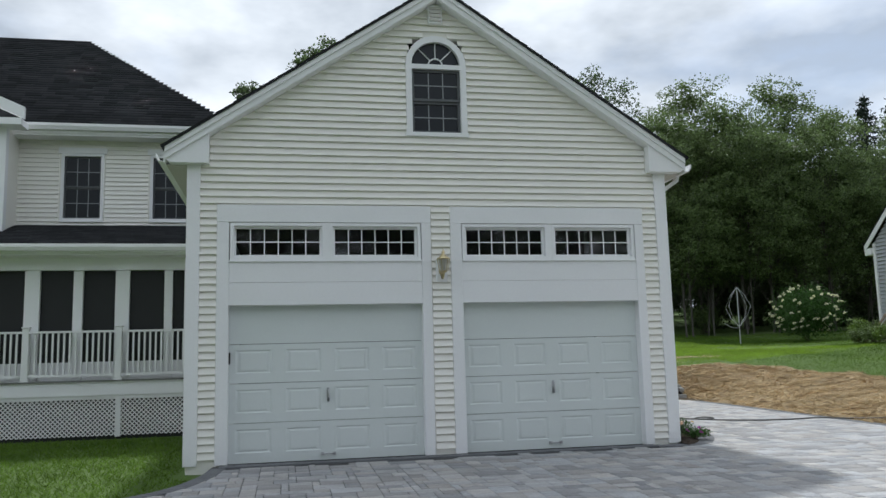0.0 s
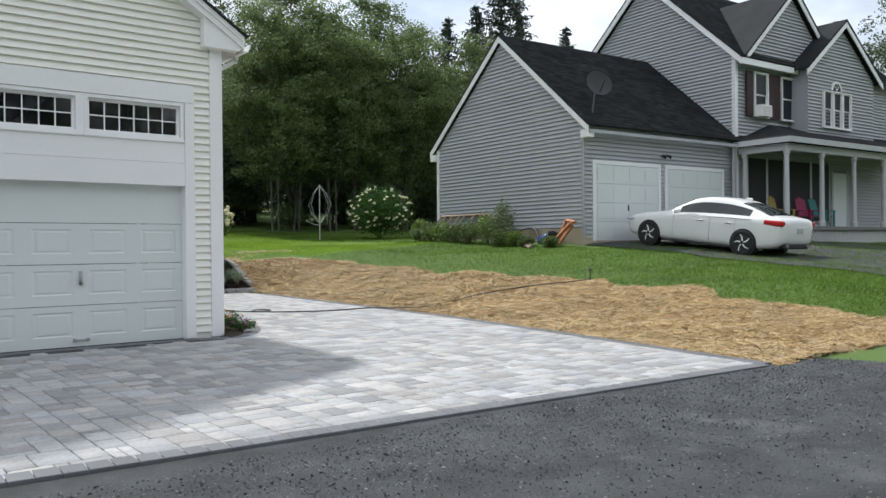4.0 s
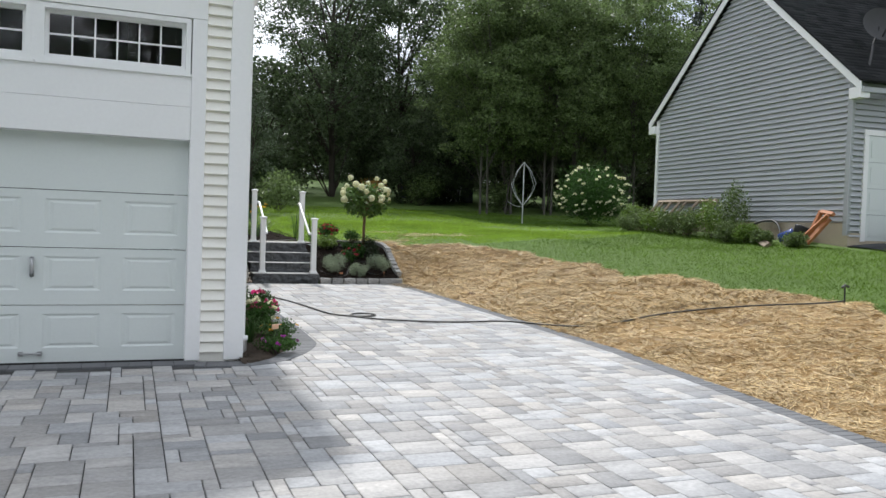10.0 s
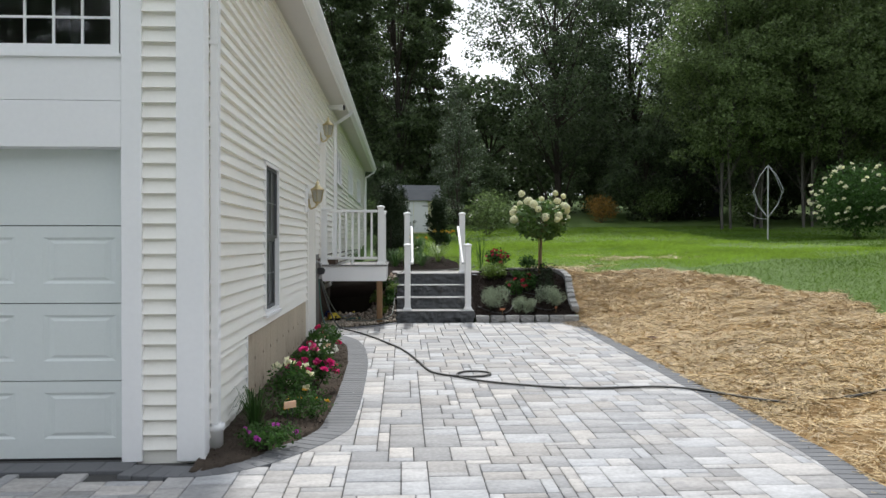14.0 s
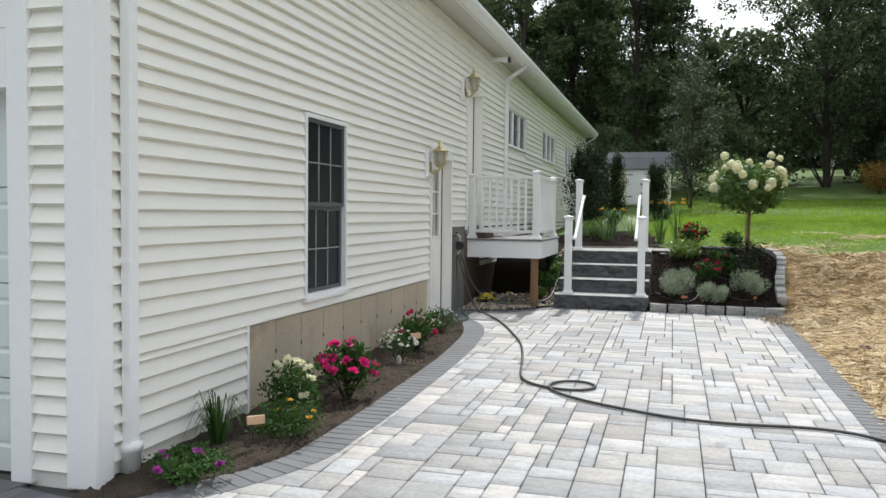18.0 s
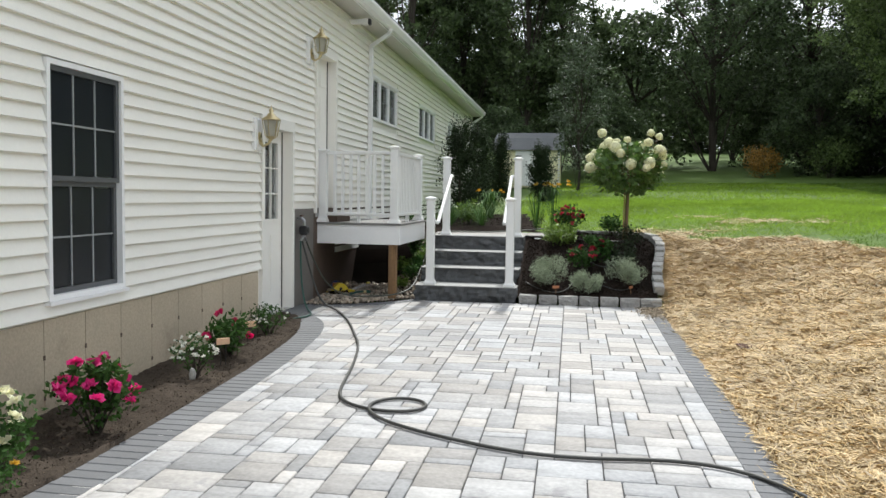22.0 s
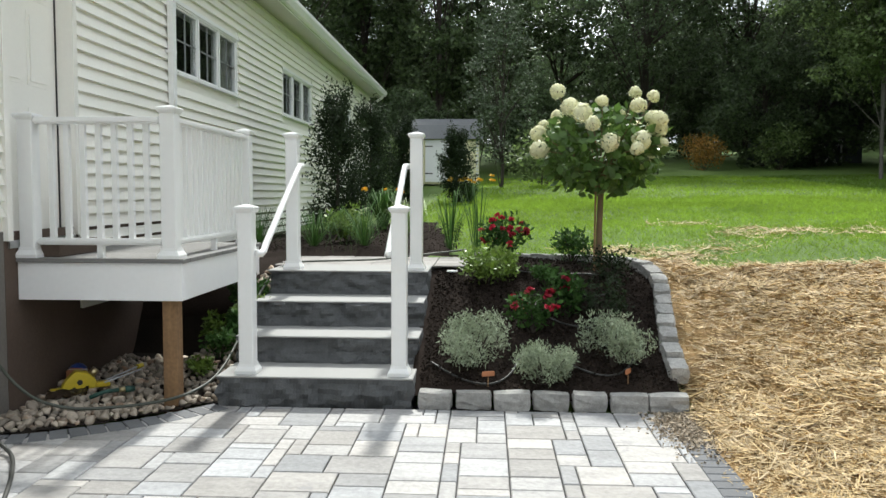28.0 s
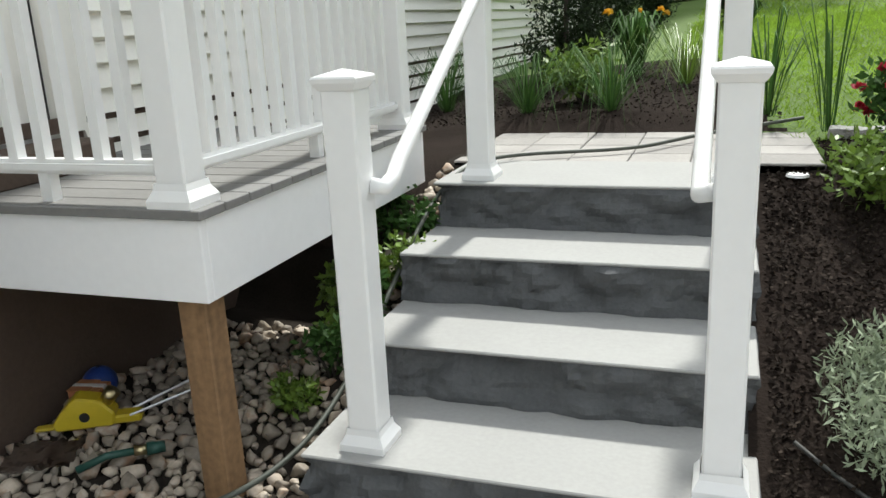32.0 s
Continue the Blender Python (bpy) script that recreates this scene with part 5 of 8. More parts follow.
hose("steps_hose", "dark green hose running up beside the steps", hp, 0.010, OLIVEHOSE)
tap = thing("hose_tap", "black hose timer and tap on the foundation wall", "tap", (0.0, 7.26, 1.05))
part("tap_body", tube(bmesh.new(), [(0.0, 0, 0.14), (0.07, 0, 0.14), (0.10, 0, 0.11), (0.10, 0, 0.03)], [0.02, 0.02, 0.022, 0.022], 8), STEEL, tap)
part("timer", box(0.05, -0.05, -0.06, 0.15, 0.05, 0.05, 0.015), BLACK, tap, "black plastic timer")
part("handle", tube(bmesh.new(), [(0.07, -0.035, 0.17), (0.07, 0.035, 0.17)], 0.012, 8), RUST, tap, "dull red tap handle")
part("dial", tube(bmesh.new(), [(0.15, 0, 0.0), (0.165, 0, 0.0)], [0.036, 0.030], 14), HOSE, tap, "round timer dial", True)
part("splitter", tube(bmesh.new(), [(0.08, -0.07, -0.13), (0.10, 0.0, -0.07), (0.10, 0.07, -0.13)], 0.016, 8), STEEL, tap, "steel two-way splitter", True)

# things under the deck
saw = thing("yellow_sprinkler", "yellow plastic toy-like sprinkler lying on the stones", "sprinkler", (0.23, 8.41, 0.165), rz=30)
b = bmesh.new()
prism(b, [(-0.12, 0.0), (0.09, 0.0), (0.10, 0.05), (0.05, 0.11), (-0.04, 0.13), (-0.09, 0.08), (-0.13, 0.03)], "y", -0.045, 0.045)
bmesh.ops.bevel(b, geom=list(b.edges), offset=0.008, segments=1, affect="EDGES")
part("body", b, YELLOWP, saw)
part("foot", box(0.08, -0.035, 0.0, 0.19, 0.035, 0.035, 0.008), YELLOWP, saw)
part("wing", box(-0.20, -0.02, 0.0, -0.11, 0.02, 0.012, 0.004), YELLOWP, saw)
part("nozzle_ring", tube(bmesh.new(), [(0.06, 0, 0.085), (0.10, 0, 0.13)], [0.026, 0.030], 12), BRASS, saw, "brass threaded ring", True)
part("inlet", tube(bmesh.new(), [(-0.01, -0.05, 0.05), (-0.01, -0.044, 0.05)], [0.018, 0.020], 12), BLACK, saw)
for k in (-1, 1):
    part("rod", tube(bmesh.new(), [(0.15, 0.03 * k, 0.03), (0.40, 0.05 + 0.06 * k, 0.10)], 0.006, 6), STEEL, saw, "thin metal rod")
part("tip", tube(bmesh.new(), [(0.39, 0.10, 0.10), (0.43, 0.12, 0.105)], [0.018, 0.015], 8), YELLOWP, saw)
pot = thing("blue_ball", "glossy dark blue ball under the deck", "ball", (0.10, 8.62, 0.23))
b = bmesh.new()
bmesh.ops.create_uvsphere(b, u_segments=20, v_segments=12, radius=0.07)
part("ball_shell", b, BLUEP, pot, "", True)
part("valve", tube(bmesh.new(), [(0, 0, 0.068), (0, 0, 0.073)], 0.008, 8), BLACK, pot)
crate = thing("tan_box", "small tan cardboard box under the deck", "box", (0.16, 8.50, 0.16), rz=12)
part("box_body", box(-0.065, -0.05, 0.0, 0.065, 0.05, 0.115, 0.004), TERRACOTTA, crate)
part("flap", box(-0.066, -0.052, 0.115, 0.02, 0.052, 0.119), TERRACOTTA, crate)
part("tape", box(-0.0665, -0.012, 0.02, 0.0665, 0.012, 0.1205), SOFFIT, crate, "pale strip of tape")
b = bmesh.new()
bmesh.ops.create_grid(b, x_segments=14, y_segments=10, size=0.5)
for v in b.verts:
    v.co = Vector((v.co.x * 0.26, v.co.y * 0.18, 0.02 * noise.noise(v.co * 7) + 0.012 * noise.noise(v.co * 17)))
bag = tagged(link("plastic_sheet", b, glass("clear_plastic", (0.85, 0.92, 0.95), 0.2), None, True), "crumpled clear plastic sheet on the stones", "plastic sheet")
bag.matrix_world = pose(0.28, 8.12, 0.20, 4, -3, 20)
fit = thing("hose_fitting", "green hose end with brass couplings on the stones", "hose fitting", (0.57, 8.20, 0.20), rz=35)
part("hose_end", tube(bmesh.new(), [(-0.16, -0.02, -0.02), (-0.06, 0, 0.005), (0.03, 0, 0.005)], 0.014, 8), GREENHOSE, fit, "", True)
part("coupling", tube(bmesh.new(), [(0.03, 0, 0.005), (0.07, 0, 0.005)], 0.019, 10), BRASS, fit, "brass coupling", True)
part("grip", tube(bmesh.new(), [(0.07, 0, 0.005), (0.13, 0.01, 0.0)], [0.024, 0.020], 10), GREENHOSE, fit, "", True)


# neighbouring house, turned a little
NB = Matrix.Translation((13.39, 4.85, 0)) @ Matrix.Rotation(radians(-3.7), 4, "Z")


def nplane_front(y):
    return lambda u, o, z: tuple(NB @ Vector((u, y - o, z)))


def nplane_side(x):
    return lambda u, o, z: tuple(NB @ Vector((x - o, u, z)))


def npart(name, bm, material, parent, label=""):
    bm.transform(NB)
    return part(name, bm, material, parent, label)


NW, NL, NTOP, NRZ = 7.55, 7.1, 4.80, 8.0
nh = thing("neighbour_house", "grey vinyl-sided neighbour house with attached garage", "house")
bm = bmesh.new()
prism(bm, [(0.0, 0.5), (NW, 0.5), (NW, NTOP), (NW / 2, NRZ), (0.0, NTOP)], "x", 0.0, NL)
garage_wall = npart("garage_wall", bm, GREYSIDE, nh)
nslope = (NRZ - NTOP) / (NW / 2)
NF, NS = nplane_front(0.0), nplane_side(0.0)
ndoors = [(0.42, 3.22), (3.66, 6.46)]
siding(garage_wall, NS, 1.78, NRZ, lambda z: (0.0, NW) if z < NTOP else ((z - NTOP) / nslope, NW - (z - NTOP) / nslope), [], 0.125, GREYSIDE, proud=0.05, lap=0.027)
siding(garage_wall, NF, 1.45, NTOP - 0.1, lambda z: (0.0, NL), [(a - 0.12, b + 0.12, 1, 3.80) for a, b in ndoors], 0.125, GREYSIDE, proud=0.05, lap=0.027)
bm = bmesh.new()
bx(bm, -0.03, -0.03, 0.5, NL, NW, 1.56)
bx(bm, -0.02, 0.06, 1.56, 0.2, NW - 0.06, 1.775)
npart("foundation", bm, CONCRETE, nh)
for (a, b) in ndoors:
    bm = bmesh.new()
    for q in ((a - 0.12, a, 1.38, 3.80), (b, b + 0.12, 1.38, 3.80), (a, b, 3.68, 3.80)):
        pbox(bm, NF, q[0], q[1], 0.0, 0.05, q[2], q[3])
    part("door_casing", bm, WHITE, nh)
    for s in range(4):
        sec = ppart("garage_door_section", NF, a, b, 0.0, 0.035, 1.40 + 0.57 * s, 1.40 + 0.57 * s + 0.56, GDOOR, nh)
        for k in range(4):
            w = (b - a) / 4
            ppart("raised_panel", NF, a + w * k + 0.08, a + w * (k + 1) - 0.08, 0.035, 0.045, 1.40 + 0.57 * s + 0.1, 1.40 + 0.57 * s + 0.46, GDOOR, sec)
    ppart("door_handle", NF, (a + b) / 2 - 0.015, (a + b) / 2 + 0.015, 0.045, 0.07, 2.3, 2.48, BLACK, nh)
bm = bmesh.new()
for x in (3.42, 3.56):
    tube(bm, [NF(x, 0.0, 4.05), NF(x, 0.1, 4.1), NF(x + (0.09 if x > 3.5 else -0.09), 0.22, 4.02)], [0.03, 0.03, 0.06], 8)
part("floodlight", bm, BLACK, nh, "black twin floodlight")
# rake boards, corner boards, eaves
for sgn in (0, 1):
    bm = bmesh.new()
    y0 = -0.32 if sgn == 0 else NW + 0.32
    zt = NTOP - 0.32 * nslope
    prism(bm, [(y0, zt + 0.02), (y0, zt + 0.24), (NW / 2, NRZ + 0.24), (NW / 2, NRZ + 0.02)], "x", -0.16, -0.13)
    npart("rake_board", bm, WHITE, nh)
    bm = bmesh.new()
    y1 = -0.32 if sgn == 0 else NW
    bx(bm, -0.15, y1, NTOP - 0.38, -0.001 + 0.1, y1 + 0.32, NTOP - 0.15)
    npart("eave_return", bm, WHITE, nh)
    bm = bmesh.new()
    ye = -0.36 if sgn == 0 else NW + 0.30
    bx(bm, -0.12, ye, NTOP - 0.26, NL + 0.1, ye + 0.06, NTOP - 0.16)
    npart("gutter", bm, GREYSIDE, nh)
    bm = bmesh.new()
    bx(bm, -0.06, -0.03 if sgn == 0 else NW - 0.09, 1.5, 0.03, 0.09 if sgn == 0 else NW + 0.03, NTOP)
    npart("corner_board", bm, GREYSIDE if sgn == 0 else WHITE, nh)
nrun = math.hypot(NW / 2 + 0.34, (NW / 2 + 0.34) * nslope)
ncs, nsn = (NW / 2 + 0.34) / nrun, (NW / 2 + 0.34) * nslope / nrun
z_e = NTOP - 0.34 * nslope + 0.27
shingle_roof("roof_neighbour", lambda u, s, h: tuple(NB @ Vector((u, -0.34 + s * ncs - h * nsn, z_e + s * nsn + h * ncs))), -0.18, NL + 2.0, nrun, "dark grey shingle roof of the neighbour garage", rnd=3)
shingle_roof("roof_neighbour_back", lambda u, s, h: tuple(NB @ Vector((u, NW + 0.34 - s * ncs + h * nsn, z_e + s * nsn + h * ncs))), -0.18, NL + 2.0, nrun, "dark grey shingle roof of the neighbour garage", rnd=5)
# satellite dish
dish = thing("satellite_dish", "dark grey satellite dish on the neighbour roof", "satellite dish")
bm = bmesh.new()
c = NB @ Vector((0.95, 0.35, 6.15))
ax = Vector((-0.35, -0.85, 0.35)).normalized()
s = ax.cross(Vector((0, 0, 1))).normalized()
u = s.cross(ax)
rings = []
for r, d in ((0.02, 0.0), (0.18, 0.02), (0.32, 0.06), (0.42, 0.11)):
    rings.append([bm.verts.new(c + ax * d + (s * math.cos(a) + u * math.sin(a)) * r) for a in [2 * math.pi * k / 20 for k in range(20)]])
for a, b in zip(rings, rings[1:]):
    for k in range(20):
        bm.faces.new((a[k], a[(k + 1) % 20], b[(k + 1) % 20], b[k]))
bm.faces.new(rings[0])
part("reflector", bm, mat("dish_grey", (0.04, 0.04, 0.042), 0.7), dish, "", True)
part("mast", tube(bmesh.new(), [NB @ Vector((0.55, 0.2, 5.15)), NB @ Vector((0.75, 0.3, 5.75)), c], 0.03, 6), BLACK, dish)
part("feed_arm", tube(bmesh.new(), [c - u * 0.3, c + ax * 0.45 - u * 0.12], 0.018, 6), BLACK, dish)

# main part of the neighbour house
MX, MY0, MY1, MTOP, MRZ, ML = NL + 0.05, -0.10, 7.78, 7.7, 11.2, 11.0
bm = bmesh.new()
prism(bm, [(MY0, 0.5), (MY1, 0.5), (MY1, MTOP), ((MY0 + MY1) / 2, MRZ), (MY0, MTOP)], "x", MX, MX + ML)
main_wall = npart("main_wall", bm, GREYSIDE, nh)
MF, MS = nplane_front(MY0), nplane_side(MX)
ms = (MRZ - MTOP) / ((MY1 - MY0) / 2)
siding(main_wall, MS, 4.6, MRZ, lambda z: (MY0, MY1) if z < MTOP else (MY0 + (z - MTOP) / ms, MY1 - (z - MTOP) / ms), [], 0.125, GREYSIDE, proud=0.05, lap=0.027)
siding(main_wall, MF, 1.6, MTOP, lambda z: (MX, MX + ML), [], 0.125, GREYSIDE, proud=0.05, lap=0.027)
for sgn in (0, 1):
    bm = bmesh.new()
    y0 = MY0 - 0.35 if sgn == 0 else MY1 + 0.35
    zt = MTOP - 0.35 * ms
    mid = (MY0 + MY1) / 2
    prism(bm, [(y0, zt + 0.02), (y0, zt + 0.28), (mid, MRZ + 0.28), (mid, MRZ + 0.02)], "x", MX - 0.2, MX - 0.16)
    npart("rake_board", bm, WHITE, nh)
bm = bmesh.new()
bx(bm, MX - 0.2, MY0 - 0.42, MTOP - 0.32, MX + 3.2, MY0 - 0.34, MTOP - 0.12)
npart("gutter", bm, WHITE, nh)
bm = bmesh.new()
bx(bm, MX - 0.04, MY0 - 0.05, 1.5, MX + 0.10, MY0 + 0.10, MTOP)
npart("corner_board", bm, WHITE, nh)
mrun = math.hypot((MY1 - MY0) / 2 + 0.4, ((MY1 - MY0) / 2 + 0.4) * ms)
mcs, msn = ((MY1 - MY0) / 2 + 0.4) / mrun, ((MY1 - MY0) / 2 + 0.4) * ms / mrun
z_m = MTOP - 0.4 * ms + 0.3
shingle_roof("roof_main_front", lambda u, s, h: tuple(NB @ Vector((u, MY0 - 0.4 + s * mcs - h * msn, z_m + s * msn + h * mcs))), MX - 0.22, MX + ML + 0.2, mrun, "dark grey shingle roof of the neighbour house", rnd=13, expo=0.2)
shingle_roof("roof_main_back", lambda u, s, h: tuple(NB @ Vector((u, MY1 + 0.4 - s * mcs + h * msn, z_m + s * msn + h * mcs))), MX - 0.22, MX + ML + 0.2, mrun, "dark grey shingle roof of the neighbour house", rnd=14, expo=0.3)


def gable_bay(x0, x1, yfront, zb, zt, zr, name):
    """A bay with a gable that looks towards the road."""
    mid = (x0 + x1) / 2
    bm = bmesh.new()
    prism(bm, [(x0, zb), (x1, zb), (x1, zt), (mid, zr), (x0, zt)], "y", yfront, yfront + 4.0)
    w = npart(name, bm, GREYSIDE, nh)
    sl = (zr - zt) / (mid - x0)
    siding(w, nplane_front(yfront), zb, zr, lambda z: (x0, x1) if z < zt else (x0 + (z - zt) / sl, x1 - (z - zt) / sl), [], 0.125, GREYSIDE, proud=0.05, lap=0.027)
    for sg in (-1, 1):
        e = mid + sg * (mid - x0 + 0.35)
        bm = bmesh.new()
        prism(bm, [(mid, zr + 0.02), (mid, zr + 0.28), (e, zr + 0.28 - sl * abs(e - mid)), (e, zr + 0.02 - sl * abs(e - mid))], "y", yfront - 0.24, yfront - 0.2)
        npart("rake_board", bm, WHITE, nh)
        bm = bmesh.new()
        prism(bm, [(mid, zr + 0.24), (mid, zr + 0.32), (e, zr + 0.32 - sl * abs(e - mid)), (e, zr + 0.24 - sl * abs(e - mid))], "y", yfront - 0.26, yfront + 4.5)
        npart("bay_roof", bm, SHINGLE, nh)
    return w


gable_bay(7.6, 13.0, MY0 - 0.12, 7.65, 7.75, 10.25, "gable_wall")
gable_bay(10.4, 15.0, MY0 - 0.70, 5.05, 7.5, 9.3, "bay_wall")


def nwindow(u0, u1, z0, z1, y, shutters=True):
    W = nplane_front(y - 0.15)
    window("window_neighbour", W, u0, u1, z0, z1, 1, 1, "white double-hung window of the neighbour house", casing=0.04, stile=0.022, backing=True, pane_mat=DARKPANE)
    if shutters:
        for a in (u0 - 0.42, u1 + 0.03):
            bm = bmesh.new()
            pbox(bm, W, a, a + 0.38, -0.07, -0.02, z0, z1)
            for k in range(12):
                pbox(bm, W, a + 0.05, a + 0.33, -0.02, -0.01, z0 + 0.08 + k * (z1 - z0 - 0.16) / 12, z0 + 0.08 + (k + 0.6) * (z1 - z0 - 0.16) / 12)
            part("shutter", bm, MAROON, nh, "dark maroon louvred shutter")


nwindow(8.06, 8.86, 5.70, 7.27, MY0)
nwindow(9.69, 10.48, 5.70, 7.27, MY0)
BAYY = MY0 - 0.70
for k in range(3):
    nwindow(11.33 + 0.64 * k, 11.93 + 0.64 * k, 5.50, 6.86, BAYY + 0.05, False)
bm = bmesh.new()
ring(bm, 0.27, 0.34, BAYY - 0.09, BAYY - 0.02, 12.27, 6.92, seg=14)
npart("arch_casing", bm, WHITE, nh)
bm = bmesh.new()
bm.faces.new([bm.verts.new((12.27 + 0.27 * math.cos(math.pi * k / 12), BAYY - 0.06, 6.92 + 0.27 * math.sin(math.pi * k / 12))) for k in range(13)])
npart("arch_pane", bm, DARKPANE, nh)
for a in (50, 90, 130):
    bm = bmesh.new()
    tube(bm, [(12.27, BAYY - 0.07, 6.92), (12.27 + 0.27 * math.cos(radians(a)), BAYY - 0.07, 6.92 + 0.27 * math.sin(radians(a)))], 0.012, 4)
    npart("arch_muntin", bm, WHITE, nh)
ac = thing("window_air_conditioner", "white window air conditioner in the upper window", "air conditioner")
bm = bmesh.new()
pbox(bm, MF, 8.12, 8.72, 0.03, 0.40, 5.70, 6.10)
part("case", bm, WHITE, ac)
bm = bmesh.new()
for k in range(6):
    pbox(bm, MF, 8.16, 8.68, 0.40, 0.41, 5.74 + 0.055 * k, 5.765 + 0.055 * k)
part("grille", bm, SOFFIT, ac)
# porch with a hipped end
# White greyed for the shade on the porch; also the spinner's dull paint.
DIMWHITE = mat("dimmed_white_paint", (0.50, 0.51, 0.52), 0.6, 0.06, 2, 40, 0.05)
PX0, PX1, PYF = 7.25, 17.5, MY0 - 1.85
bm = bmesh.new()
bx(bm, PX0 - 0.1, PYF - 0.1, 1.70, PX1, MY0 - 0.01, 1.82)
npart("porch_floor", bm, DECKGREY, nh)
# Near-black block fills in the shade behind the lattice skirt.
bm = bmesh.new()
bx(bm, PX0, PYF + 0.05, 1.0, PX1, MY0 - 0.01, 1.699)
npart("porch_base", bm, SCREEN_AND_SHADE, nh)
bm = bmesh.new()
for k in range(60):
    u = PX0 + 0.17 * k
    for e in (-1, 1):
        tube(bm, [(u, PYF, 1.05 if e > 0 else 1.68), (u + 0.6, PYF, 1.68 if e > 0 else 1.05)], 0.018, 4)
npart("porch_lattice", bm, WHITE, nh, "white diagonal lattice skirt")
ex, ey, ez = PX0 - 0.3, PYF - 0.3, 4.74
bm = bmesh.new()
v = [bm.verts.new(p) for p in ((ex, ey, ez), (PX1, ey, ez), (PX1, MY0, 5.5), (9.1, MY0, 5.5), (ex, MY0, ez), (ex, ey, ez - 0.05), (PX1, ey, ez - 0.05), (PX1, MY0, ez - 0.05), (ex, MY0, ez - 0.05))]
for f in ((0, 1, 2, 3), (0, 3, 4), (0, 5, 6, 1), (4, 8, 5, 0), (1, 6, 7, 2), (5, 8, 7, 6), (2, 7, 8, 4, 3)):
    bm.faces.new([v[k] for k in f])
npart("porch_roof", bm, SHINGLE, nh)
bm = bmesh.new()
bx(bm, ex - 0.02, ey - 0.02, ez - 0.2, PX1, ey + 0.06, ez - 0.02)
bx(bm, ex - 0.02, ey + 0.061, ez - 0.2, ex + 0.06, MY0 - 0.06, ez - 0.02)
bx(bm, PX0 - 0.1, PYF - 0.08, 4.30, PX1, PYF + 0.08, ez - 0.21)
bx(bm, PX0 - 0.1, PYF + 0.081, 4.30, PX0 + 0.08, MY0 - 0.06, ez - 0.21)
npart("porch_beam", bm, DIMWHITE, nh)
for x, y in [(PX0, MY0 - 0.3)] + [(PX0 + 2.08 * k, PYF) for k in range(5)]:
    bm = bmesh.new()
    tube(bm, [(x, y, 1.82), (x, y, 1.98), (x, y, 2.02), (x, y, 4.15), (x, y, 4.2), (x, y, 4.3)], [0.12, 0.12, 0.085, 0.075, 0.11, 0.11], 12)
    npart("porch_column", bm, DIMWHITE, nh)
# Openings widened as near-black sheets, so their colour carries the porch's shade.
for u0, u1 in ((7.75, 8.8), (8.92, 9.85), (9.98, 11.6), (11.72, 12.9)):
    ppart("dark_opening", MF, u0, u1, 0.052, 0.075, 2.1, 4.25, SCREEN_AND_SHADE, nh, "near-black sheet for a porch opening and its shade")
    for u in (u0 - 0.06, u1):
        ppart("opening_trim", MF, u, u + 0.06, 0.052, 0.09, 2.04, 4.31, DIMWHITE, nh)
ppart("entry_door", MF, 13.2, 14.15, 0.052, 0.09, 1.83, 3.95, GDOOR, nh, "pale grey entry door")
for u in (13.08, 14.16):
    ppart("door_casing", MF, u, u + 0.11, 0.052, 0.1, 1.83, 4.06, DIMWHITE, nh)
for x in (6.86, 7.0):
    bm = bmesh.new()
    tube(bm, [(x, MY0 - 0.12, 4.7), (x + 0.02, MY0 - 0.1, 4.5), (x + 0.04, MY0 - 0.09, 4.4), (x + 0.04, MY0 - 0.09, 1.6)], 0.045, 6)
    npart("downpipe", bm, DIMWHITE, nh)


def porch_chair(label, x, y, rz, colour):
    """A slatted garden armchair."""
    p = NB @ Vector((x, y, 1.82))
    ch = thing("porch_chair", label, "chair", tuple(p), "chairs on the neighbour porch", rz - 3.7)
    for k in range(4):
        part("seat_slat", box(-0.28, -0.28 + 0.14 * k, 0.38, 0.28, -0.16 + 0.14 * k, 0.405), colour, ch)
    for k in range(5):
        bm = box(-0.27 + 0.11 * k, 0.24, 0.38, -0.175 + 0.11 * k, 0.265, 1.0 + 0.04 * (2 - abs(k - 2)))
        for q in bm.verts:
            q.co.y += (q.co.z - 0.38) * 0.25
        part("back_slat", bm, colour, ch)
    for a in (-1, 1):
        part("armrest", box(a * 0.33 - 0.05, -0.3, 0.58, a * 0.33 + 0.05, 0.32, 0.605), colour, ch)
        for b in (-0.26, 0.22):
            part("leg", box(a * 0.31 - 0.025, b - 0.03, 0.0, a * 0.31 + 0.025, b + 0.03, 0.58), colour, ch)


# Chair colours are dimmed to hold the shade under the porch roof.
porch_chair("yellow wooden armchair on the neighbour porch", 8.35, MY0 - 1.0, 10, mat("shaded_yellow_paint", (0.34, 0.25, 0.06), 0.6, 0.1))
porch_chair("pink wooden armchair on the neighbour porch", 10.0, MY0 - 1.0, -5, mat("shaded_pink_paint", (0.30, 0.03, 0.10), 0.6, 0.1))
porch_chair("teal wooden armchair on the neighbour porch", 10.85, MY0 - 1.0, 5, mat("teal_paint", (0.04, 0.22, 0.22), 0.5, 0.08))

# driveway of the neighbour
tagged(sheet("driveway", np.arange(13.35, 23.0, 0.4), np.arange(-7.4, 4.9, 0.3), lambda x, y: hz(x, y) + 0.03, ASPHALT, lambda x, y: x > 13.4 + 0.25 * np.sin(y) * 0.3), "dark asphalt driveway in front of the neighbour garage", "driveway", kind="structure")


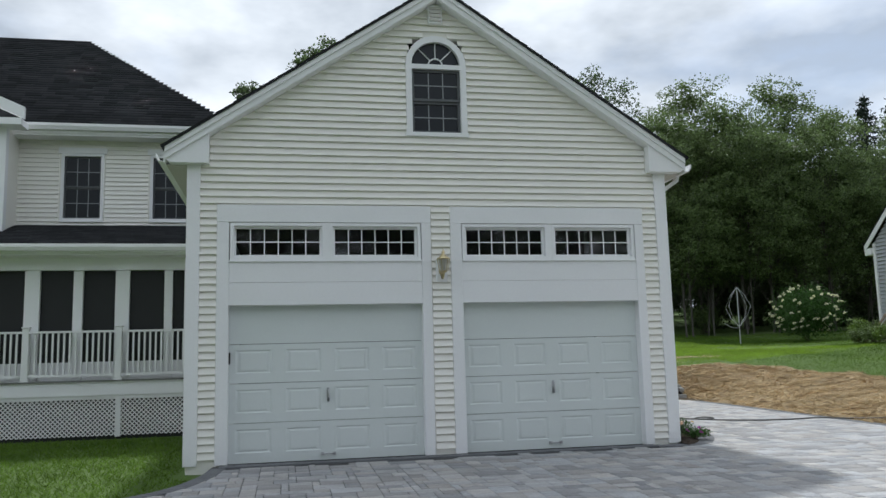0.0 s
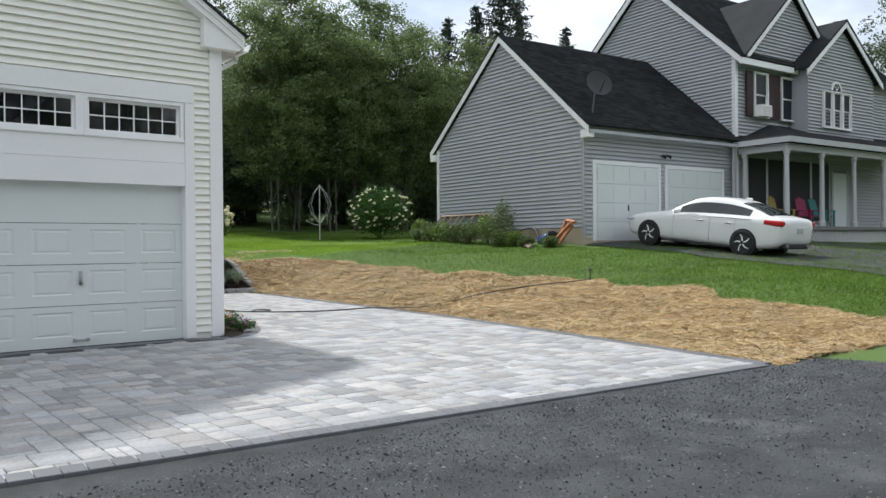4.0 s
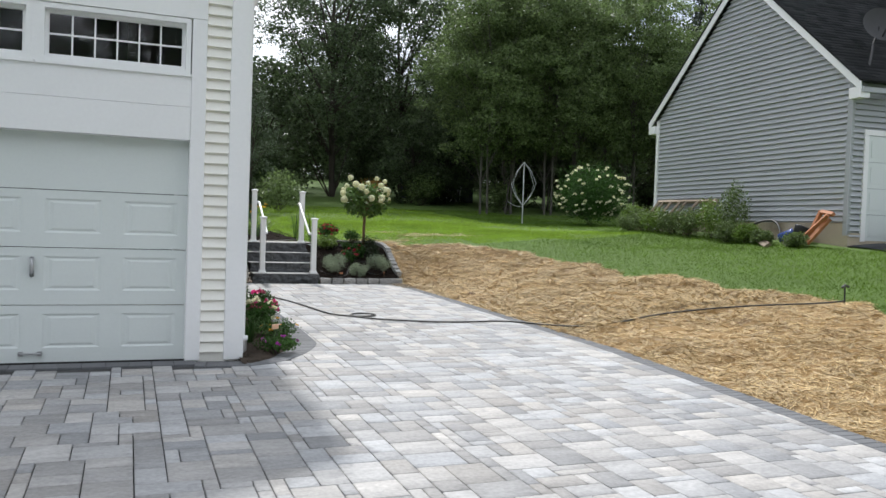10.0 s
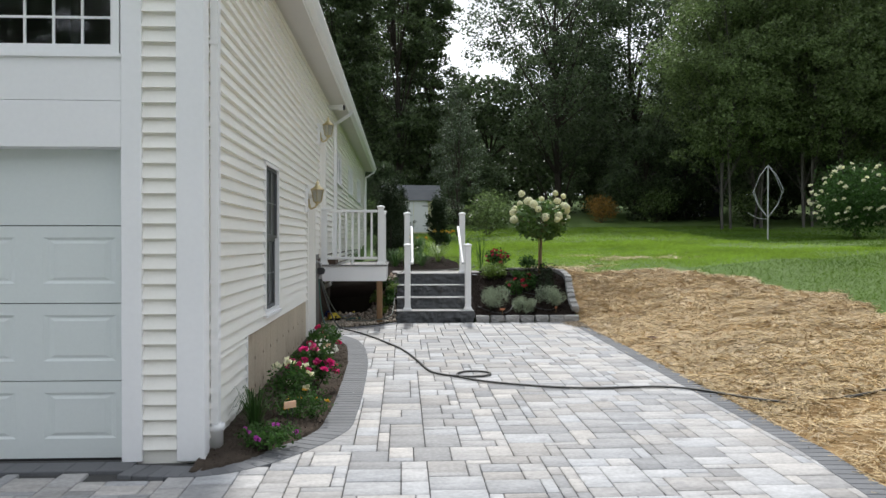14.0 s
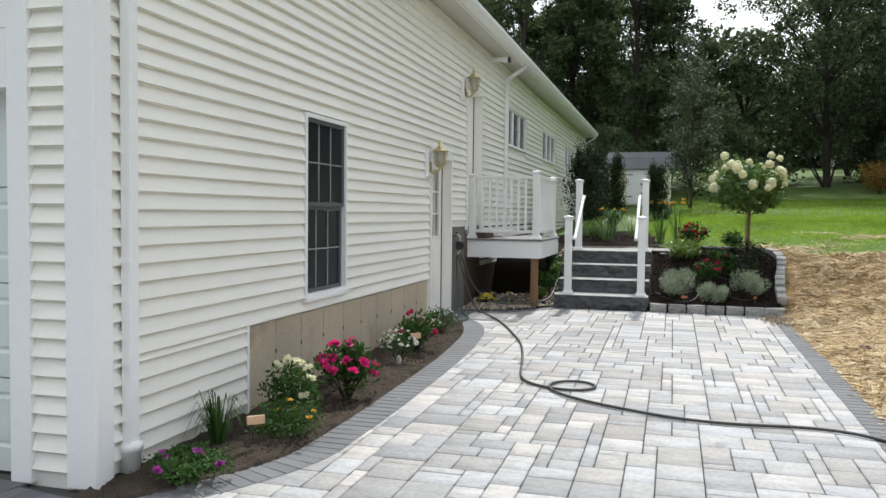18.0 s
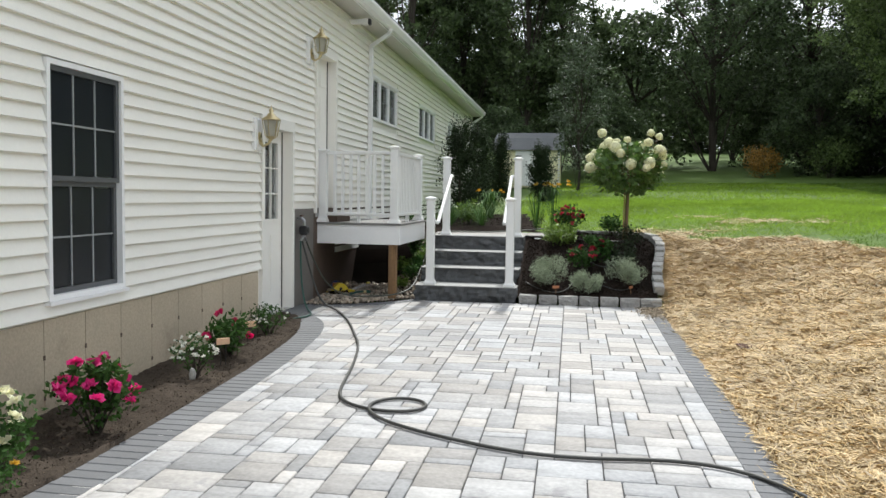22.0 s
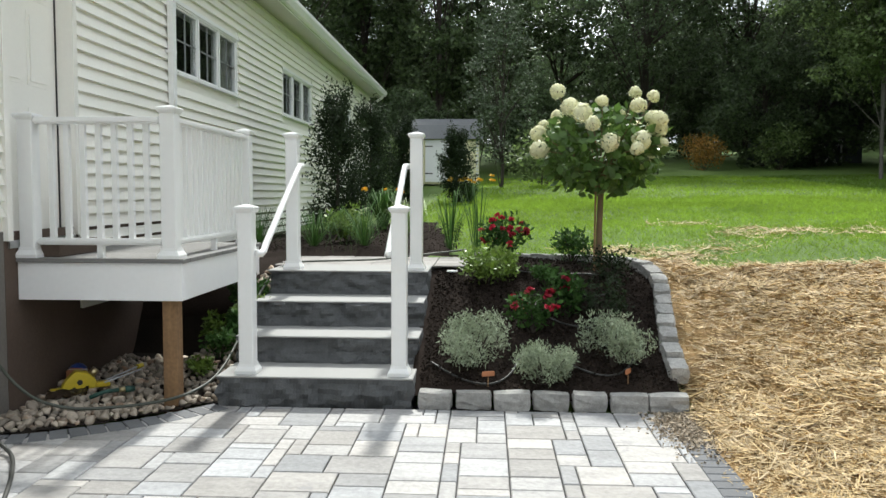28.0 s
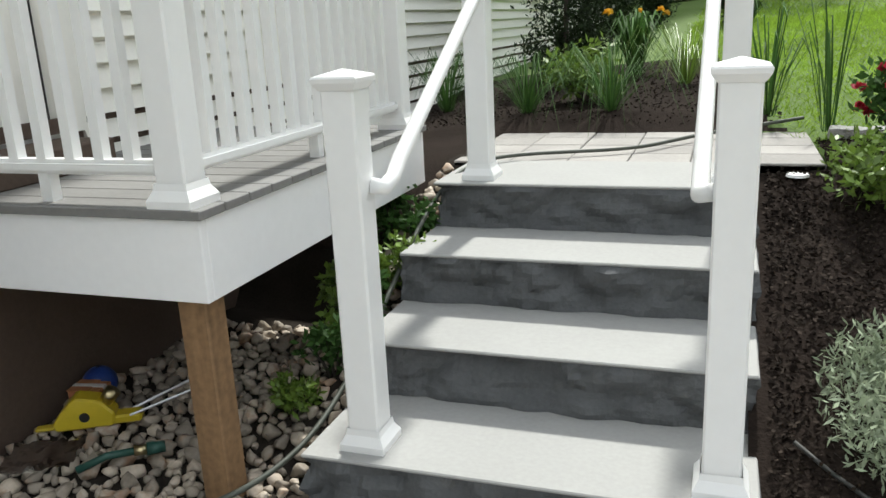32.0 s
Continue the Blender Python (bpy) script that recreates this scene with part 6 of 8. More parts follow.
# white sedan
def sedan():
    car = thing("car", "white four-door sedan with black alloy wheels and tinted glass", "car")
    car.matrix_world = pose(15.2, 4.28, 1.39, 0, 0, -88) @ pose(0, 0, 0, 0, 6.5, 0)
    st = [  # along, half width, sill, belt, roof half width, roof height
        (0.00, 0.50, 0.46, 0.60, 0.40, 0.62), (0.06, 0.70, 0.30, 0.68, 0.60, 0.70), (0.22, 0.82, 0.22, 0.74, 0.70, 0.80), (0.55, 0.89, 0.19, 0.80, 0.74, 0.89), (1.0, 0.915, 0.18, 0.86, 0.74, 0.96), (1.40, 0.92, 0.18, 0.90, 0.72, 1.01),
        (1.50, 0.92, 0.18, 0.91, 0.72, 1.05), (1.85, 0.92, 0.18, 0.92, 0.67, 1.24), (2.20, 0.92, 0.18, 0.93, 0.635, 1.40), (2.45, 0.92, 0.18, 0.935, 0.62, 1.455), (2.85, 0.92, 0.18, 0.945, 0.615, 1.475), (3.25, 0.92, 0.18, 0.955, 0.61, 1.45), (3.6, 0.92, 0.18, 0.965, 0.61, 1.385),
        (3.95, 0.92, 0.18, 0.98, 0.63, 1.27), (4.25, 0.915, 0.19, 0.99, 0.66, 1.15), (4.45, 0.905, 0.21, 1.00, 0.70, 1.085), (4.70, 0.88, 0.27, 0.99, 0.73, 1.06), (4.84, 0.84, 0.36, 0.93, 0.73, 1.02), (4.90, 0.74, 0.46, 0.84, 0.64, 0.88)]
    bm = bmesh.new()
    rings = []
    for x, hw, sill, belt, rw, rh in st:
        half = [(hw * 0.84, sill), (hw * 0.965, sill + 0.05), (hw * 0.99, sill + 0.22), (hw, (sill + belt) / 2 + 0.1), (hw * 0.99, belt - 0.06), (hw * 0.95, belt), (hw * 0.93, belt + 0.012), (rw + (hw * 0.93 - rw) * 0.12, belt + 0.012 + (rh - belt) * 0.80), (rw, rh - 0.035), (rw * 0.82, rh - 0.006), (rw * 0.4, rh + 0.008)]
        rings.append([bm.verts.new(p) for p in [(x, -y, z) for y, z in half] + [(x, y, z) for y, z in reversed(half)]])
    n = len(rings[0])
    for i, (a, b) in enumerate(zip(rings, rings[1:])):
        x = (st[i][0] + st[i + 1][0]) / 2
        for k in range(n):
            f = bm.faces.new((a[k], a[(k + 1) % n], b[(k + 1) % n], b[k]))
            if k in (6, n - 8) and 1.85 < x < 4.0 and not 2.80 < x < 2.9:
                f.material_index = 1
            if 8 <= k <= n - 10 and (1.5 < x < 2.25 or 3.45 < x < 4.4):
                f.material_index = 1
    bm.faces.new(rings[0][::-1])
    bm.faces.new(rings[-1])
    body = part("body", bm, [CARPAINT, CARGLASS], car, "", True)
    sub = body.modifiers.new("round", "SUBSURF")
    sub.levels = sub.render_levels = 1
    for x in (0.95, 3.85):
        for s in (-1, 1):
            part("wheel_arch", tube(bmesh.new(), [(x, s * 0.70, 0.33), (x, s * 0.926, 0.33)], [0.368, 0.368], 32), RUBBER, body)
            w = part("wheel", tube(bmesh.new(), [(x, s * 0.74, 0.33), (x, s * 0.93, 0.33)], [0.22, 0.22], 24), BLACK, car, "black alloy wheel")
            t = bmesh.new()
            R = [(0.22, 0.74), (0.31, 0.73), (0.335, 0.76), (0.335, 0.91), (0.315, 0.945), (0.24, 0.94), (0.23, 0.93)]
            prev = None
            for k in range(37):
                a = 2 * math.pi * k / 36
                q = [t.verts.new((x + r * math.cos(a), s * y, 0.33 + r * math.sin(a))) for r, y in R]
                if prev:
                    for i in range(len(R) - 1):
                        t.faces.new((prev[i], prev[i + 1], q[i + 1], q[i]))
                prev = q
            part("tyre", t, RUBBER, w, "", True)
            for k in range(5):
                a = 2 * math.pi * k / 5 + 0.3
                t = bmesh.new()
                tube(t, [(x + 0.05 * math.cos(a), s * 0.94, 0.33 + 0.05 * math.sin(a)), (x + 0.15 * math.cos(a + 0.12), s * 0.945, 0.33 + 0.15 * math.sin(a + 0.12)), (x + 0.225 * math.cos(a + 0.34), s * 0.94, 0.33 + 0.225 * math.sin(a + 0.34))], [0.022, 0.018, 0.010], 5)
                part("spoke", t, WHITE, w, "bright machined spoke")
            part("hub", tube(bmesh.new(), [(x, s * 0.93, 0.33), (x, s * 0.952, 0.33)], [0.055, 0.045], 12), BLACK, w)
    for s in (-1, 1):
        lo, hi = (lambda a, b: (min(s * a, s * b), max(s * a, s * b))), None
        y0, y1 = lo(0.72, 0.905)
        part("tail_light", box(4.34, y0, 0.83, 4.86, y1, 0.97, 0.03), REDLENS, car, "red wrap-round tail light")
        y0, y1 = lo(0.55, 0.84)
        part("head_light", box(0.06, y0, 0.64, 0.42, y1, 0.72, 0.03), HEADLAMP, car, "clear slim headlight")
        y0, y1 = lo(0.91, 1.06)
        part("mirror", box(1.78, y0, 0.95, 1.94, y1, 1.07, 0.03), CARPAINT, car)
        for x in (2.45, 3.30):
            y0, y1 = lo(0.90, 0.948)
            part("door_handle", box(x, y0, 0.80, x + 0.2, y1, 0.83, 0.008), STEEL, car)
        for x in (1.72, 2.85, 3.58):
            y0, y1 = lo(0.90, 0.923)
            part("door_seam", box(x, y0, 0.30, x + 0.004, y1 - 0.0015 if s > 0 else y1, 0.90), STEEL, car)
        y0, y1 = lo(0.84, 0.922)
        part("side_skirt", box(1.38, y0, 0.165, 3.42, y1, 0.205, 0.01), BLACK, car)
        y0, y1 = lo(0.88, 0.912)
        part("chrome_strip", box(1.7, y0, 0.945, 4.0, y1, 0.957, 0.003), STEEL, car)
        part("exhaust", tube(bmesh.new(), [(4.75, s * 0.55, 0.33), (4.90, s * 0.55, 0.33)], 0.05, 12), STEEL, car)
    part("number_plate", box(4.86, -0.16, 0.66, 4.91, 0.16, 0.80, 0.005), HEADLAMP, car)
    part("diffuser", box(4.70, -0.70, 0.26, 4.87, 0.70, 0.42, 0.04), BLACK, car)
    part("antenna_fin", box(3.35, -0.03, 1.43, 3.52, 0.03, 1.50, 0.015), CARPAINT, car)
    return car


car = sedan()


# the main house behind the garage, with its porch
PF, HF = plane_front(5.4), plane_front(7.5)
house = thing("porch_house", "cream clapboard two-storey house with a screened porch", "house")
bm = bmesh.new()
for q in wall_cells(-20.0, -7.12, -0.1, 6.45, [(-10.69, -9.81, 4.59, 6.11), (-8.79, -7.91, 4.59, 6.11)]):
    pbox(bm, HF, q[0], q[1], -0.2, 0.0, q[2], q[3])
bx(bm, -20.0, 8.4, -0.1, -7.12, 16.0, 6.45)
hwall = part("house_wall", bm, SIDING, house)
siding(hwall, HF, 4.35, 6.42, lambda z: (-11.6, -7.15), [(-10.74, -9.76, 4.55, 6.25), (-8.84, -7.6, 4.55, 6.25)], 0.103, SIDING)
bm = bmesh.new()
bx(bm, -20.0, 6.6, 3.9, -11.6, 7.5, 6.60)
hb = part("bay_wall", bm, SIDING, house)
siding(hb, plane_front(6.6), 3.9, 6.5, lambda z: (-16.0, -11.75), [], 0.103, SIDING)
bm = bmesh.new()
bx(bm, -11.75, 6.57, 3.9, -11.57, 6.75, 6.45)
part("corner_board", bm, WHITE, house)
for u0, u1 in ((-10.70, -9.80), (-8.80, -7.90)):
    window("window_upper", HF, u0, u1, 4.58, 6.12, 3, 2, "white upper window with dark grey sashes", casing=0.06, sash_mat=GREYSASH, bar=0.007, bar_mat=GREYBAR, pane_mat=DARKPANE)
    ppart("window_head", HF, u0 - 0.06, u1 + 0.06, 0.0, 0.06, 6.12, 6.25, WHITE, house)
bm = bmesh.new()
bx(bm, -16.0, 7.05, 6.42, -6.9, 7.5, 6.48)
bx(bm, -11.6, 7.02, 6.46, -6.9, 7.05, 6.64)
part("eave", bm, WHITE, house)
bm = bmesh.new()
prism(bm, [(7.02, 6.66), (6.90, 6.66), (6.90, 6.60), (6.94, 6.52), (7.02, 6.52)], "x", -11.6, -6.85)
part("gutter", bm, WHITE, house)
# hipped roof
hs = 0.80
bm = bmesh.new()
a = [bm.verts.new(p) for p in ((-24.0, 6.9, 6.66), (-6.85, 6.9, 6.66), (-6.85, 16.1, 6.66), (-24.0, 16.1, 6.66), (-20.0, 11.5, 6.66 + 4.6 * hs), (-11.2, 11.5, 6.66 + 4.6 * hs))]
for f in ((0, 1, 5, 4), (1, 2, 5), (2, 3, 4, 5), (3, 0, 4), (3, 2, 1, 0)):
    bm.faces.new([a[i] for i in f])
hip = part("hip_roof", bm, SHINGLE, house, "black shingle hipped roof")
V, F, rs = [], [], random.Random(21)
nrm = Vector((0, -hs, 1)).normalized()
for c in range(38):
    s = c * 0.12
    x = -24.0
    xe = -6.85 - s * (4.35 / 4.6)
    while x < xe:
        w = 0.32 + rs.random() * 0.06
        n = len(V)
        x1 = min(x + w - 0.008, xe)
        for (xx, ss, h) in ((x, s, 0.002), (x1, s, 0.002), (x, s, 0.012 + rs.random() * 0.006), (x1, s, 0.014), (x, s + 0.15, 0.002), (x1, s + 0.15, 0.002)):
            V.append((xx, 6.9 + ss + nrm.y * h, 6.66 + ss * hs + nrm.z * h))
        F += [(n, n + 1, n + 3, n + 2), (n + 2, n + 3, n + 5, n + 4)]
        x += w
soup("shingles", V, F, SHINGLE, hip)["kind"] = "stuff"
bm = bmesh.new()
prism(bm, [(-14.2, 7.9), (-11.15, 6.55), (-11.15, 6.80), (-14.2, 8.15)], "y", 6.25, 6.35)
part("bay_rake", bm, WHITE, house)
bm = bmesh.new()
bx(bm, -11.9, 6.25, 6.42, -11.2, 6.75, 6.56)
part("bay_return", bm, WHITE, house)
# porch roof
pr_len = math.hypot(2.4, 0.75)
shingle_roof("roof_porch", lambda u, s, h: (u, 5.12 + s * 2.4 / pr_len - h * 0.3, 3.74 + s * 0.75 / pr_len + h * 0.95), -20.0, -7.12, pr_len, "grey shingle porch roof", rnd=31)
bm = bmesh.new()
bx(bm, -20.0, 5.10, 3.56, -7.12, 5.18, 3.72)
prism(bm, [(5.10, 3.72), (4.99, 3.72), (4.99, 3.66), (5.03, 3.59), (5.10, 3.59)], "x", -20.0, -7.12)
bx(bm, -20.0, 5.18, 3.52, -7.12, 7.5, 3.57)
part("porch_eave", bm, WHITE, house)
bm = bmesh.new()
bx(bm, -20.0, 5.60, 3.27, -7.12, 5.85, 3.519)
part("porch_beam", bm, WHITE, house)
bm = bmesh.new()
bx(bm, -20.0, 5.4, 0.80, -7.12, 7.5, 1.06)
part("porch_deck", bm, WHITE, house)
bm = bmesh.new()
bx(bm, -20.0, 5.36, 1.061, -7.12, 7.49, 1.09)
part("porch_floor", bm, DECKGREY, house)
cols = [(-7.80, -7.66), (-8.19, -8.03), (-9.13, -8.86), (-9.92, -9.74), (-10.82, -10.54), (-11.62, -11.44), (-12.52, -12.24), (-13.32, -13.14), (-14.2, -13.94)]
for k, (x0, x1) in enumerate(cols):
    part("porch_column", box(x0, 5.64, 1.09, x1, 5.80, 3.269, 0.005), WHITE, house)
    if k:
        part("screen_panel", box(x1 + 0.002, 5.72, 1.45, cols[k - 1][0] - 0.002, 5.728, 3.268), SCREEN_AND_SHADE, house, "dark insect screen")
        part("kick_panel", box(x1 + 0.002, 5.70, 1.09, cols[k - 1][0] - 0.002, 5.74, 1.449), WHITE, house)
# Sheet over the cream wall; its near-black is the porch's shade.
structure("wall_porch_back", box(-20.0, 7.40, 1.09, -7.12, 7.499, 3.51), SCREEN_AND_SHADE, "near-black sheet for the shade inside the porch", "wall")
prail = thing("porch_railing", "white porch railing with square balusters", "railing")
for x in (-7.30, -9.00, -10.70, -12.40, -14.10):
    part("post", box(x - 0.06, 5.40, 1.09, x + 0.06, 5.52, 2.12, 0.006), RAILW, prail)
    part("post_skirt", box(x - 0.08, 5.38, 1.09, x + 0.08, 5.54, 1.14), RAILW, prail)
    part("cap", box(x - 0.075, 5.385, 2.12, x + 0.075, 5.535, 2.15, 0.008), RAILW, prail)
    part("top_rail", box(x - 1.64, 5.42, 2.02, x - 0.06, 5.50, 2.06), RAILW, prail)
    part("bottom_rail", box(x - 1.64, 5.44, 1.17, x - 0.06, 5.48, 1.22), RAILW, prail)
    for k in range(1, 15):
        u = x - 0.06 - 1.58 * k / 15
        part("baluster", box(u - 0.017, 5.443, 1.22, u + 0.017, 5.477, 2.02), RAILW, prail)
lat = thing("porch_lattice", "white diagonal lattice skirt under the porch", "lattice")
# Dark sheet that stands for the shade under the porch floor.
part("backing", box(-14.0, 5.50, -0.1, -7.12, 5.52, 0.79), SCREEN_AND_SHADE, lat, "near-black sheet for the darkness behind the lattice")
for sg, name in ((1, "slats_up"), (-1, "slats_down")):
    bm = bmesh.new()
    u = -14.8
    while u < -7.12:
        u0, z0, u1, z1 = u, 0.02, u + 0.77, 0.79
        if sg < 0:
            z0, z1 = z1, z0
        u1c = min(u1, -7.13)
        z1 = z0 + (z1 - z0) * (u1c - u0) / (u1 - u0)
        d = 0.015
        y = 5.475 if sg > 0 else 5.463
        q = [bm.verts.new((a, y, b)) for a, b in ((u0 - d, z0), (u0 + d, z0), (u1c + d * (u1c == u1), z1), (u1c - d, z1))]
        bm.faces.new(q)
        u += 0.085
    ext = bmesh.ops.extrude_face_region(bm, geom=list(bm.faces))
    for v in ext["geom"]:
        if isinstance(v, bmesh.types.BMVert):
            v.co.y -= 0.011
    part(name, bm, RAILW, lat)
for x in (-8.98, -11.5):
    part("batten", box(x - 0.05, 5.43, 0.0, x + 0.05, 5.45, 0.79), RAILW, lat)
part("top_board", box(-14.0, 5.425, 0.72, -7.12, 5.449, 0.80), RAILW, lat)

# vent pipe on the garage roof
pipe = thing("roof_flue", "galvanised metal flue pipe with a round cap", "flue", (-1.50, 8.95, 5.50))
part("pipe", tube(bmesh.new(), [(0, 0, -0.05), (0, 0, 0.92)], 0.10, 16), STEEL, pipe, "", True)
part("storm_collar", tube(bmesh.new(), [(0, 0, 0.1), (0, 0, 0.2)], [0.16, 0.09], 16), STEEL, pipe, "", True)
part("cap", tube(bmesh.new(), [(0, 0, 0.88), (0, 0, 0.93), (0, 0, 0.935), (0, 0, 0.99), (0, 0, 1.0), (0, 0, 1.05), (0, 0, 1.06)], [0.125, 0.125, 0.11, 0.11, 0.15, 0.14, 0.03], 16), STEEL, pipe, "", True)

# garden shed
sy, sx0, sx1, sz = 27.0, 0.62, 2.85, 1.85
shed = thing("garden_shed", "small cream garden shed with a grey gambrel roof", "shed")
bm = bmesh.new()
bx(bm, sx0, sy, sz, sx1, sy + 3.0, sz + 1.36)
SHEDSIDE = mat("shed_cream_siding", (0.80, 0.76, 0.50), 0.5, 0.04, 2, 40, 0.03)
sw = part("wall", bm, SHEDSIDE, shed)
siding(sw, plane_front(sy), sz + 0.05, sz + 1.36, lambda z: (sx0, sx1), [(1.25, 2.45, 0, 99)], 0.1, SHEDSIDE)
bm = bmesh.new()
prism(bm, [(sy - 0.15, sz + 1.33), (sy + 0.35, sz + 1.78), (sy + 1.5, sz + 2.06), (sy + 2.65, sz + 1.78), (sy + 3.15, sz + 1.33)], "x", sx0 - 0.12, sx1 + 0.12)
part("roof", bm, mat("shed_shingle", (0.13, 0.135, 0.14), 0.9, 0.2, 2, 60, 0.3), shed, "grey shingle gambrel roof")
for u0, u1 in ((1.27, 1.845), (1.855, 2.43)):
    d = part("door", box(u0, sy - 0.05, sz + 0.06, u1, sy - 0.005, sz + 1.31, 0.005), WHITE, shed, "white double door")
    for z in (0.3, 1.1):
        part("hinge", box(u0 + (0.0 if u0 < 1.5 else 0.35), sy - 0.06, sz + z, u0 + (0.22 if u0 < 1.5 else 0.57), sy - 0.051, sz + z + 0.03), BLACK, d, "black strap hinge")
for x in (sx0, sx1 - 0.07):
    part("corner_board", box(x, sy - 0.02, sz, x + 0.07, sy, sz + 1.34), WHITE, shed)

# wind spinner on the lawn
sp = thing("wind_spinner", "tall white metal diamond-shaped garden trellis spinner", "garden ornament", (13.19, 19.95, 1.5))
part("pole", tube(bmesh.new(), [(0, 0, -0.1), (0, 0, 2.5)], 0.022, 8), DIMWHITE, sp)
for k in range(4):
    a = 2 * math.pi * k / 4 + 0.4
    d = Vector((math.cos(a), math.sin(a), 0))
    part("vane", tube(bmesh.new(), [(0, 0, 2.5), d * 0.35 + Vector((0, 0, 2.15)), d * 0.62 + Vector((0, 0, 1.65)), d * 0.4 + Vector((0, 0, 1.2)), (0, 0, 0.8)], 0.010, 6), DIMWHITE, sp)
part("arm", tube(bmesh.new(), [(-0.62, 0.1, 0.95), (-0.3, 0.05, 0.78), (0.0, 0, 0.75)], 0.011, 6), DIMWHITE, sp)

# blue-grey barn door and fence far off
barn = thing("small_barn", "distant dark shed with a white cross-braced door", "shed")
part("wall", box(14.6, 37.0, 2.3, 18.4, 39.5, 4.6), mat("dark_blue_wall", (0.035, 0.045, 0.055), 0.8), barn)
part("roof", prism(bmesh.new(), [(36.8, 4.5), (38.25, 5.6), (39.7, 4.5)], "x", 14.4, 18.6), SHINGLE, barn)
for k in range(2):
    x = 15.7 + 0.95 * k
    b = bmesh.new()
    for p, q in (((x, 2.6), (x + 0.9, 2.6)), ((x, 3.8), (x + 0.9, 3.8)), ((x, 2.6), (x, 3.8)), ((x + 0.9, 2.6), (x + 0.9, 3.8)), ((x, 2.6), (x + 0.9, 3.8)), ((x, 3.8), (x + 0.9, 2.6))):
        tube(b, [(p[0], 36.95, p[1]), (q[0], 36.95, q[1])], 0.05, 4)
    part("door_brace", b, WHITE, barn, "white X-braced door")

# wooden frame, weeds, cart and tubs by the neighbour wall
rack = thing("wooden_frame", "weathered grey slatted wooden frame leaning on the neighbour wall", "wooden frame")
for z, o in ((2.33, 0.10), (1.88, 0.46)):
    part("rail", tube(bmesh.new(), [NS(4.4, o, z), NS(7.25, o, z + 0.02)], 0.05, 4), GREYWOOD, rack)
for k, u in enumerate((4.42, 4.62, 5.25, 5.8, 6.1, 6.55, 6.95, 7.2)):
    part("slat", tube(bmesh.new(), [NS(u, 0.09, 2.36), NS(u + 0.12, 0.92, 1.34)], 0.05 if k < 2 else 0.042, 4), GREYWOOD, rack)
barrow = thing("orange_cart", "rusty orange frame of an upturned handcart", "handcart")
for p, q in (((0.80, 0.62, 1.30), (0.05, 0.5, 1.92)), ((0.62, 0.5, 1.38), (0.42, 0.34, 2.02)), ((0.42, 0.34, 2.0), (-0.02, 0.42, 1.94)), ((0.35, 0.75, 1.3), (0.1, 0.4, 1.85))):
    part("bar", tube(bmesh.new(), [NS(*p), NS(*q)], 0.055, 4), TERRACOTTA, barrow)
for u, o, r, m, tip, label in ((1.62, 0.40, 0.16, BLUEP, 1.2, "faded blue plastic bucket lying by the wall"), (1.10, 0.36, 0.18, SCREEN_AND_SHADE, 0.35, "dark plastic bucket standing askew by the wall")):
    p = NS(u, o, 0)
    tub = thing("bucket", label, "bucket", (p[0], p[1], float(hz(p[0], p[1])) + 0.05))
    tub.rotation_euler = (tip, 0.2, 0.6)
    part("body", tube(bmesh.new(), [(0, 0, 0.0), (0, 0, 0.30), (0, 0, 0.34), (0, 0, 0.33), (0, 0, 0.05)], [r * 0.8, r, r * 1.06, r * 0.96, r * 0.74], 16), m, tub, "", True)
plk = thing("scrap_planks", "loose grey boards lying among the weeds", "planks")
for p, q in (((2.15, 0.75, 0.16), (1.05, 1.15, 0.05)), ((1.75, 0.95, 0.10), (0.95, 1.3, 0.03))):
    ends = [NS(*p), NS(*q)]
    part("plank", tube(bmesh.new(), [(e[0], e[1], float(hz(e[0], e[1])) + w) for e, w in zip(ends, (p[2], q[2]))], 0.055, 4), GREYWOOD, plk)
hose("bent_pipe", "dark bent plastic pipe against the foundation", [NS(3.1, 0.5, 1.45), NS(2.8, 0.2, 1.75), NS(2.3, 0.12, 1.86), NS(1.95, 0.15, 1.78), NS(1.7, 0.3, 1.45)], 0.028, HOSE)

# drain grate in the straw
dg = thing("drain_grate", "small rusty iron drain grate set in the straw", "drain", (4.96, 5.35, float(hz(4.96, 5.35)) + 0.035))
part("rim", box(-0.16, -0.12, -0.04, 0.16, 0.12, 0.0), RUST, dg)
for k in range(6):
    part("bar", box(-0.14, -0.10 + 0.036 * k, 0.0, 0.14, -0.085 + 0.036 * k, 0.008), RUST, dg)
# hose reel spout at the end of the hose
spg = thing("hose_sprinkler", "small lawn sprinkler on a spike at the hose end", "sprinkler", (8.32, 0.25, float(hz(8.32, 0.25))))
part("spike", tube(bmesh.new(), [(0, 0, -0.05), (0, 0, 0.26)], 0.012, 6), BLACK, spg)
part("head", tube(bmesh.new(), [(-0.05, 0, 0.26), (0.0, 0, 0.29), (0.07, 0, 0.27)], 0.018, 6), BLACK, spg)


# vegetation
def leaf_quads(C, size, rng, flat=0.0, aspect=0.5, droop=None):
    """Diamond leaves at the points C, turned at random; flat presses them level."""
    n = len(C)
    d = rng.normal(size=(n, 3))
    d[:, 2] *= 1 - flat
    if droop is not None:
        d += droop
    d /= np.linalg.norm(d, axis=1, keepdims=True) + 1e-9
    s = np.cross(d, rng.normal(size=(n, 3)))
    s /= np.linalg.norm(s, axis=1, keepdims=True) + 1e-9
    L = (size * rng.uniform(0.6, 1.3, n))[:, None]
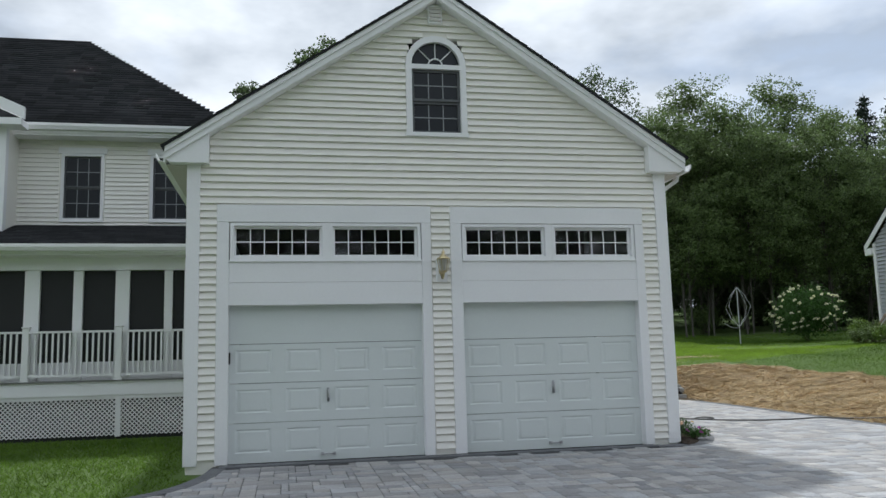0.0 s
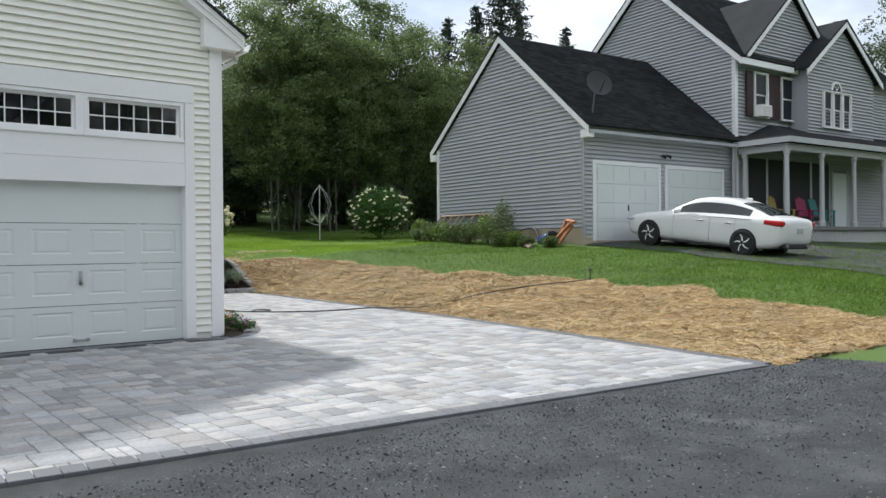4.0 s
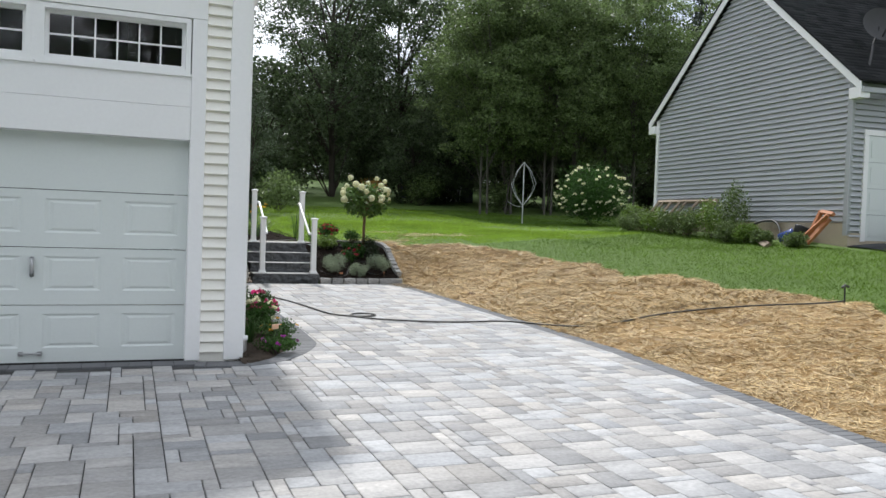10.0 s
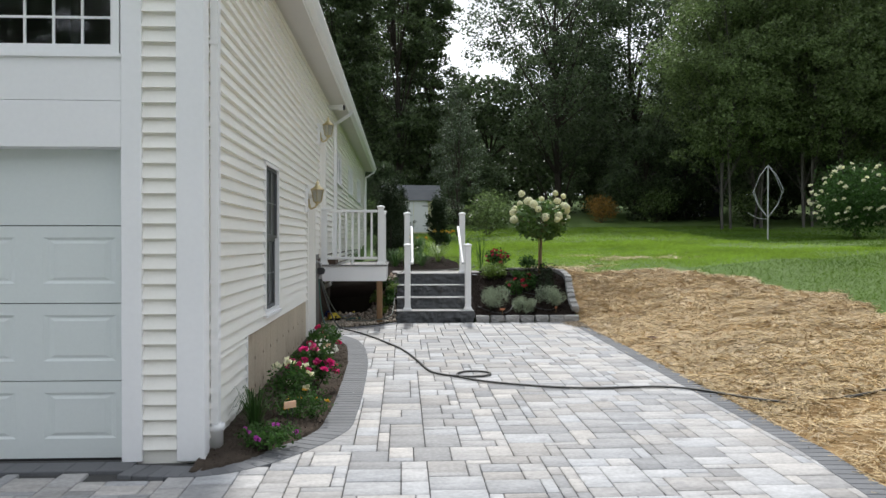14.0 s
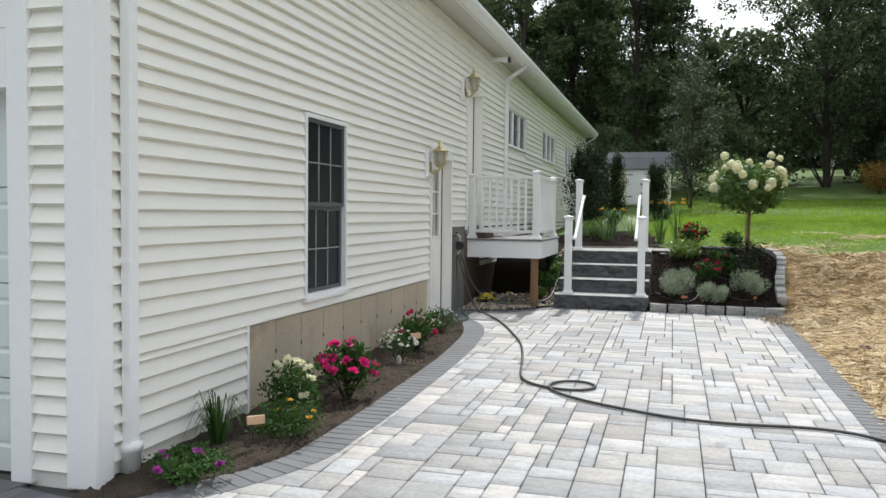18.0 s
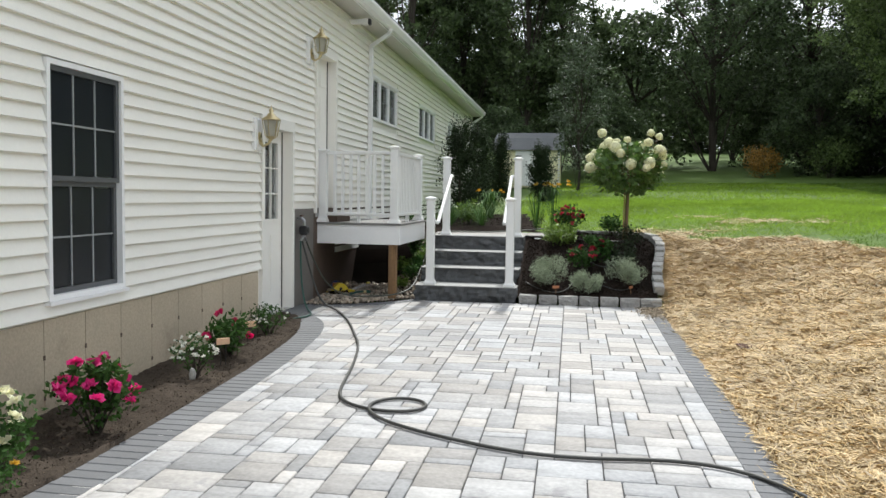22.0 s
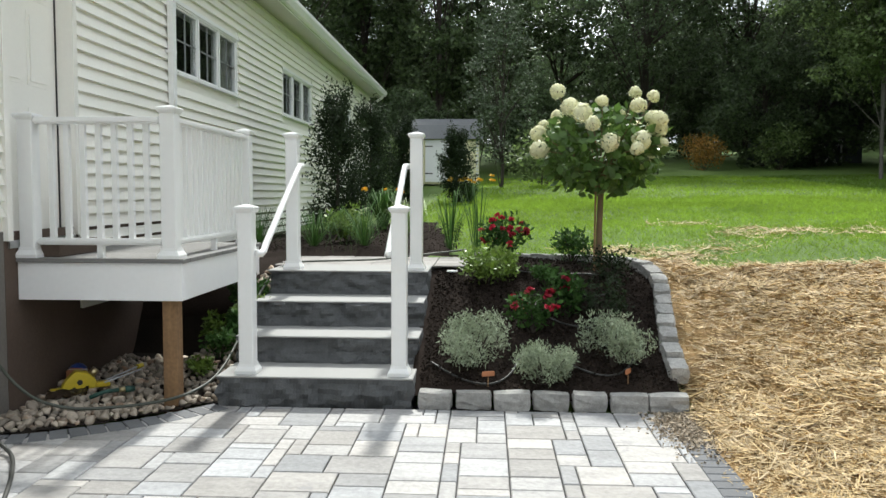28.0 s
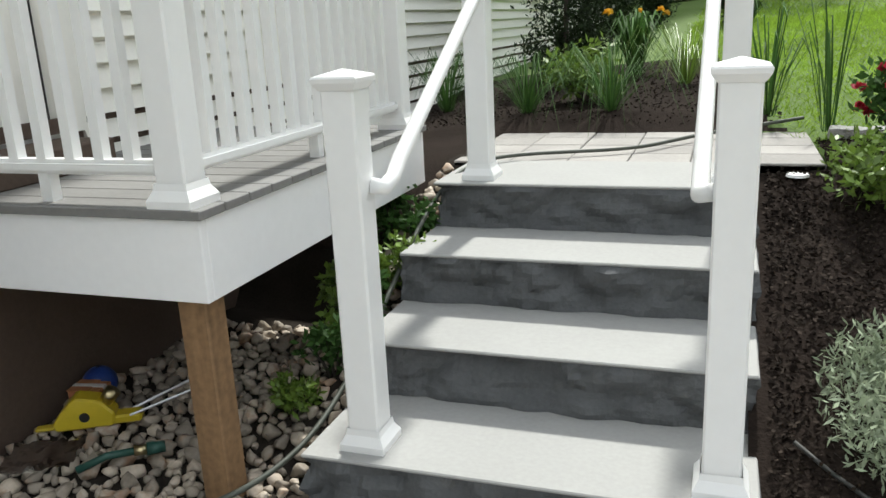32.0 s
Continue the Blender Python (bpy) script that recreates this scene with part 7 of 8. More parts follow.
    V = np.stack([C, C + d * L * 0.5 + s * L * aspect * 0.5, C + d * L, C + d * L * 0.5 - s * L * aspect * 0.5], 1).reshape(-1, 3)
    F = np.arange(4 * n).reshape(-1, 4)
    return V, F


def flower(n, size, rng):
    """Petals that spread from one point."""
    d = rng.normal(size=(n, 3))
    d[:, 2] = np.abs(d[:, 2]) * 0.8
    d /= np.linalg.norm(d, axis=1, keepdims=True)
    s = np.cross(d, rng.normal(size=(n, 3)))
    s /= np.linalg.norm(s, axis=1, keepdims=True)
    L = (size * rng.uniform(0.7, 1.2, n))[:, None]
    V = np.concatenate([np.zeros((1, 3)), np.stack([d * L * 0.6 + s * L * 0.45, d * L, d * L * 0.6 - s * L * 0.45], 1).reshape(-1, 3)])
    a = 1 + 3 * np.arange(n)
    return V, np.stack([0 * a, a, a + 1, a + 2], 1)


def ball(n, rng, inner=0.0):
    d = rng.normal(size=(n, 3))
    d /= np.linalg.norm(d, axis=1, keepdims=True)
    return d * (rng.uniform(inner ** 3, 1, n) ** (1 / 3))[:, None]


def tree_mesh(seed, height, radius, base, nclump, per, leaf, leaf_mat, bark, trunk_r, cone=0.0, stems=1):
    """Meshes of trunk and crown; base: where the crown begins. Boughs reach out, and sprays of leaves sit along them."""
    rng = np.random.default_rng(seed)
    ch = height - base
    C = ball(nclump, rng, 0.45)
    t = (C[:, 2] + 1) / 2
    lobe = 0.86 + 0.24 * np.sin(3 * np.arctan2(C[:, 1], C[:, 0]) + seed) * np.sin(5 * t + seed) + rng.uniform(-0.12, 0.16, nclump)
    wide = (1 - cone * t) * lobe
    C = np.stack([C[:, 0] * radius * wide, C[:, 1] * radius * wide, base + ch * (t * (0.9 + 0.1 * lobe))], 1)
    sub = 7
    S = np.repeat(C, sub, 0)
    S = S + ball(len(S), rng, 0.5) * radius * 0.24 * (1, 1, 0.7) + (0, 0, -0.05 * radius) * np.linalg.norm(S[:, :2], axis=1, keepdims=True) / radius
    n = per // sub
    cr = radius * rng.uniform(0.07, 0.17, len(S))
    P = np.repeat(S, n, 0) + ball(len(S) * n, rng, 0.3) * np.repeat(cr, n)[:, None] * (1, 1, 0.6)
    V, F = leaf_quads(P, leaf * 0.92, rng, 0.3, 0.66)
    crown = soup("crown", V, F, leaf_mat)
    bm = bmesh.new()
    for s in range(stems):
        off = Vector((rng.normal() * 0.25, rng.normal() * 0.25, 0)) if stems > 1 else Vector((0, 0, 0))
        lean = Vector((rng.normal() * 0.06, rng.normal() * 0.06, 1)) * (1 if stems == 1 else 1)
        pts = [off + Vector((lean.x * z, lean.y * z, z)) + Vector((rng.normal(), rng.normal(), 0)) * 0.02 * height * k / 6 for k, z in enumerate(np.linspace(-0.3, height * 0.86, 7))]
        tube(bm, pts, [trunk_r * (1 - 0.14 * k) for k in range(7)], 8)
        for c in C[rng.permutation(nclump)[: max(10, nclump // (3 * stems))]]:
            z0 = max(base * 0.8, c[2] * rng.uniform(0.45, 0.8))
            k = min(int((z0 + 0.3) / (height * 0.86 + 0.3) * 6), 5)
            a, b = pts[k], Vector(c)
            m = a.lerp(b, 0.5) + Vector((0, 0, 0.06 * height * rng.uniform(-0.2, 0.6)))
            tube(bm, [a, m, b], [trunk_r * 0.35, trunk_r * 0.2, trunk_r * 0.06], 5, False)
    trunk = link("trunk", bm, bark)
    return trunk, crown


def plant_tree(parts, name, label, x, y, s=1.0, rz=0.0, group="", z=None):
    root = thing(name, label, "tree", (x, y, float(hz(x, y)) if z is None else z), group, rz)
    root.scale = (s, s, s)
    for p in parts:
        if p.parent is None:
            p.parent = root
        else:
            q = p.copy()
            scene.collection.objects.link(q)
            q.parent = root
    return root


DARK = [tree_mesh(1, 16, 4.6, 1.6, 120, 280, 0.18, LEAF_DARK, BARK, 0.16), tree_mesh(2, 17, 5.0, 2.2, 125, 280, 0.18, LEAF_DARK, BARK, 0.18), tree_mesh(3, 15, 4.4, 0.8, 120, 280, 0.17, LEAF_DARK, BARK, 0.14)]
BIRCH = [tree_mesh(4, 12.5, 3.7, 2.9, 120, 340, 0.135, LEAF_MID, PALEBARK, 0.06, 0.15, 3), tree_mesh(5, 11, 3.3, 2.3, 110, 340, 0.135, LEAF_MID, PALEBARK, 0.05, 0.1, 3)]
LIGHT = [tree_mesh(6, 9, 3.2, 0.6, 100, 100, 0.22, LEAF_LIGHT, BARK, 0.13, 0.1)]
SMALL = [tree_mesh(7, 6.2, 1.35, 0.6, 80, 84, 0.085, mat("leaf_grey_green", (0.075, 0.105, 0.055), 0.6, 0.2, 1, 9, 0.0, rand=0.4, sub=0.2), BARK, 0.05, 0.55)]


def spruce_mesh(seed, height, radius):
    """A conifer of drooping tiers with ragged ends."""
    rng = np.random.default_rng(seed)
    P = []
    D = []
    z = 1.0
    while z < height - 0.3:
        r = radius * (1 - z / height) ** 0.9 + 0.15
        for k in range(int(7 + 6 * r / radius)):
            a = rng.uniform(0, 2 * math.pi)
            L = r * rng.uniform(0.7, 1.1)
            n = int(18 + 40 * L / radius)
            t = rng.uniform(0.1, 1, n)
            p = np.stack([np.cos(a) * t * L, np.sin(a) * t * L, z - 0.28 * t * L + 0.12 * L * t * t], 1)
            P.append(p + rng.normal(size=(n, 3)) * (0.10, 0.10, 0.05) * (1 + 0.8 * L / radius))
        z += 0.42
    P = np.concatenate(P)
    V, F = leaf_quads(P, 0.34, rng, 0.2, 0.35, droop=(0, 0, -0.6))
    crown = soup("crown", V, F, mat("spruce_needles", (0.014, 0.030, 0.014), 0.6, 0.2, 0.4, 4, 0.0, rand=0.4))
    trunk = link("trunk", tube(bmesh.new(), [(0, 0, -0.3), (0, 0, height * 0.5), (0, 0, height)], [0.3, 0.18, 0.02], 8), BARK)
    return trunk, crown


LEAF_WOOD = mat("leaf_wood", (0.088, 0.126, 0.052), 0.4, 0.3, 0.35, 3, 0.0, rand=0.6, sub=0.5)
SPRUCE = [spruce_mesh(8, 20, 6.2)]
rs = random.Random(77)
POPLAR = [tree_mesh(14, 17, 2.9, 1.4, 95, 330, 0.18, LEAF_WOOD, BARK, 0.13, 0.45), tree_mesh(15, 15.5, 2.6, 1.0, 90, 330, 0.18, LEAF_WOOD, BARK, 0.12, 0.35)]
for x, y, s, v in ((-3.9, 34.0, 1.13, 0), (-1.6, 35.5, 1.12, 1), (1.0, 34.2, 1.05, 0), (2.7, 36.5, 0.9, 1), (-7.9, 39.0, 1.27, 1), (-11.3, 40.0, 1.15, 1)):
    plant_tree(POPLAR[v], "poplar_tree", "tall leafy green poplar behind the shed", x, y, s, rs.uniform(0, 360), "poplars behind the shed")
darks = [(-1.5, 41, 0.95), (9.8, 37.5, 1.0), (14.8, 40, 1.16), (18.5, 38, 0.75), (23.0, 39, 0.72), (27.5, 41, 0.72), (32.5, 40, 0.70), (38, 41, 0.70), (44, 43, 0.95), (50, 45, 0.95), (57, 46, 1.0), (65, 48, 1.1), (74, 48, 1.1), (-0.5, 48, 0.9), (13, 50, 1.0), (21, 47, 0.8), (30, 50, 0.8), (40, 52, 1.0), (84, 50, 1.2)] + [(-34 + 6.2 * k + rs.uniform(-1.5, 1.5), 76 + rs.uniform(-3, 4), 0.62 if 3 < -34 + 6.2 * k < 13 else 0.8) for k in range(20)]
for k, (x, y, s) in enumerate(darks):
    plant_tree(DARK[k % 3], "tree", "tall dark green deciduous tree at the wood's edge", x, y, s, rs.uniform(0, 360), "trees of the wood")
for x, y, s, v in ((14.7, 27.5, 0.95, 0), (16.4, 28.5, 1.05, 1), (18.2, 27.5, 1.0, 0), (20.6, 28.0, 1.05, 1), (23.5, 27.5, 0.95, 0), (26.5, 29.0, 1.0, 1), (30.5, 29.0, 1.0, 0), (17.8, 31.0, 1.15, 0), (20.6, 32.5, 1.2, 1), (24.5, 32.0, 1.2, 0)):
    plant_tree(BIRCH[v], "birch_tree", "light green birch clump with pale thin trunks", x, y, s, rs.uniform(0, 360), "birches behind the lawn")
for x, y, s in ((28.0, 24.5, 1.0), (33.0, 26.0, 1.1), (37.5, 26.0, 1.1), (42.5, 28.0, 1.2)):
    plant_tree(LIGHT[0], "tree", "bright green young tree behind the neighbour house", x, y, s, rs.uniform(0, 360), "young trees")
for x, y, s in ((47.5, 45, 1.24), (50.5, 46, 1.15), (45.2, 46, 1.02), (57.5, 46, 1.02), (41.0, 45, 0.92), (60.5, 47, 0.9)):
    plant_tree(SPRUCE[0], "spruce_tree", "tall dark spruce tree above the wood", x, y, s, rs.uniform(0, 360), "spruces")
plant_tree(SMALL[0], "small_tree", "slender grey-green young tree beside the shed", 3.5, 25.0, 1.0, 40)
UNDER = [tree_mesh(12, 6.5, 3.6, 0.05, 80, 180, 0.22, LEAF_DARK, BARK, 0.1)]
for k in range(26):
    ux = -36 + 5.0 * k + rs.uniform(-1.5, 1.5)
    plant_tree(UNDER[0], "understory_tree", "low dense dark green growth of the wood", ux, 57 + rs.uniform(-3, 5) + (22 if 5 < ux < 18 else 0), rs.uniform(1.0, 1.5), rs.uniform(0, 360), "undergrowth of the wood")
for k in range(34):
    plant_tree(UNDER[0], "understory_tree", "low dense dark green growth of the wood", -30 + 3.4 * k + rs.uniform(-1.0, 1.0), 84 + rs.uniform(-3, 5), rs.uniform(1.3, 1.6), rs.uniform(0, 360), "undergrowth of the wood")
for x, y, s in ((-6.0, 33.5, 0.8), (-2.0, 35.5, 0.6), (0.2, 31.5, 0.5), (4.6, 33.0, 0.55), (6.3, 40.0, 1.2), (12.4, 41.0, 0.6), (18.5, 42.0, 0.7), (13.6, 34.5, 0.7), (16.0, 35.5, 0.7), (20.5, 34.5, 0.7), (25.0, 35, 0.8), (29, 34, 0.9), (34, 35, 0.9), (39, 36, 0.9), (45, 38, 1.0), (52, 40, 1.0), (60, 42, 1.0), (69, 44, 1.0)):
    plant_tree(UNDER[0], "understory_tree", "low dense dark green growth of the wood", x, y, s, rs.uniform(0, 360), "undergrowth of the wood")
# Added row, mostly out of view, to darken what the side windows reflect.
for k in range(9):
    plant_tree(DARK[k % 3], "tree", "tall dark green tree added beyond the neighbour house to darken reflections", 50 + rs.uniform(-3, 3), -28 + 7.5 * k, 0.95, rs.uniform(0, 360), "trees beyond the neighbour")
# woods across the road, behind the walker
for k in range(15):
    plant_tree(DARK[k % 3], "tree", "tall dark green deciduous tree across the road", -42 + 6 * k + rs.uniform(-1.5, 1.5), -36 + rs.uniform(-4, 4), 1.0, rs.uniform(0, 360), "trees across the road")


def shrub(name, label, x, y, z, r, h, n, leaf, leaf_mat, seed, flowers=(), stem=BARK, flat=0.2, category="shrub", group="", shape=1.0, aspect=0.5, clumps=0, tight=0.34, low=0.45):
    """A bush of leaves on thin stems; flowers: (material, count, size, petals)."""
    rng = np.random.default_rng(seed)
    root = thing(name, label, category, (x, y, z), group)
    nc = clumps or max(6, n // 40)
    C = ball(nc, rng, 0.4) * (r * 0.72, r * 0.72, h * 0.36) + (0, 0, h * 0.55)
    C[:, :2] *= (1 - (1 - shape) * np.clip(C[:, 2:3] / h, 0, 1))
    per = n // nc
    P = np.repeat(C, per, 0) + ball(nc * per, rng) * (r * tight, r * tight, h * tight * 0.8)
    P[:, 2] = np.abs(P[:, 2])
    V, F = leaf_quads(P, leaf, rng, flat, aspect, droop=(0, 0, 0.25))
    soup("foliage", V, F, leaf_mat, root)
    for c in C[: min(nc, 9)]:
        part("stem", tube(bmesh.new(), [(c[0] * 0.1, c[1] * 0.1, -0.03), (c[0] * 0.5, c[1] * 0.5, c[2] * 0.5), tuple(c)], [0.008, 0.006, 0.003], 4, False), stem, root)
    for fm, cnt, size, petals in flowers:
        top = ball(cnt, rng, 0.85) * (r * 0.9, r * 0.9, h * 0.48) + (0, 0, h * 0.58)
        top[:, 2] = np.where(top[:, 2] < h * low, h * rng.uniform(low, 0.8, cnt), top[:, 2])
        made = []
        for c in top:
            if len(made) < 3:
                V, F = flower(petals + 5, size, rng)
                ob = soup("bloom", V, F, fm, root)
                made.append(ob.data)
            else:
                ob = new("bloom", made[rng.integers(3)])
                ob.parent = root
            ob.location = c
            ob.rotation_euler = (rng.normal() * 0.4, rng.normal() * 0.4, rng.uniform(0, 6))
    return root


def blades(name, label, x, y, z, n, length, spread, material, seed, width=0.012, category="ornamental grass", flowers=None):
    """A tuft of long bent leaves."""
    rng = np.random.default_rng(seed)
    root = thing(name, label, category, (x, y, z))
    V, F = [], []
    for k in range(n):
        a, L = rng.uniform(0, 2 * math.pi), length * rng.uniform(0.6, 1.1)
        out = spread * rng.uniform(0.2, 1.0)
        d = np.array([math.cos(a), math.sin(a), 0])
        s = np.array([-math.sin(a), math.cos(a), 0]) * width
        b = d * rng.uniform(0, 0.05)
        pts = [b, b + d * out * 0.3 + (0, 0, L * 0.5), b + d * out * 0.65 + (0, 0, L * 0.85), b + d * out + (0, 0, L * (1.0 - 0.75 * out / max(L, 0.01)))]
        n0 = len(V)
        for p, w in zip(pts, (0.7, 1.0, 0.7, 0.1)):
            V += [p - s * w, p + s * w]
        F += [(n0 + 2 * i, n0 + 2 * i + 1, n0 + 2 * i + 3, n0 + 2 * i + 2) for i in range(3)]
    soup("foliage", V, F, material, root)
    if flowers:
        fm, cnt, size, hgt = flowers
        C = np.stack([rng.normal(size=cnt) * spread * 0.6, rng.normal(size=cnt) * spread * 0.6, rng.uniform(0.8, 1.1, cnt) * hgt], 1)
        V, F = flower(12, size * 0.8, rng)
        first = soup("bloom", V, F, fm, root)
        for k, c in enumerate(C):
            ob = first if k == 0 else new("bloom", first.data)
            ob.parent = root
            ob.location = c
    return root


B = lambda x, y: float(bedz(x, y))
# flower bed along the wall
Z = lambda y: pz(y) + 0.02
shrub("petunia", "purple petunia clump in the flower bed", 0.42, 0.22, Z(0.2), 0.27, 0.16, 1300, 0.032, LEAF_SHRUB, 21, [(PETAL_PURPLE, 4, 0.035, 7)], category="flower")
blades("grass_tuft", "thin green grass tuft against the siding", 0.22, 0.85, Z(0.8), 90, 0.34, 0.22, LEAF_SHRUB, 22, 0.004)
shrub("yellow_flowers", "low bush with small yellow flowers", 0.56, 1.10, Z(1.1), 0.29, 0.22, 1300, 0.030, LEAF_SHRUB, 23, [(PETAL_YELLOW, 6, 0.026, 6)], category="flower")
shrub("white_flowers", "bush with clusters of white flowers", 0.42, 1.50, Z(1.5), 0.24, 0.40, 700, 0.045, LEAF_SHRUB, 24, [(PETAL_WHITE, 8, 0.045, 9)], category="flower")
shrub("pink_flowers", "dark green bush with bright pink blooms", 0.52, 2.22, Z(2.2), 0.27, 0.42, 900, 0.055, LEAF_SHRUB, 25, [(PETAL_PINK, 22, 0.048, 18)], category="flower")
shrub("daisies", "small white daisies on thin stems", 0.48, 3.58, Z(3.6), 0.20, 0.32, 350, 0.035, LEAF_SHRUB, 26, [(PETAL_DAISY, 38, 0.019, 11)], category="flower")
shrub("red_flowers", "low bush with red flowers", 0.42, 4.32, Z(4.3), 0.24, 0.36, 600, 0.055, LEAF_SHRUB, 27, [(PETAL_CRIMSON, 5, 0.044, 22)], category="flower")
shrub("small_white_flowers", "green clump with tiny white flowers", 0.38, 5.35, Z(5.3), 0.22, 0.28, 600, 0.035, LEAF_SHRUB, 28, [(PETAL_DAISY, 16, 0.017, 9)], category="flower")
for k, (x, y) in enumerate(((0.50, 0.82), (0.39, 4.88), (0.49, 4.07))):
    tag = thing("plant_label", "small peach plant label on a two-legged wire stake", "plant label", (x, y, Z(y)), "plant labels", 40)
    for u in (-0.022, 0.022):
        part("stake", tube(bmesh.new(), [(u, 0, -0.05), (u, 0, 0.17)], 0.003, 5), BLACK, tag)
    part("plate", box(-0.055, -0.006, 0.15, 0.055, 0.006, 0.205, 0.003), LABELP, tag)

marker = thing("stone_marker", "small pale grey upright stone in the flower bed", "stone", (0.52, 3.46, Z(3.46) - 0.01))
part("stone", tube(bmesh.new(), [(0, 0, 0), (0, 0, 0.02), (0.004, 0, 0.06), (0, 0, 0.09), (0, 0, 0.105)], [0.014, 0.022, 0.026, 0.019, 0.006], 10), KERB, marker, "", True)

# garden bed beside the steps
for k, (x, y) in enumerate(((3.12, 8.28), (4.06, 8.31), (3.40, 9.12))):
    tag = thing("plant_label", "small brown plant label on a stake", "plant label", (x, y, float(bedz(x, y))), "plant labels", 20 + 40 * k)
    part("stake", tube(bmesh.new(), [(0, 0, -0.05), (0, 0, 0.09)], 0.004, 5), WOOD, tag)
    part("plate", box(-0.045, -0.005, 0.07, 0.045, 0.005, 0.105, 0.003), TERRACOTTA, tag)
for k, (x, y, r) in enumerate(((3.03, 8.50, 0.32), (3.50, 8.36, 0.24), (3.98, 8.52, 0.30))):
    shrub("artemisia", "round silvery grey-green artemisia mound", x, y, B(x, y), r, r * 1.15, 3600, 0.034, LEAF_SILVER, 31 + k, group="silver mounds", aspect=0.26, flat=-0.3, clumps=17, tight=0.36)
shrub("red_flowers", "bush with dark red flowers at the lawn edge", 3.26, 10.25, B(3.26, 10.25), 0.26, 0.42, 800, 0.055, LEAF_SHRUB, 35, [(PETAL_RED, 22, 0.038, 16)], category="flower")
shrub("red_flowers", "low bush with dark red flowers in the mulch", 3.46, 8.95, B(3.46, 8.95), 0.22, 0.34, 500, 0.055, LEAF_SHRUB, 36, [(PETAL_RED, 11, 0.038, 16)], category="flower")
shrub("red_flowers", "low bush with dark red flowers in the mulch", 3.72, 9.2, B(3.72, 9.2), 0.20, 0.34, 450, 0.06, LEAF_SHRUB, 37, [(PETAL_RED, 9, 0.038, 16)], category="flower")
shrub("lime_shrub", "bright green leafy low shrub", 3.13, 9.74, B(3.13, 9.74), 0.30, 0.30, 1500, 0.045, LEAF_LIME, 38)
shrub("green_shrub", "small bright green shrub in the mulch", 3.61, 9.76, B(3.61, 9.76), 0.19, 0.18, 450, 0.045, LEAF_SHRUB, 39)
shrub("dark_shrub", "small dark green shrub in the mulch", 4.03, 9.12, B(4.03, 9.12), 0.22, 0.34, 800, 0.035, LEAF_HOLLY, 40)
shrub("dark_shrub", "small dark green shrub in the mulch", 4.14, 9.80, B(4.14, 9.8), 0.24, 0.34, 800, 0.035, LEAF_HOLLY, 41)
shrub("green_shrub", "small upright green shrub by the lawn", 3.9, 10.45, B(3.9, 10.2), 0.22, 0.32, 600, 0.05, LEAF_SHRUB, 42)
blades("iris", "clump of tall sword-shaped iris leaves", 3.02, 10.95, float(hz(3.0, 10.95)) + 0.03, 18, 0.95, 0.30, LEAF_SHRUB, 43, 0.0055)
blades("iris", "clump of tall sword-shaped iris leaves", 2.72, 11.35, float(hz(2.7, 11.3)) + 0.03, 30, 0.70, 0.4, LEAF_SHRUB, 44, 0.005)
blades("daylily", "arching green daylily leaves in the bed", 1.25, 11.5, float(hz(1.25, 11.5)) + 0.04, 110, 0.44, 0.59, LEAF_SHRUB, 45, 0.003)
blades("daylily", "arching green daylily leaves in the bed", 1.80, 11.45, float(hz(1.8, 11.45)) + 0.04, 110, 0.48, 0.66, LEAF_SHRUB, 46, 0.003)
blades("daylily", "arching daylily leaves by the wall", 0.45, 12.2, float(hz(0.5, 12.2)) + 0.04, 110, 0.52, 0.59, LEAF_SHRUB, 47, 0.003)
blades("daylily", "arching green daylily leaves in the bed", 2.2, 12.6, float(hz(2.2, 12.6)) + 0.04, 110, 0.48, 0.59, LEAF_LIME, 48, 0.003)
blades("black_eyed_susans", "orange-yellow coneflowers among leaves", 1.75, 13.4, float(hz(1.75, 13.4)) + 0.03, 90, 0.6, 0.35, LEAF_SHRUB, 49, 0.012, "flower", (PETAL_YELLOW, 6, 0.05, 0.55))
blades("black_eyed_susans", "orange-yellow coneflowers near the shed", 2.75, 19.3, float(hz(2.75, 19.3)), 80, 0.5, 0.4, LEAF_SHRUB, 50, 0.014, "flower", (PETAL_YELLOW, 16, 0.07, 0.5))
shrub("lime_shrub", "leafy green plant beside the landing", 1.55, 11.95, float(hz(1.55, 12)) + 0.03, 0.32, 0.42, 1100, 0.06, LEAF_LIME, 51)
shrub("weeds", "green weeds on the slope below the deck", 1.22, 9.2, 0.44, 0.16, 0.30, 500, 0.045, LEAF_LIME, 52, category="plant")
shrub("weeds", "green weeds on the slope below the deck", 1.12, 8.75, 0.30, 0.15, 0.22, 350, 0.045, LEAF_SHRUB, 53, category="plant")
for k, (x, y, r) in enumerate(((1.0, 8.95, 0.14), (1.16, 9.05, 0.10), (0.9, 9.3, 0.16), (1.2, 9.45, 0.12), (1.05, 8.55, 0.10), (1.2, 8.95, 0.08))):
    shrub("weeds", "green weeds sprouting between the stones", x, y, float(river_z(x, y)) + 0.02, r, r * 1.7, 260, 0.045, LEAF_SHRUB if k % 2 else LEAF_LIME, 150 + k, category="plant")
shrub("weeds", "green weeds on the slope below the deck", 1.05, 9.6, 0.55, 0.2, 0.34, 500, 0.05, LEAF_SHRUB, 54, category="plant")


def column_bush(label, x, y, h, r, seed, leaf_mat=None, n=13000, leaf=0.05):
    rng = np.random.default_rng(seed)
    z = float(hz(x, y))
    root = thing("columnar_evergreen", label, "shrub", (x, y, z))
    m = 110
    per = n // m
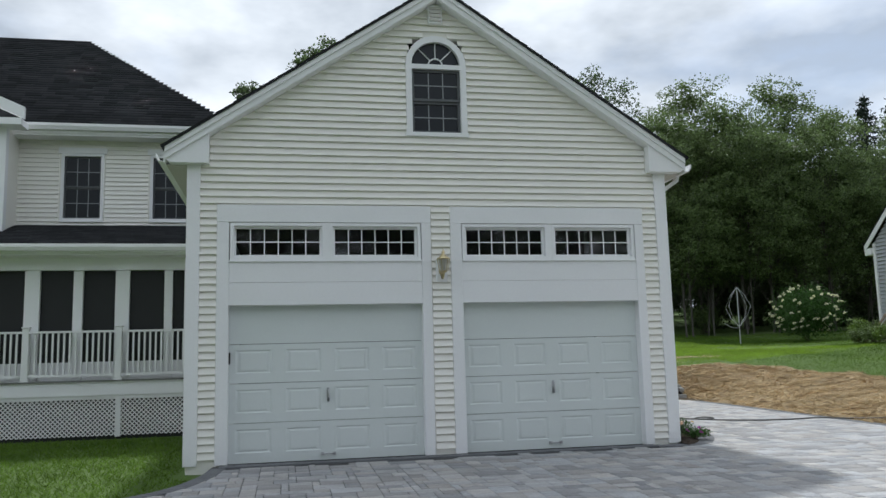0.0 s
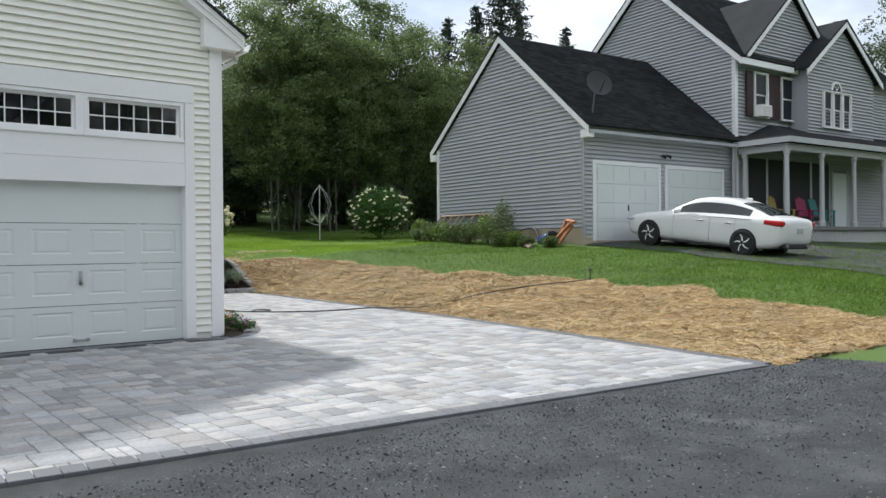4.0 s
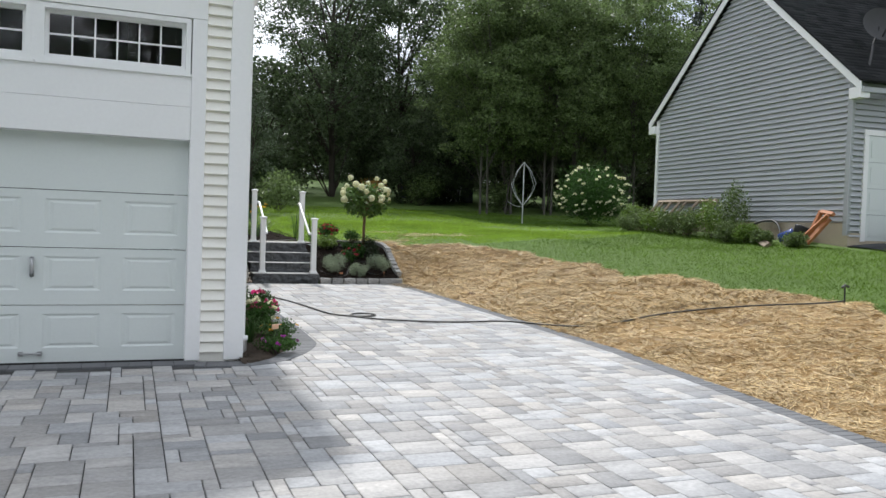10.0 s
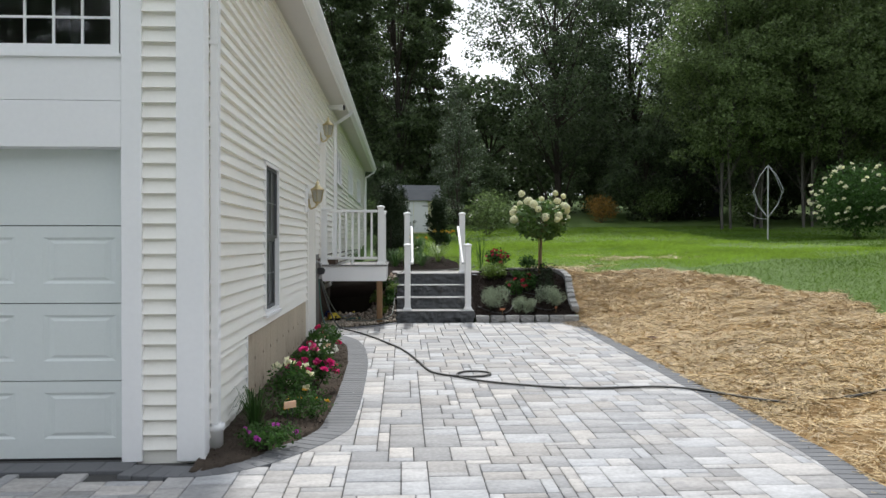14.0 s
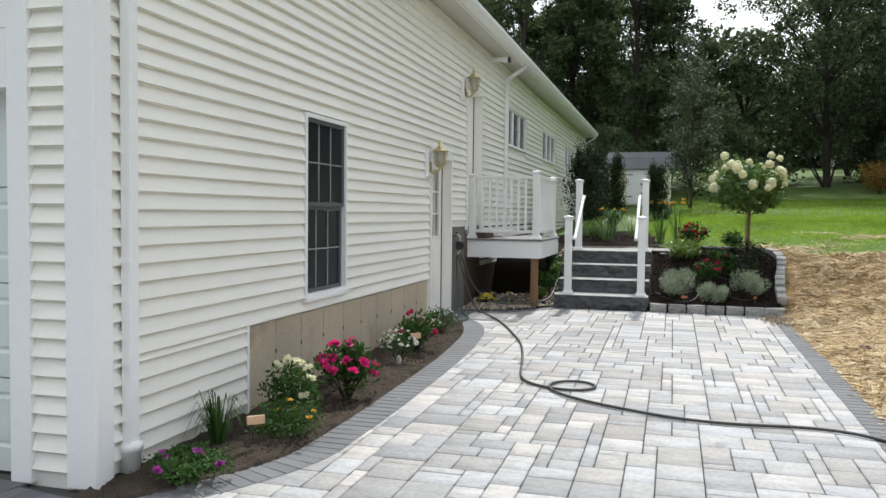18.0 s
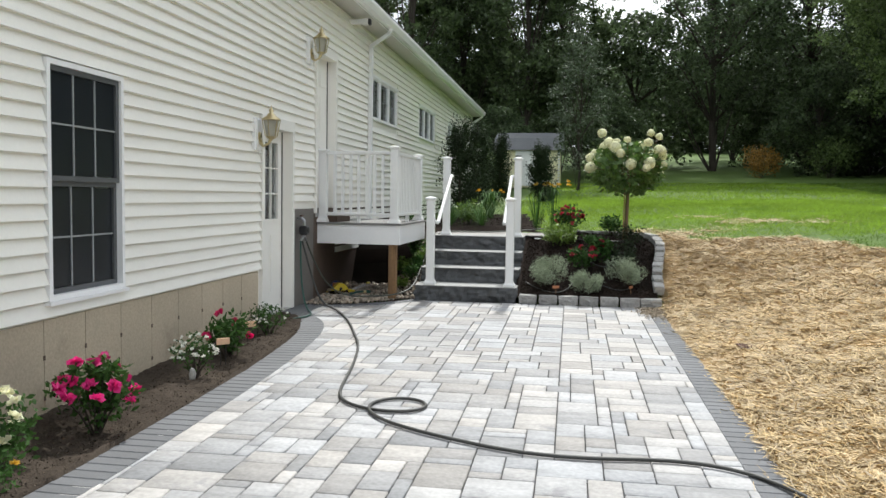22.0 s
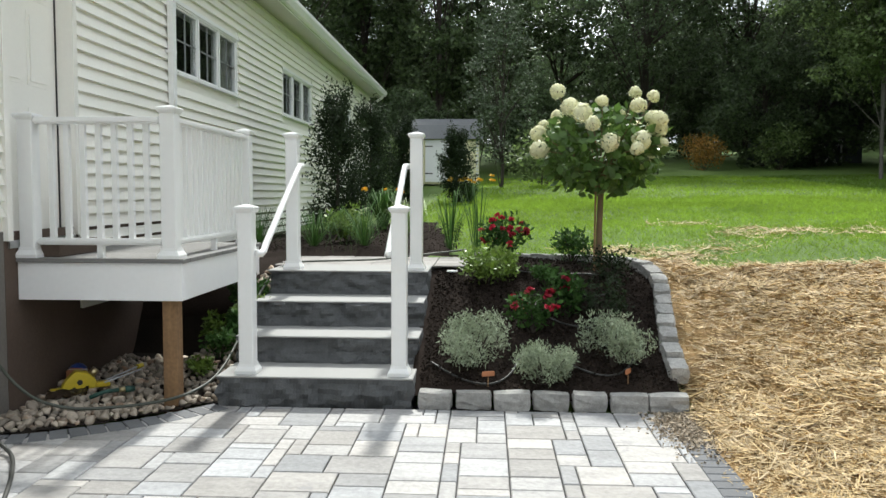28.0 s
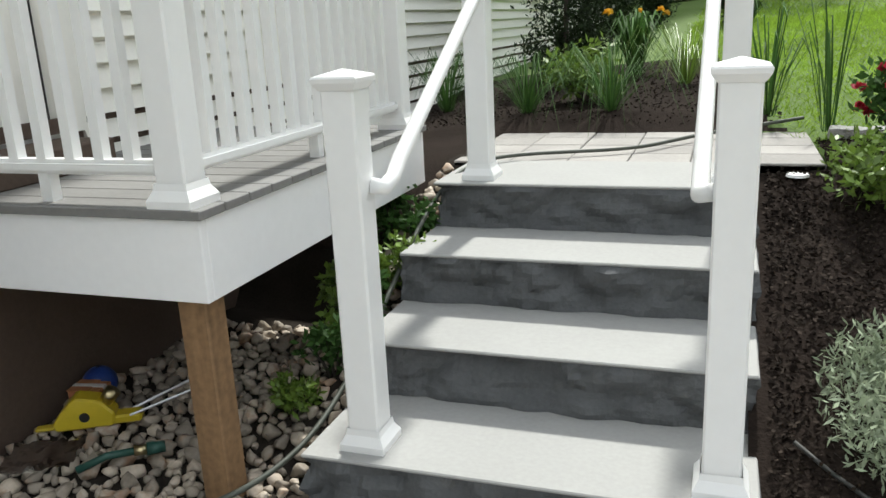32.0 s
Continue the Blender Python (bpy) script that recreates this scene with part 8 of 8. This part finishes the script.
    z0 = h * rng.uniform(0.0, 0.80, m) ** 1.15
    a = rng.uniform(0, 2 * math.pi, m)
    reach = r * rng.uniform(0.55, 1.2, m) * np.minimum(1, (1 - z0 / h) * 1.5 + 0.05)
    rise = h * rng.uniform(0.12, 0.24, m)
    t = rng.uniform(0.05, 1, (m, per))
    P = np.stack([np.cos(a)[:, None] * reach[:, None] * t ** 0.7, np.sin(a)[:, None] * reach[:, None] * t ** 0.7, z0[:, None] + rise[:, None] * t ** 1.3], -1).reshape(-1, 3)
    P += rng.normal(size=P.shape) * 0.035
    P[:, 2] = np.clip(P[:, 2], 0.01, h)
    V, F = leaf_quads(P, leaf, rng, 0.1, 0.42, droop=(0, 0, 0.7))
    soup("foliage", V, F, leaf_mat or LEAF_HOLLY, root)
    part("stem", tube(bmesh.new(), [(0, 0, -0.05), (0, 0, h * 0.9)], [0.03, 0.008], 6), BARK, root)
    return root


column_bush("dark columnar holly with glossy leaves", 1.12, 13.6, 2.05, 0.46, 61)
column_bush("dark narrow evergreen by the house", 1.0, 17.5, 2.3, 0.42, 62)
column_bush("dark narrow evergreen by the house", 1.3, 20.5, 2.0, 0.4, 63)
column_bush("dark pointed evergreen near the shed", 2.5, 19.2, 1.65, 0.38, 64)
shrub("lilac_bush", "large green bush with white flower panicles", 15.2, 18.2, float(hz(15.2, 18.2)), 1.6, 2.2, 11000, 0.10, LEAF_SHRUB, 65, [(PETAL_WHITE, 105, 0.085, 12)], low=0.2)
for k, (u, o, r, h) in enumerate(((7.9, 0.6, 0.45, 0.75), (7.1, 1.1, 0.5, 0.5), (6.3, 1.15, 0.55, 0.62), (5.6, 1.2, 0.55, 0.66), (4.9, 1.15, 0.5, 0.6), (4.2, 1.1, 0.5, 0.75), (3.5, 0.9, 0.55, 1.0), (3.0, 0.6, 0.48, 1.3), (2.6, 1.1, 0.4, 0.5), (2.1, 0.95, 0.35, 0.45), (1.5, 1.0, 0.3, 0.32), (0.6, 0.85, 0.35, 0.3))):
    p = NS(u, o, 0)
    shrub("weed_bush", "overgrown light green weeds by the neighbour wall", p[0], p[1], float(hz(p[0], p[1])), r, h, 2300, 0.06, WEED if k % 3 else LEAF_LIME, 70 + k, category="plant", group="weeds by the wall")
shrub("orange_shrub", "rusty orange-green shrub at the far lawn edge", 11.0, 33.0, float(hz(11, 33)), 0.95, 1.25, 1900, 0.10, mat("leaf_rusty", (0.30, 0.17, 0.035), 0.6, 0.2, 1, 9, 0.0, rand=0.4, sub=0.2), 80)
for k, (x, y) in enumerate(((4.6, 25.2), (5.6, 30.5), (5.2, 34.5), (13.5, 32.5), (17.0, 30.0), (-0.2, 26.5))):
    shrub("understory_bush", "dark green bush at the wood's edge", x, y, float(hz(x, y)), 1.3, 1.6, 1600, 0.13, LEAF_MID, 90 + k, group="bushes at the wood's edge")

# hydrangea standard
hyd = thing("hydrangea_tree", "hydrangea standard with large creamy white flower heads", "shrub", (4.10, 10.10, 0.86))
part("trunk", tube(bmesh.new(), [(0, 0, -0.08), (0.0, 0.01, 0.4), (0.01, 0, 0.82)], [0.032, 0.027, 0.025], 8), mat("hydrangea_bark", (0.17, 0.115, 0.065), 0.85, 0.2, 8, 50, 0.3), hyd, "", True)
part("stake", tube(bmesh.new(), [(-0.045, -0.02, -0.08), (-0.04, -0.02, 0.78)], 0.010, 6), WOOD, hyd, "thin wooden stake")
rng = np.random.default_rng(100)
bm = bmesh.new()
heads = []
for k in range(31):
    a, e = 2.4 * k + rng.uniform(-0.5, 0.5), -0.2 + 1.14 * k / 31 + rng.uniform(-0.08, 0.08)
    w = math.sqrt(max(0.02, 1 - e * e * 0.72))
    d = Vector((math.cos(a) * w, math.sin(a) * w, e))
    tip = Vector((0, 0, 1.10)) + Vector((d.x * 0.61, d.y * 0.61, d.z * 0.55)) * rng.uniform(0.76, 1.06)
    heads.append(tip)
    tube(bm, [(0.01, 0, 0.80), Vector((d.x * 0.22, d.y * 0.22, 1.02)), tip], [0.012, 0.007, 0.004], 4, False)
part("branching", bm, bpy.data.materials["hydrangea_bark"], hyd)
P = ball(1500, rng, 0.4) * (0.55, 0.55, 0.40) + (0, 0, 1.08)
V, F = leaf_quads(P, 0.105, rng, 0.3, 0.62, droop=(0, 0, -0.15))
soup("foliage", V, F, mat("leaf_hydrangea", (0.085, 0.155, 0.032), 0.45, 0.2, 4, 30, 0.0, rand=0.35, sub=0.3), hyd)


def petal_head(rng):
    """A rounded panicle of small florets that lie over one another."""
    N = ball(620, rng, 0.999)
    t = (N[:, 2:3] + 1) / 2
    Q = N * (0.092, 0.092, 0.080) * np.concatenate([1.14 - 0.40 * t, 1.14 - 0.40 * t, np.ones_like(t)], 1)
    Q *= 1 + 0.10 * np.sin(9 * N[:, :1] + 2) * np.sin(8 * N[:, 1:2]) + 0.05 * rng.normal(size=(len(N), 1))
    U1 = np.cross(N, rng.normal(size=N.shape))
    U1 /= np.linalg.norm(U1, axis=1, keepdims=True)
    U2 = np.cross(N, U1)
    L = rng.uniform(0.009, 0.014, (len(N), 1))
    lift = N * L * rng.uniform(-0.5, 0.5, (len(N), 1))
    V = np.stack([Q + U1 * L + lift, Q + U2 * L - lift, Q - U1 * L + lift, Q - U2 * L - lift], 1).reshape(-1, 3)
    return V, np.arange(len(V)).reshape(-1, 4)


pan = []
for k, h in enumerate(heads):
    if k < 3:
        V, F = petal_head(rng)
        ob = soup("flower_head", V, F, PETAL_CREAM, hyd)
        pan.append(ob.data)
    else:
        ob = new("flower_head", pan[k % 3])
        ob.parent = hyd
    ob.location = h
    sc = rng.uniform(0.55, 0.92)
    ob.scale = (sc, sc, sc * rng.uniform(0.85, 1.1))
    ob.rotation_euler = (-h.y * 0.9 + rng.normal() * 0.4, h.x * 0.9 + rng.normal() * 0.4, rng.uniform(0, 6))

# drip tube over the mulch
drip = [(2.72, 8.5), (3.0, 8.22), (3.3, 8.30), (3.35, 8.75), (3.6, 8.6), (3.95, 8.28), (4.2, 8.6), (4.15, 9.0), (3.7, 9.0), (3.4, 9.4), (3.7, 9.55), (4.2, 9.5), (4.25, 9.9), (3.9, 10.0), (3.5, 9.95), (3.2, 10.05)]
hose("drip_tube", "thin black irrigation tube winding over the mulch", [(x, y, float(bedz(x, y)) + 0.018) for x, y in drip], 0.007, HOSE)
saucer = thing("white_marker", "small white plastic marker lying on the mulch", "marker", (2.80, 10.0, B(2.8, 10.0) + 0.01))
part("disc", tube(bmesh.new(), [(0, 0, 0), (0, 0, 0.012)], [0.05, 0.045], 12), WHITE, saucer)


# lawn blades, straw, chips
def scatter_tris(name, label, X, Y, Zs, h, w, material, seed, parent=None, lean=1.1):
    rng = np.random.default_rng(seed)
    n = len(X)
    a = rng.uniform(0, 2 * np.pi, n)
    s = np.stack([np.cos(a), np.sin(a), 0 * a], 1) * w
    H = (h * rng.uniform(0.5, 1.3, n))[:, None]
    tip = np.concatenate([rng.normal(size=(n, 2)) * lean * H, H], 1)
    C = np.stack([X, Y, Zs], 1)
    V = np.stack([C - s, C + s, C + tip], 1).reshape(-1, 3)
    ob = soup(name, V, np.arange(3 * n).reshape(-1, 3), material, parent)
    return tagged(ob, label, name.replace("_", " "), kind="stuff")


rng = np.random.default_rng(200)
PATCHES = ((5.69, 13.97, 0.45), (4.79, 11.34, 0.4), (5.12, 10.95, 0.4), (6.39, 12.15, 0.45), (6.23, 12.62, 0.35), (5.63, 11.5, 0.4), (4.4, 11.6, 0.3), (7.4, 12.0, 0.5))


def not_lawn(x, y):
    return in_straw(x, y) | ((x < 2.95 - 0.12 * np.clip(y - 10, 0, 9)) & (y < 15) & (y > -0.5) & (x > -7)) | ((x < 4.55) & (x > -6.9) & (y < 10.6)) | (y < yf(x) + 0.3) | ((x > 0 - 7.2) & (x < 0.5) & (y > -0.5) & (y < 24.5)) | ((x > 12.9) & (y > 4.0) & (y < 13) & (x < 40)) | ((x > -20) & (x < -7) & (y > 5.2) & (y < 17))


sets = []
for n, x0, x1, y0, y1 in ((70000, 2.0, 10.0, 10.4, 20.0), (40000, 2.0, 16.0, 18.0, 30.0), (110000, 7.0, 14.5, -6.6, 13.0), (40000, 14.0, 24.0, -7.0, 4.5), (40000, -13.0, -6.8, -5.5, 5.4), (25000, 10.0, 24.0, 12.5, 26.0)):
    x, y = rng.uniform(x0, x1, n), rng.uniform(y0, y1, n)
    k = ~not_lawn(x, y)
    sets.append((x[k], y[k]))
X, Y = np.concatenate([s[0] for s in sets]), np.concatenate([s[1] for s in sets])
far = np.clip((np.hypot(X - 3, Y - 6) - 4) / 12, 0, 1)
new_lawn = (Y > 10.2) & (X < 12)
# The second, darker green carries cloud and house shade on the outer lawn.
for part_of, k, blade, label in (("lawn_grass", new_lawn, BLADE, "short bright green new lawn grass"), ("old_grass", ~new_lawn, mat("shaded_grass_blade", (0.115, 0.195, 0.026), 0.7, 0.4, 0.6, 5, 0.0, rand=0.4, sub=0.5, spec=0.15, stain=(0.075, 0.14, 0.018), stain_at=0.52), "deep green lawn grass with shade in its colour")):
    scatter_tris(part_of, label, X[k], Y[k], hz(X[k], Y[k]) - 0.005, 0.045 + 0.03 * far[k], 0.004 + 0.005 * far[k][:, None], blade, 201)

def patchy(x, y):
    """How thick the straw lies, in clumps."""
    return 0.5 + 0.28 * vn(x, y, 0.8, 7) + 0.26 * vn(x, y, 0.3, 8) + 0.18 * vn(x, y, 0.12, 9)


x = np.r_[rng.uniform(4.3, 8.6, 330000), rng.uniform(3.7, 9.2, 150000)]
y = np.r_[rng.uniform(1.0, 11.8, 330000), rng.uniform(-7.0, 3.0, 150000)]
n = len(x)
edge = rng.normal(size=n) * 0.07
k = in_straw(x + edge, y + edge * 0.7) & (rng.uniform(0, 1, n) < 0.18 + 1.0 * patchy(x, y))
x, y = x[k], y[k]
for px_, py_, pr_ in PATCHES:
    q = rng.normal(size=(420, 2)) * (pr_ * 0.6, pr_ * 0.45)
    x, y = np.r_[x, px_ + q[:, 0]], np.r_[y, py_ + q[:, 1]]
n = len(x)
thick = np.clip(patchy(x, y), 0.1, 1)
z = straw_z(x, y) - np.where(in_straw(x, y), 0.0, 0.022) + rng.uniform(0.0, 0.05, n) * thick
a = 2.6 * vn(x, y, 0.7, 11) + 1.6 * vn(x, y, 0.25, 12) + rng.normal(size=n) * 0.9
d = np.stack([np.cos(a), np.sin(a), rng.normal(size=n) * 0.22], 1) * (0.022 + 0.075 * rng.uniform(0, 1, n) ** 2)[:, None]
s = np.stack([-np.sin(a), np.cos(a), rng.normal(size=n) * 0.5], 1) * (rng.uniform(0.0012, 0.0032, n))[:, None]
c = np.stack([x, y, z], 1)
V = np.stack([c - d - s, c - d + s, c + d + s, c + d - s], 1).reshape(-1, 3)
tagged(soup("straw", V, np.arange(4 * n).reshape(-1, 4), STRAW), "loose golden straw strewn over seeded soil", "straw", kind="stuff")
# soil crumbs spilt over the paving's corner
q = rng.normal(size=(4500, 2)) * (0.11, 0.26) + (4.37, 7.86)
q = q[(q[:, 1] < 8.12) & (q[:, 0] > 3.9)]
c = np.stack([q[:, 0], q[:, 1], pz(q[:, 1]) + 0.006 + rng.uniform(0, 0.012, len(q))], 1)
V, F = leaf_quads(c, 0.020, rng, 0.92, 0.8)
tagged(soup("spilt_soil", V, F, mat("spilt_soil", (0.36, 0.30, 0.225), 0.95, 0.3, 4, 80, 0.3, rand=0.4)), "brown soil crumbs spilt over the paving edge", "soil", kind="stuff")

# bark chips
n = 34000
x, y = rng.uniform(2.66, 4.55, n), rng.uniform(8.25, 10.75, n)
c = np.stack([x, y, bedz(x, y) + rng.uniform(-0.004, 0.02, n)], 1)[in_garden(x, y)]
x2, y2 = rng.uniform(0.05, 2.8, 6000), rng.uniform(11.15, 14.2, 6000)
c = np.concatenate([c, np.stack([x2, y2, upper_z(x2, y2) + rng.uniform(0.0, 0.015, 6000)], 1)])
V, F = leaf_quads(c, 0.022, rng, 0.5, 0.55)
tagged(soup("bark_chips", V, F, CHIP), "dark brown bark mulch chips", "mulch", kind="stuff")
x, y = rng.uniform(0.03, 0.8, 9000), rng.uniform(-0.3, 6.7, 9000)
c = np.stack([x, y, pz(y) + 0.02 + 0.03 * np.sin(3.3 * y + 2 * x) * np.sin(9 * x) + rng.uniform(-0.002, 0.010, 9000)], 1)[x < bed_x(y) - 0.24]
V, F = leaf_quads(c, 0.012, rng, 0.6, 0.8)
tagged(soup("soil_crumbs", V, F, mat("soil_crumb", (0.075, 0.060, 0.047), 1.0, 0.3, 5, 80, 0.0, rand=0.6, spec=0.05)), "crumbly dark soil of the flower bed", "soil", kind="stuff")
# loose grit on the asphalt
n = 60000
x, y = rng.uniform(-9, 9, n), -6.2 - rng.gamma(1.4, 1.2, n)
k = y < yf(x) - 0.05
x, y = x[k], y[k]
z = np.where(y > -7.4, -0.118, -0.118 + 0.01 * (y + 7.4)) + np.maximum(0, x - 9) * 0.03
c = np.stack([x, y, z + 0.004], 1)
V, F = leaf_quads(c, 0.010 + 0.016 * rng.uniform(0, 1, len(c)) ** 4, rng, 0.8, 0.8)
tagged(soup("road_grit", V, F, mat("grit", (0.135, 0.14, 0.145), 0.9, 0.2, 9, 60, 0.0, rand=0.65)), "loose grey grit on the asphalt", "gravel", kind="stuff")

# river stones
stones = []
for s in range(6):
    bm = bmesh.new()
    bmesh.ops.create_icosphere(bm, subdivisions=2, radius=0.5)
    chip = random.Random(90 + s)
    planes = [(Vector((chip.gauss(0, 1), chip.gauss(0, 1), chip.gauss(0, 0.8))).normalized(), chip.uniform(0.27, 0.41)) for _ in range(8)]
    for v in bm.verts:
        v.co += Vector((noise.noise(v.co * 2 + Vector((s * 5, 0, 0))), noise.noise(v.co * 2 + Vector((0, s * 5, 0))), noise.noise(v.co * 2 + Vector((0, 0, s * 5))))) * 0.36
        for w, cut in planes:
            over = v.co.dot(w) - cut
            if over > 0:
                v.co -= w * over * 0.92
        v.co.z *= 0.68
        v.co.y *= 0.8
    me = bpy.data.meshes.new("river_stone")
    bm.to_mesh(me)
    bm.free()
    for p in me.polygons:
        p.use_smooth = True
    me.materials.append(RIVER)
    stones.append(me)
rs = random.Random(31)
placed, tries, count = np.zeros((1500, 3)), 0, 0
laid = 0
rest_v, rest_f = [], []
while tries < 26000 and laid < 1500:
    tries += 1
    x, y = rs.uniform(0.04, 1.26), rs.uniform(7.5, 10.0)
    r = rs.choice((0.024, 0.030, 0.036, 0.044, 0.052)) * rs.uniform(0.85, 1.15)
    if y < np.interp(x, _gx, _gy) + 0.06 + r or ((placed[:laid, 0] - x) ** 2 + (placed[:laid, 1] - y) ** 2 < ((placed[:laid, 2] + r) * 0.66) ** 2).any():
        continue
    if 0.93 < x < 1.08 and 8.07 < y < 8.23 or x < 1.02 and y > 9.5:
        continue
    placed[laid] = x, y, r
    laid += 1
    z = float(river_z(x, y)) + r * 0.42
    m = pose(x, y, z, rs.uniform(-25, 25), rs.uniform(-25, 25), rs.uniform(0, 360)) @ Matrix.Scale(2 * r, 4)
    me = stones[rs.randrange(6)]
    if count < 300 and y < 8.9:
        ob = new("river_stone", me)
        ob.matrix_world = m
        ob.parent = gravelbed
        count += 1
    else:
        n0 = len(rest_v)
        rest_v += [tuple(m @ v.co) for v in me.vertices]
        rest_f += [tuple(n0 + i for i in p.vertices) for p in me.polygons]
ob = soup("river_stones", rest_v, rest_f, RIVER, gravelbed, True)
ob["kind"] = "stuff"


# pavers
def paver_verts(x0, y0, x1, y1, top, bev=0.005, deep=0.03):
    """A slab with chamfered upper edges."""
    q = [(x0, y0), (x1, y0), (x1, y1), (x0, y1)]
    i = [(x0 + bev, y0 + bev), (x1 - bev, y0 + bev), (x1 - bev, y1 - bev), (x0 + bev, y1 - bev)]
    return [(*p, -deep) for p in q] + [(*p, top - bev) for p in q] + [(*p, top) for p in i]


PF_F = [(0, 1, 5, 4), (1, 2, 6, 5), (2, 3, 7, 6), (3, 0, 4, 7), (4, 5, 9, 8), (5, 6, 10, 9), (6, 7, 11, 10), (7, 4, 8, 11), (8, 9, 10, 11)]


def left_edge(y):
    """How far the paving reaches to the left."""
    if y > -0.38:
        return float(bed_x(y))
    if y > -0.45:
        return -6.6
    return float(np.interp(y, [-6.5, -2.6, -2.0, -1.2, -0.4], [-8.1, -7.75, -7.1, -6.75, -6.6]))


U = 0.088
NX, NY = int(12.8 / U), int(15.2 / U)
OX, OY = -8.3, -6.7
taken = np.zeros((NX, NY), bool)
rs = random.Random(5)
SIZES = [(4, 3)] * 3 + [(3, 4)] * 2 + [(3, 3)] * 4 + [(3, 2)] * 4 + [(2, 3)] * 4 + [(2, 2)] * 2 + [(4, 2), (3, 1), (1, 3), (2, 1), (1, 2)]
G = 0.0036
near, rest_v, rest_f = 0, [], []
for j in range(NY):
    for i in range(NX):
        if taken[i, j]:
            continue
        opts = [s for s in SIZES if i + s[0] <= NX and j + s[1] <= NY and not taken[i : i + s[0], j : j + s[1]].any()] + [(1, 1)]
        w, h = rs.choice(opts[:-1] or opts)
        if i + w + 1 <= NX and i + w < NX and not taken[i + w, j] and (i + w + 1 == NX or taken[i + w + 1, j]) and w < 3 and not taken[i : i + w + 1, j : j + h].any():
            w += 1
        taken[i : i + w, j : j + h] = True
        x0, x1, y0, y1 = OX + i * U + G, OX + (i + w) * U - G, OY + j * U + G, OY + (j + h) * U - G
        cy, cx_ = (y0 + y1) / 2, (x0 + x1) / 2
        x1 = min(x1, float(xr(cy)) - 0.10)
        y0 = max(y0, float(yf(cx_)) + 0.10)
        y1 = min(y1, 8.13 if cx_ > 1.25 else 9.0)
        if cx_ < 0.0:
            y1 = min(y1, -0.255)
        if cy > -0.38 and cx_ > -0.2:
            x0 = max(x0, left_edge(cy) - 0.12 if cy < 6.9 else 0.02)
            if cy >= 6.9 and cx_ < 1.3:
                y1 = min(y1, float(np.interp(cx_, _gx, _gy)) - 0.08)
        else:
            x0 = max(x0, left_edge(cy))
            if -0.45 < cx_ < 0.35 and cy < -0.38:
                y1 = min(y1, -0.30)
        if x1 - x0 < 0.035 or y1 - y0 < 0.035:
            continue
        z = pz(cy)
        tilt = rs.uniform(-0.0015, 0.0015)
        if cy > 4.6 and near < 300 and cx_ > 0.9:
            bm_v = paver_verts(x0 - cx_, y0 - cy, x1 - cx_, y1 - cy, tilt)
            me = bpy.data.meshes.new("paver")
            me.from_pydata(bm_v, [], PF_F)
            me.materials.append(PAVER)
            ob = new("paver", me)
            ob.matrix_world = pose(cx_, cy, z, 0.9, 0, 0)
            ob.parent = paving
            near += 1
        else:
            n0 = len(rest_v)
            rest_v += [(a, b, c + pz(b)) for a, b, c in paver_verts(x0, y0, x1, y1, tilt)]
            rest_f += [tuple(n0 + k for k in f) for f in PF_F]
ob = soup("pavers", rest_v, rest_f, PAVER, paving)
ob["kind"] = "stuff"

# dark border courses
border_me = {}


def border_piece(p, d, length, width, parent, z):
    key = (round(length, 2), round(width, 2))
    if key not in border_me:
        me = bpy.data.meshes.new("border_paver")
        me.from_pydata(paver_verts(-length / 2, -width / 2, length / 2, width / 2, 0.0), [], PF_F)
        me.materials.append(DARKPAVER)
        border_me[key] = me
    ob = new("border_paver", border_me[key])
    ob.matrix_world = Matrix.Translation((p[0], p[1], z)) @ Matrix.Rotation(math.atan2(d[1], d[0]), 4, "Z")
    ob.parent = parent


border = structure("paving_border", box(4.25, 0, -0.2, 4.43, 8.1, -0.05), JOINT, "dark grey soldier course of border pavers", "paving border")
y = -6.25
while y < 8.1:
    x = float(xr(y)) - 0.10
    border_piece((x, y), (0.09 if y < 0 else 0, 1), 0.098, 0.198, border, pz(y) + 0.004)
    y += 0.101
x = -8.0
while x < 3.75:
    border_piece((x, float(yf(x)) + 0.10), (1, -0.066), 0.148, 0.198, border, pz(float(yf(x))) + 0.004)
    x += 0.151
x = -6.55
while x < -0.5:
    border_piece((x, -0.135), (1, 0), 0.198, 0.10 + 0.12, border, pz(-0.1) + 0.002)
    x += 0.201
line = smooth_line(BED, 0.104)
for a, b in zip(line, line[1:]):
    d = (b - a).normalized()
    n = Vector((-d.y, d.x, 0))
    p = (a + b) / 2 + n * 0.125
    border_piece((p.x, p.y), (d.x, d.y), 0.10, 0.25, border, pz(p.y) + 0.004)
line = smooth_line(GRAVEL, 0.104)
for a, b in zip(line, line[1:]):
    d = (b - a).normalized()
    n = Vector((d.y, -d.x, 0))
    p = (a + b) / 2 + n * 0.09
    border_piece((p.x, p.y), (d.x, d.y), 0.10, 0.19, border, pz(p.y) + 0.004)
line = smooth_line([(-6.65, -0.3), (-6.75, -1.0), (-7.05, -1.8), (-7.6, -2.4), (-8.1, -2.65)], 0.104)
for a, b in zip(line, line[1:]):
    d = (b - a).normalized()
    p = (a + b) / 2
    border_piece((p.x, p.y), (d.x, d.y), 0.10, 0.20, border, pz(p.y) + 0.004)
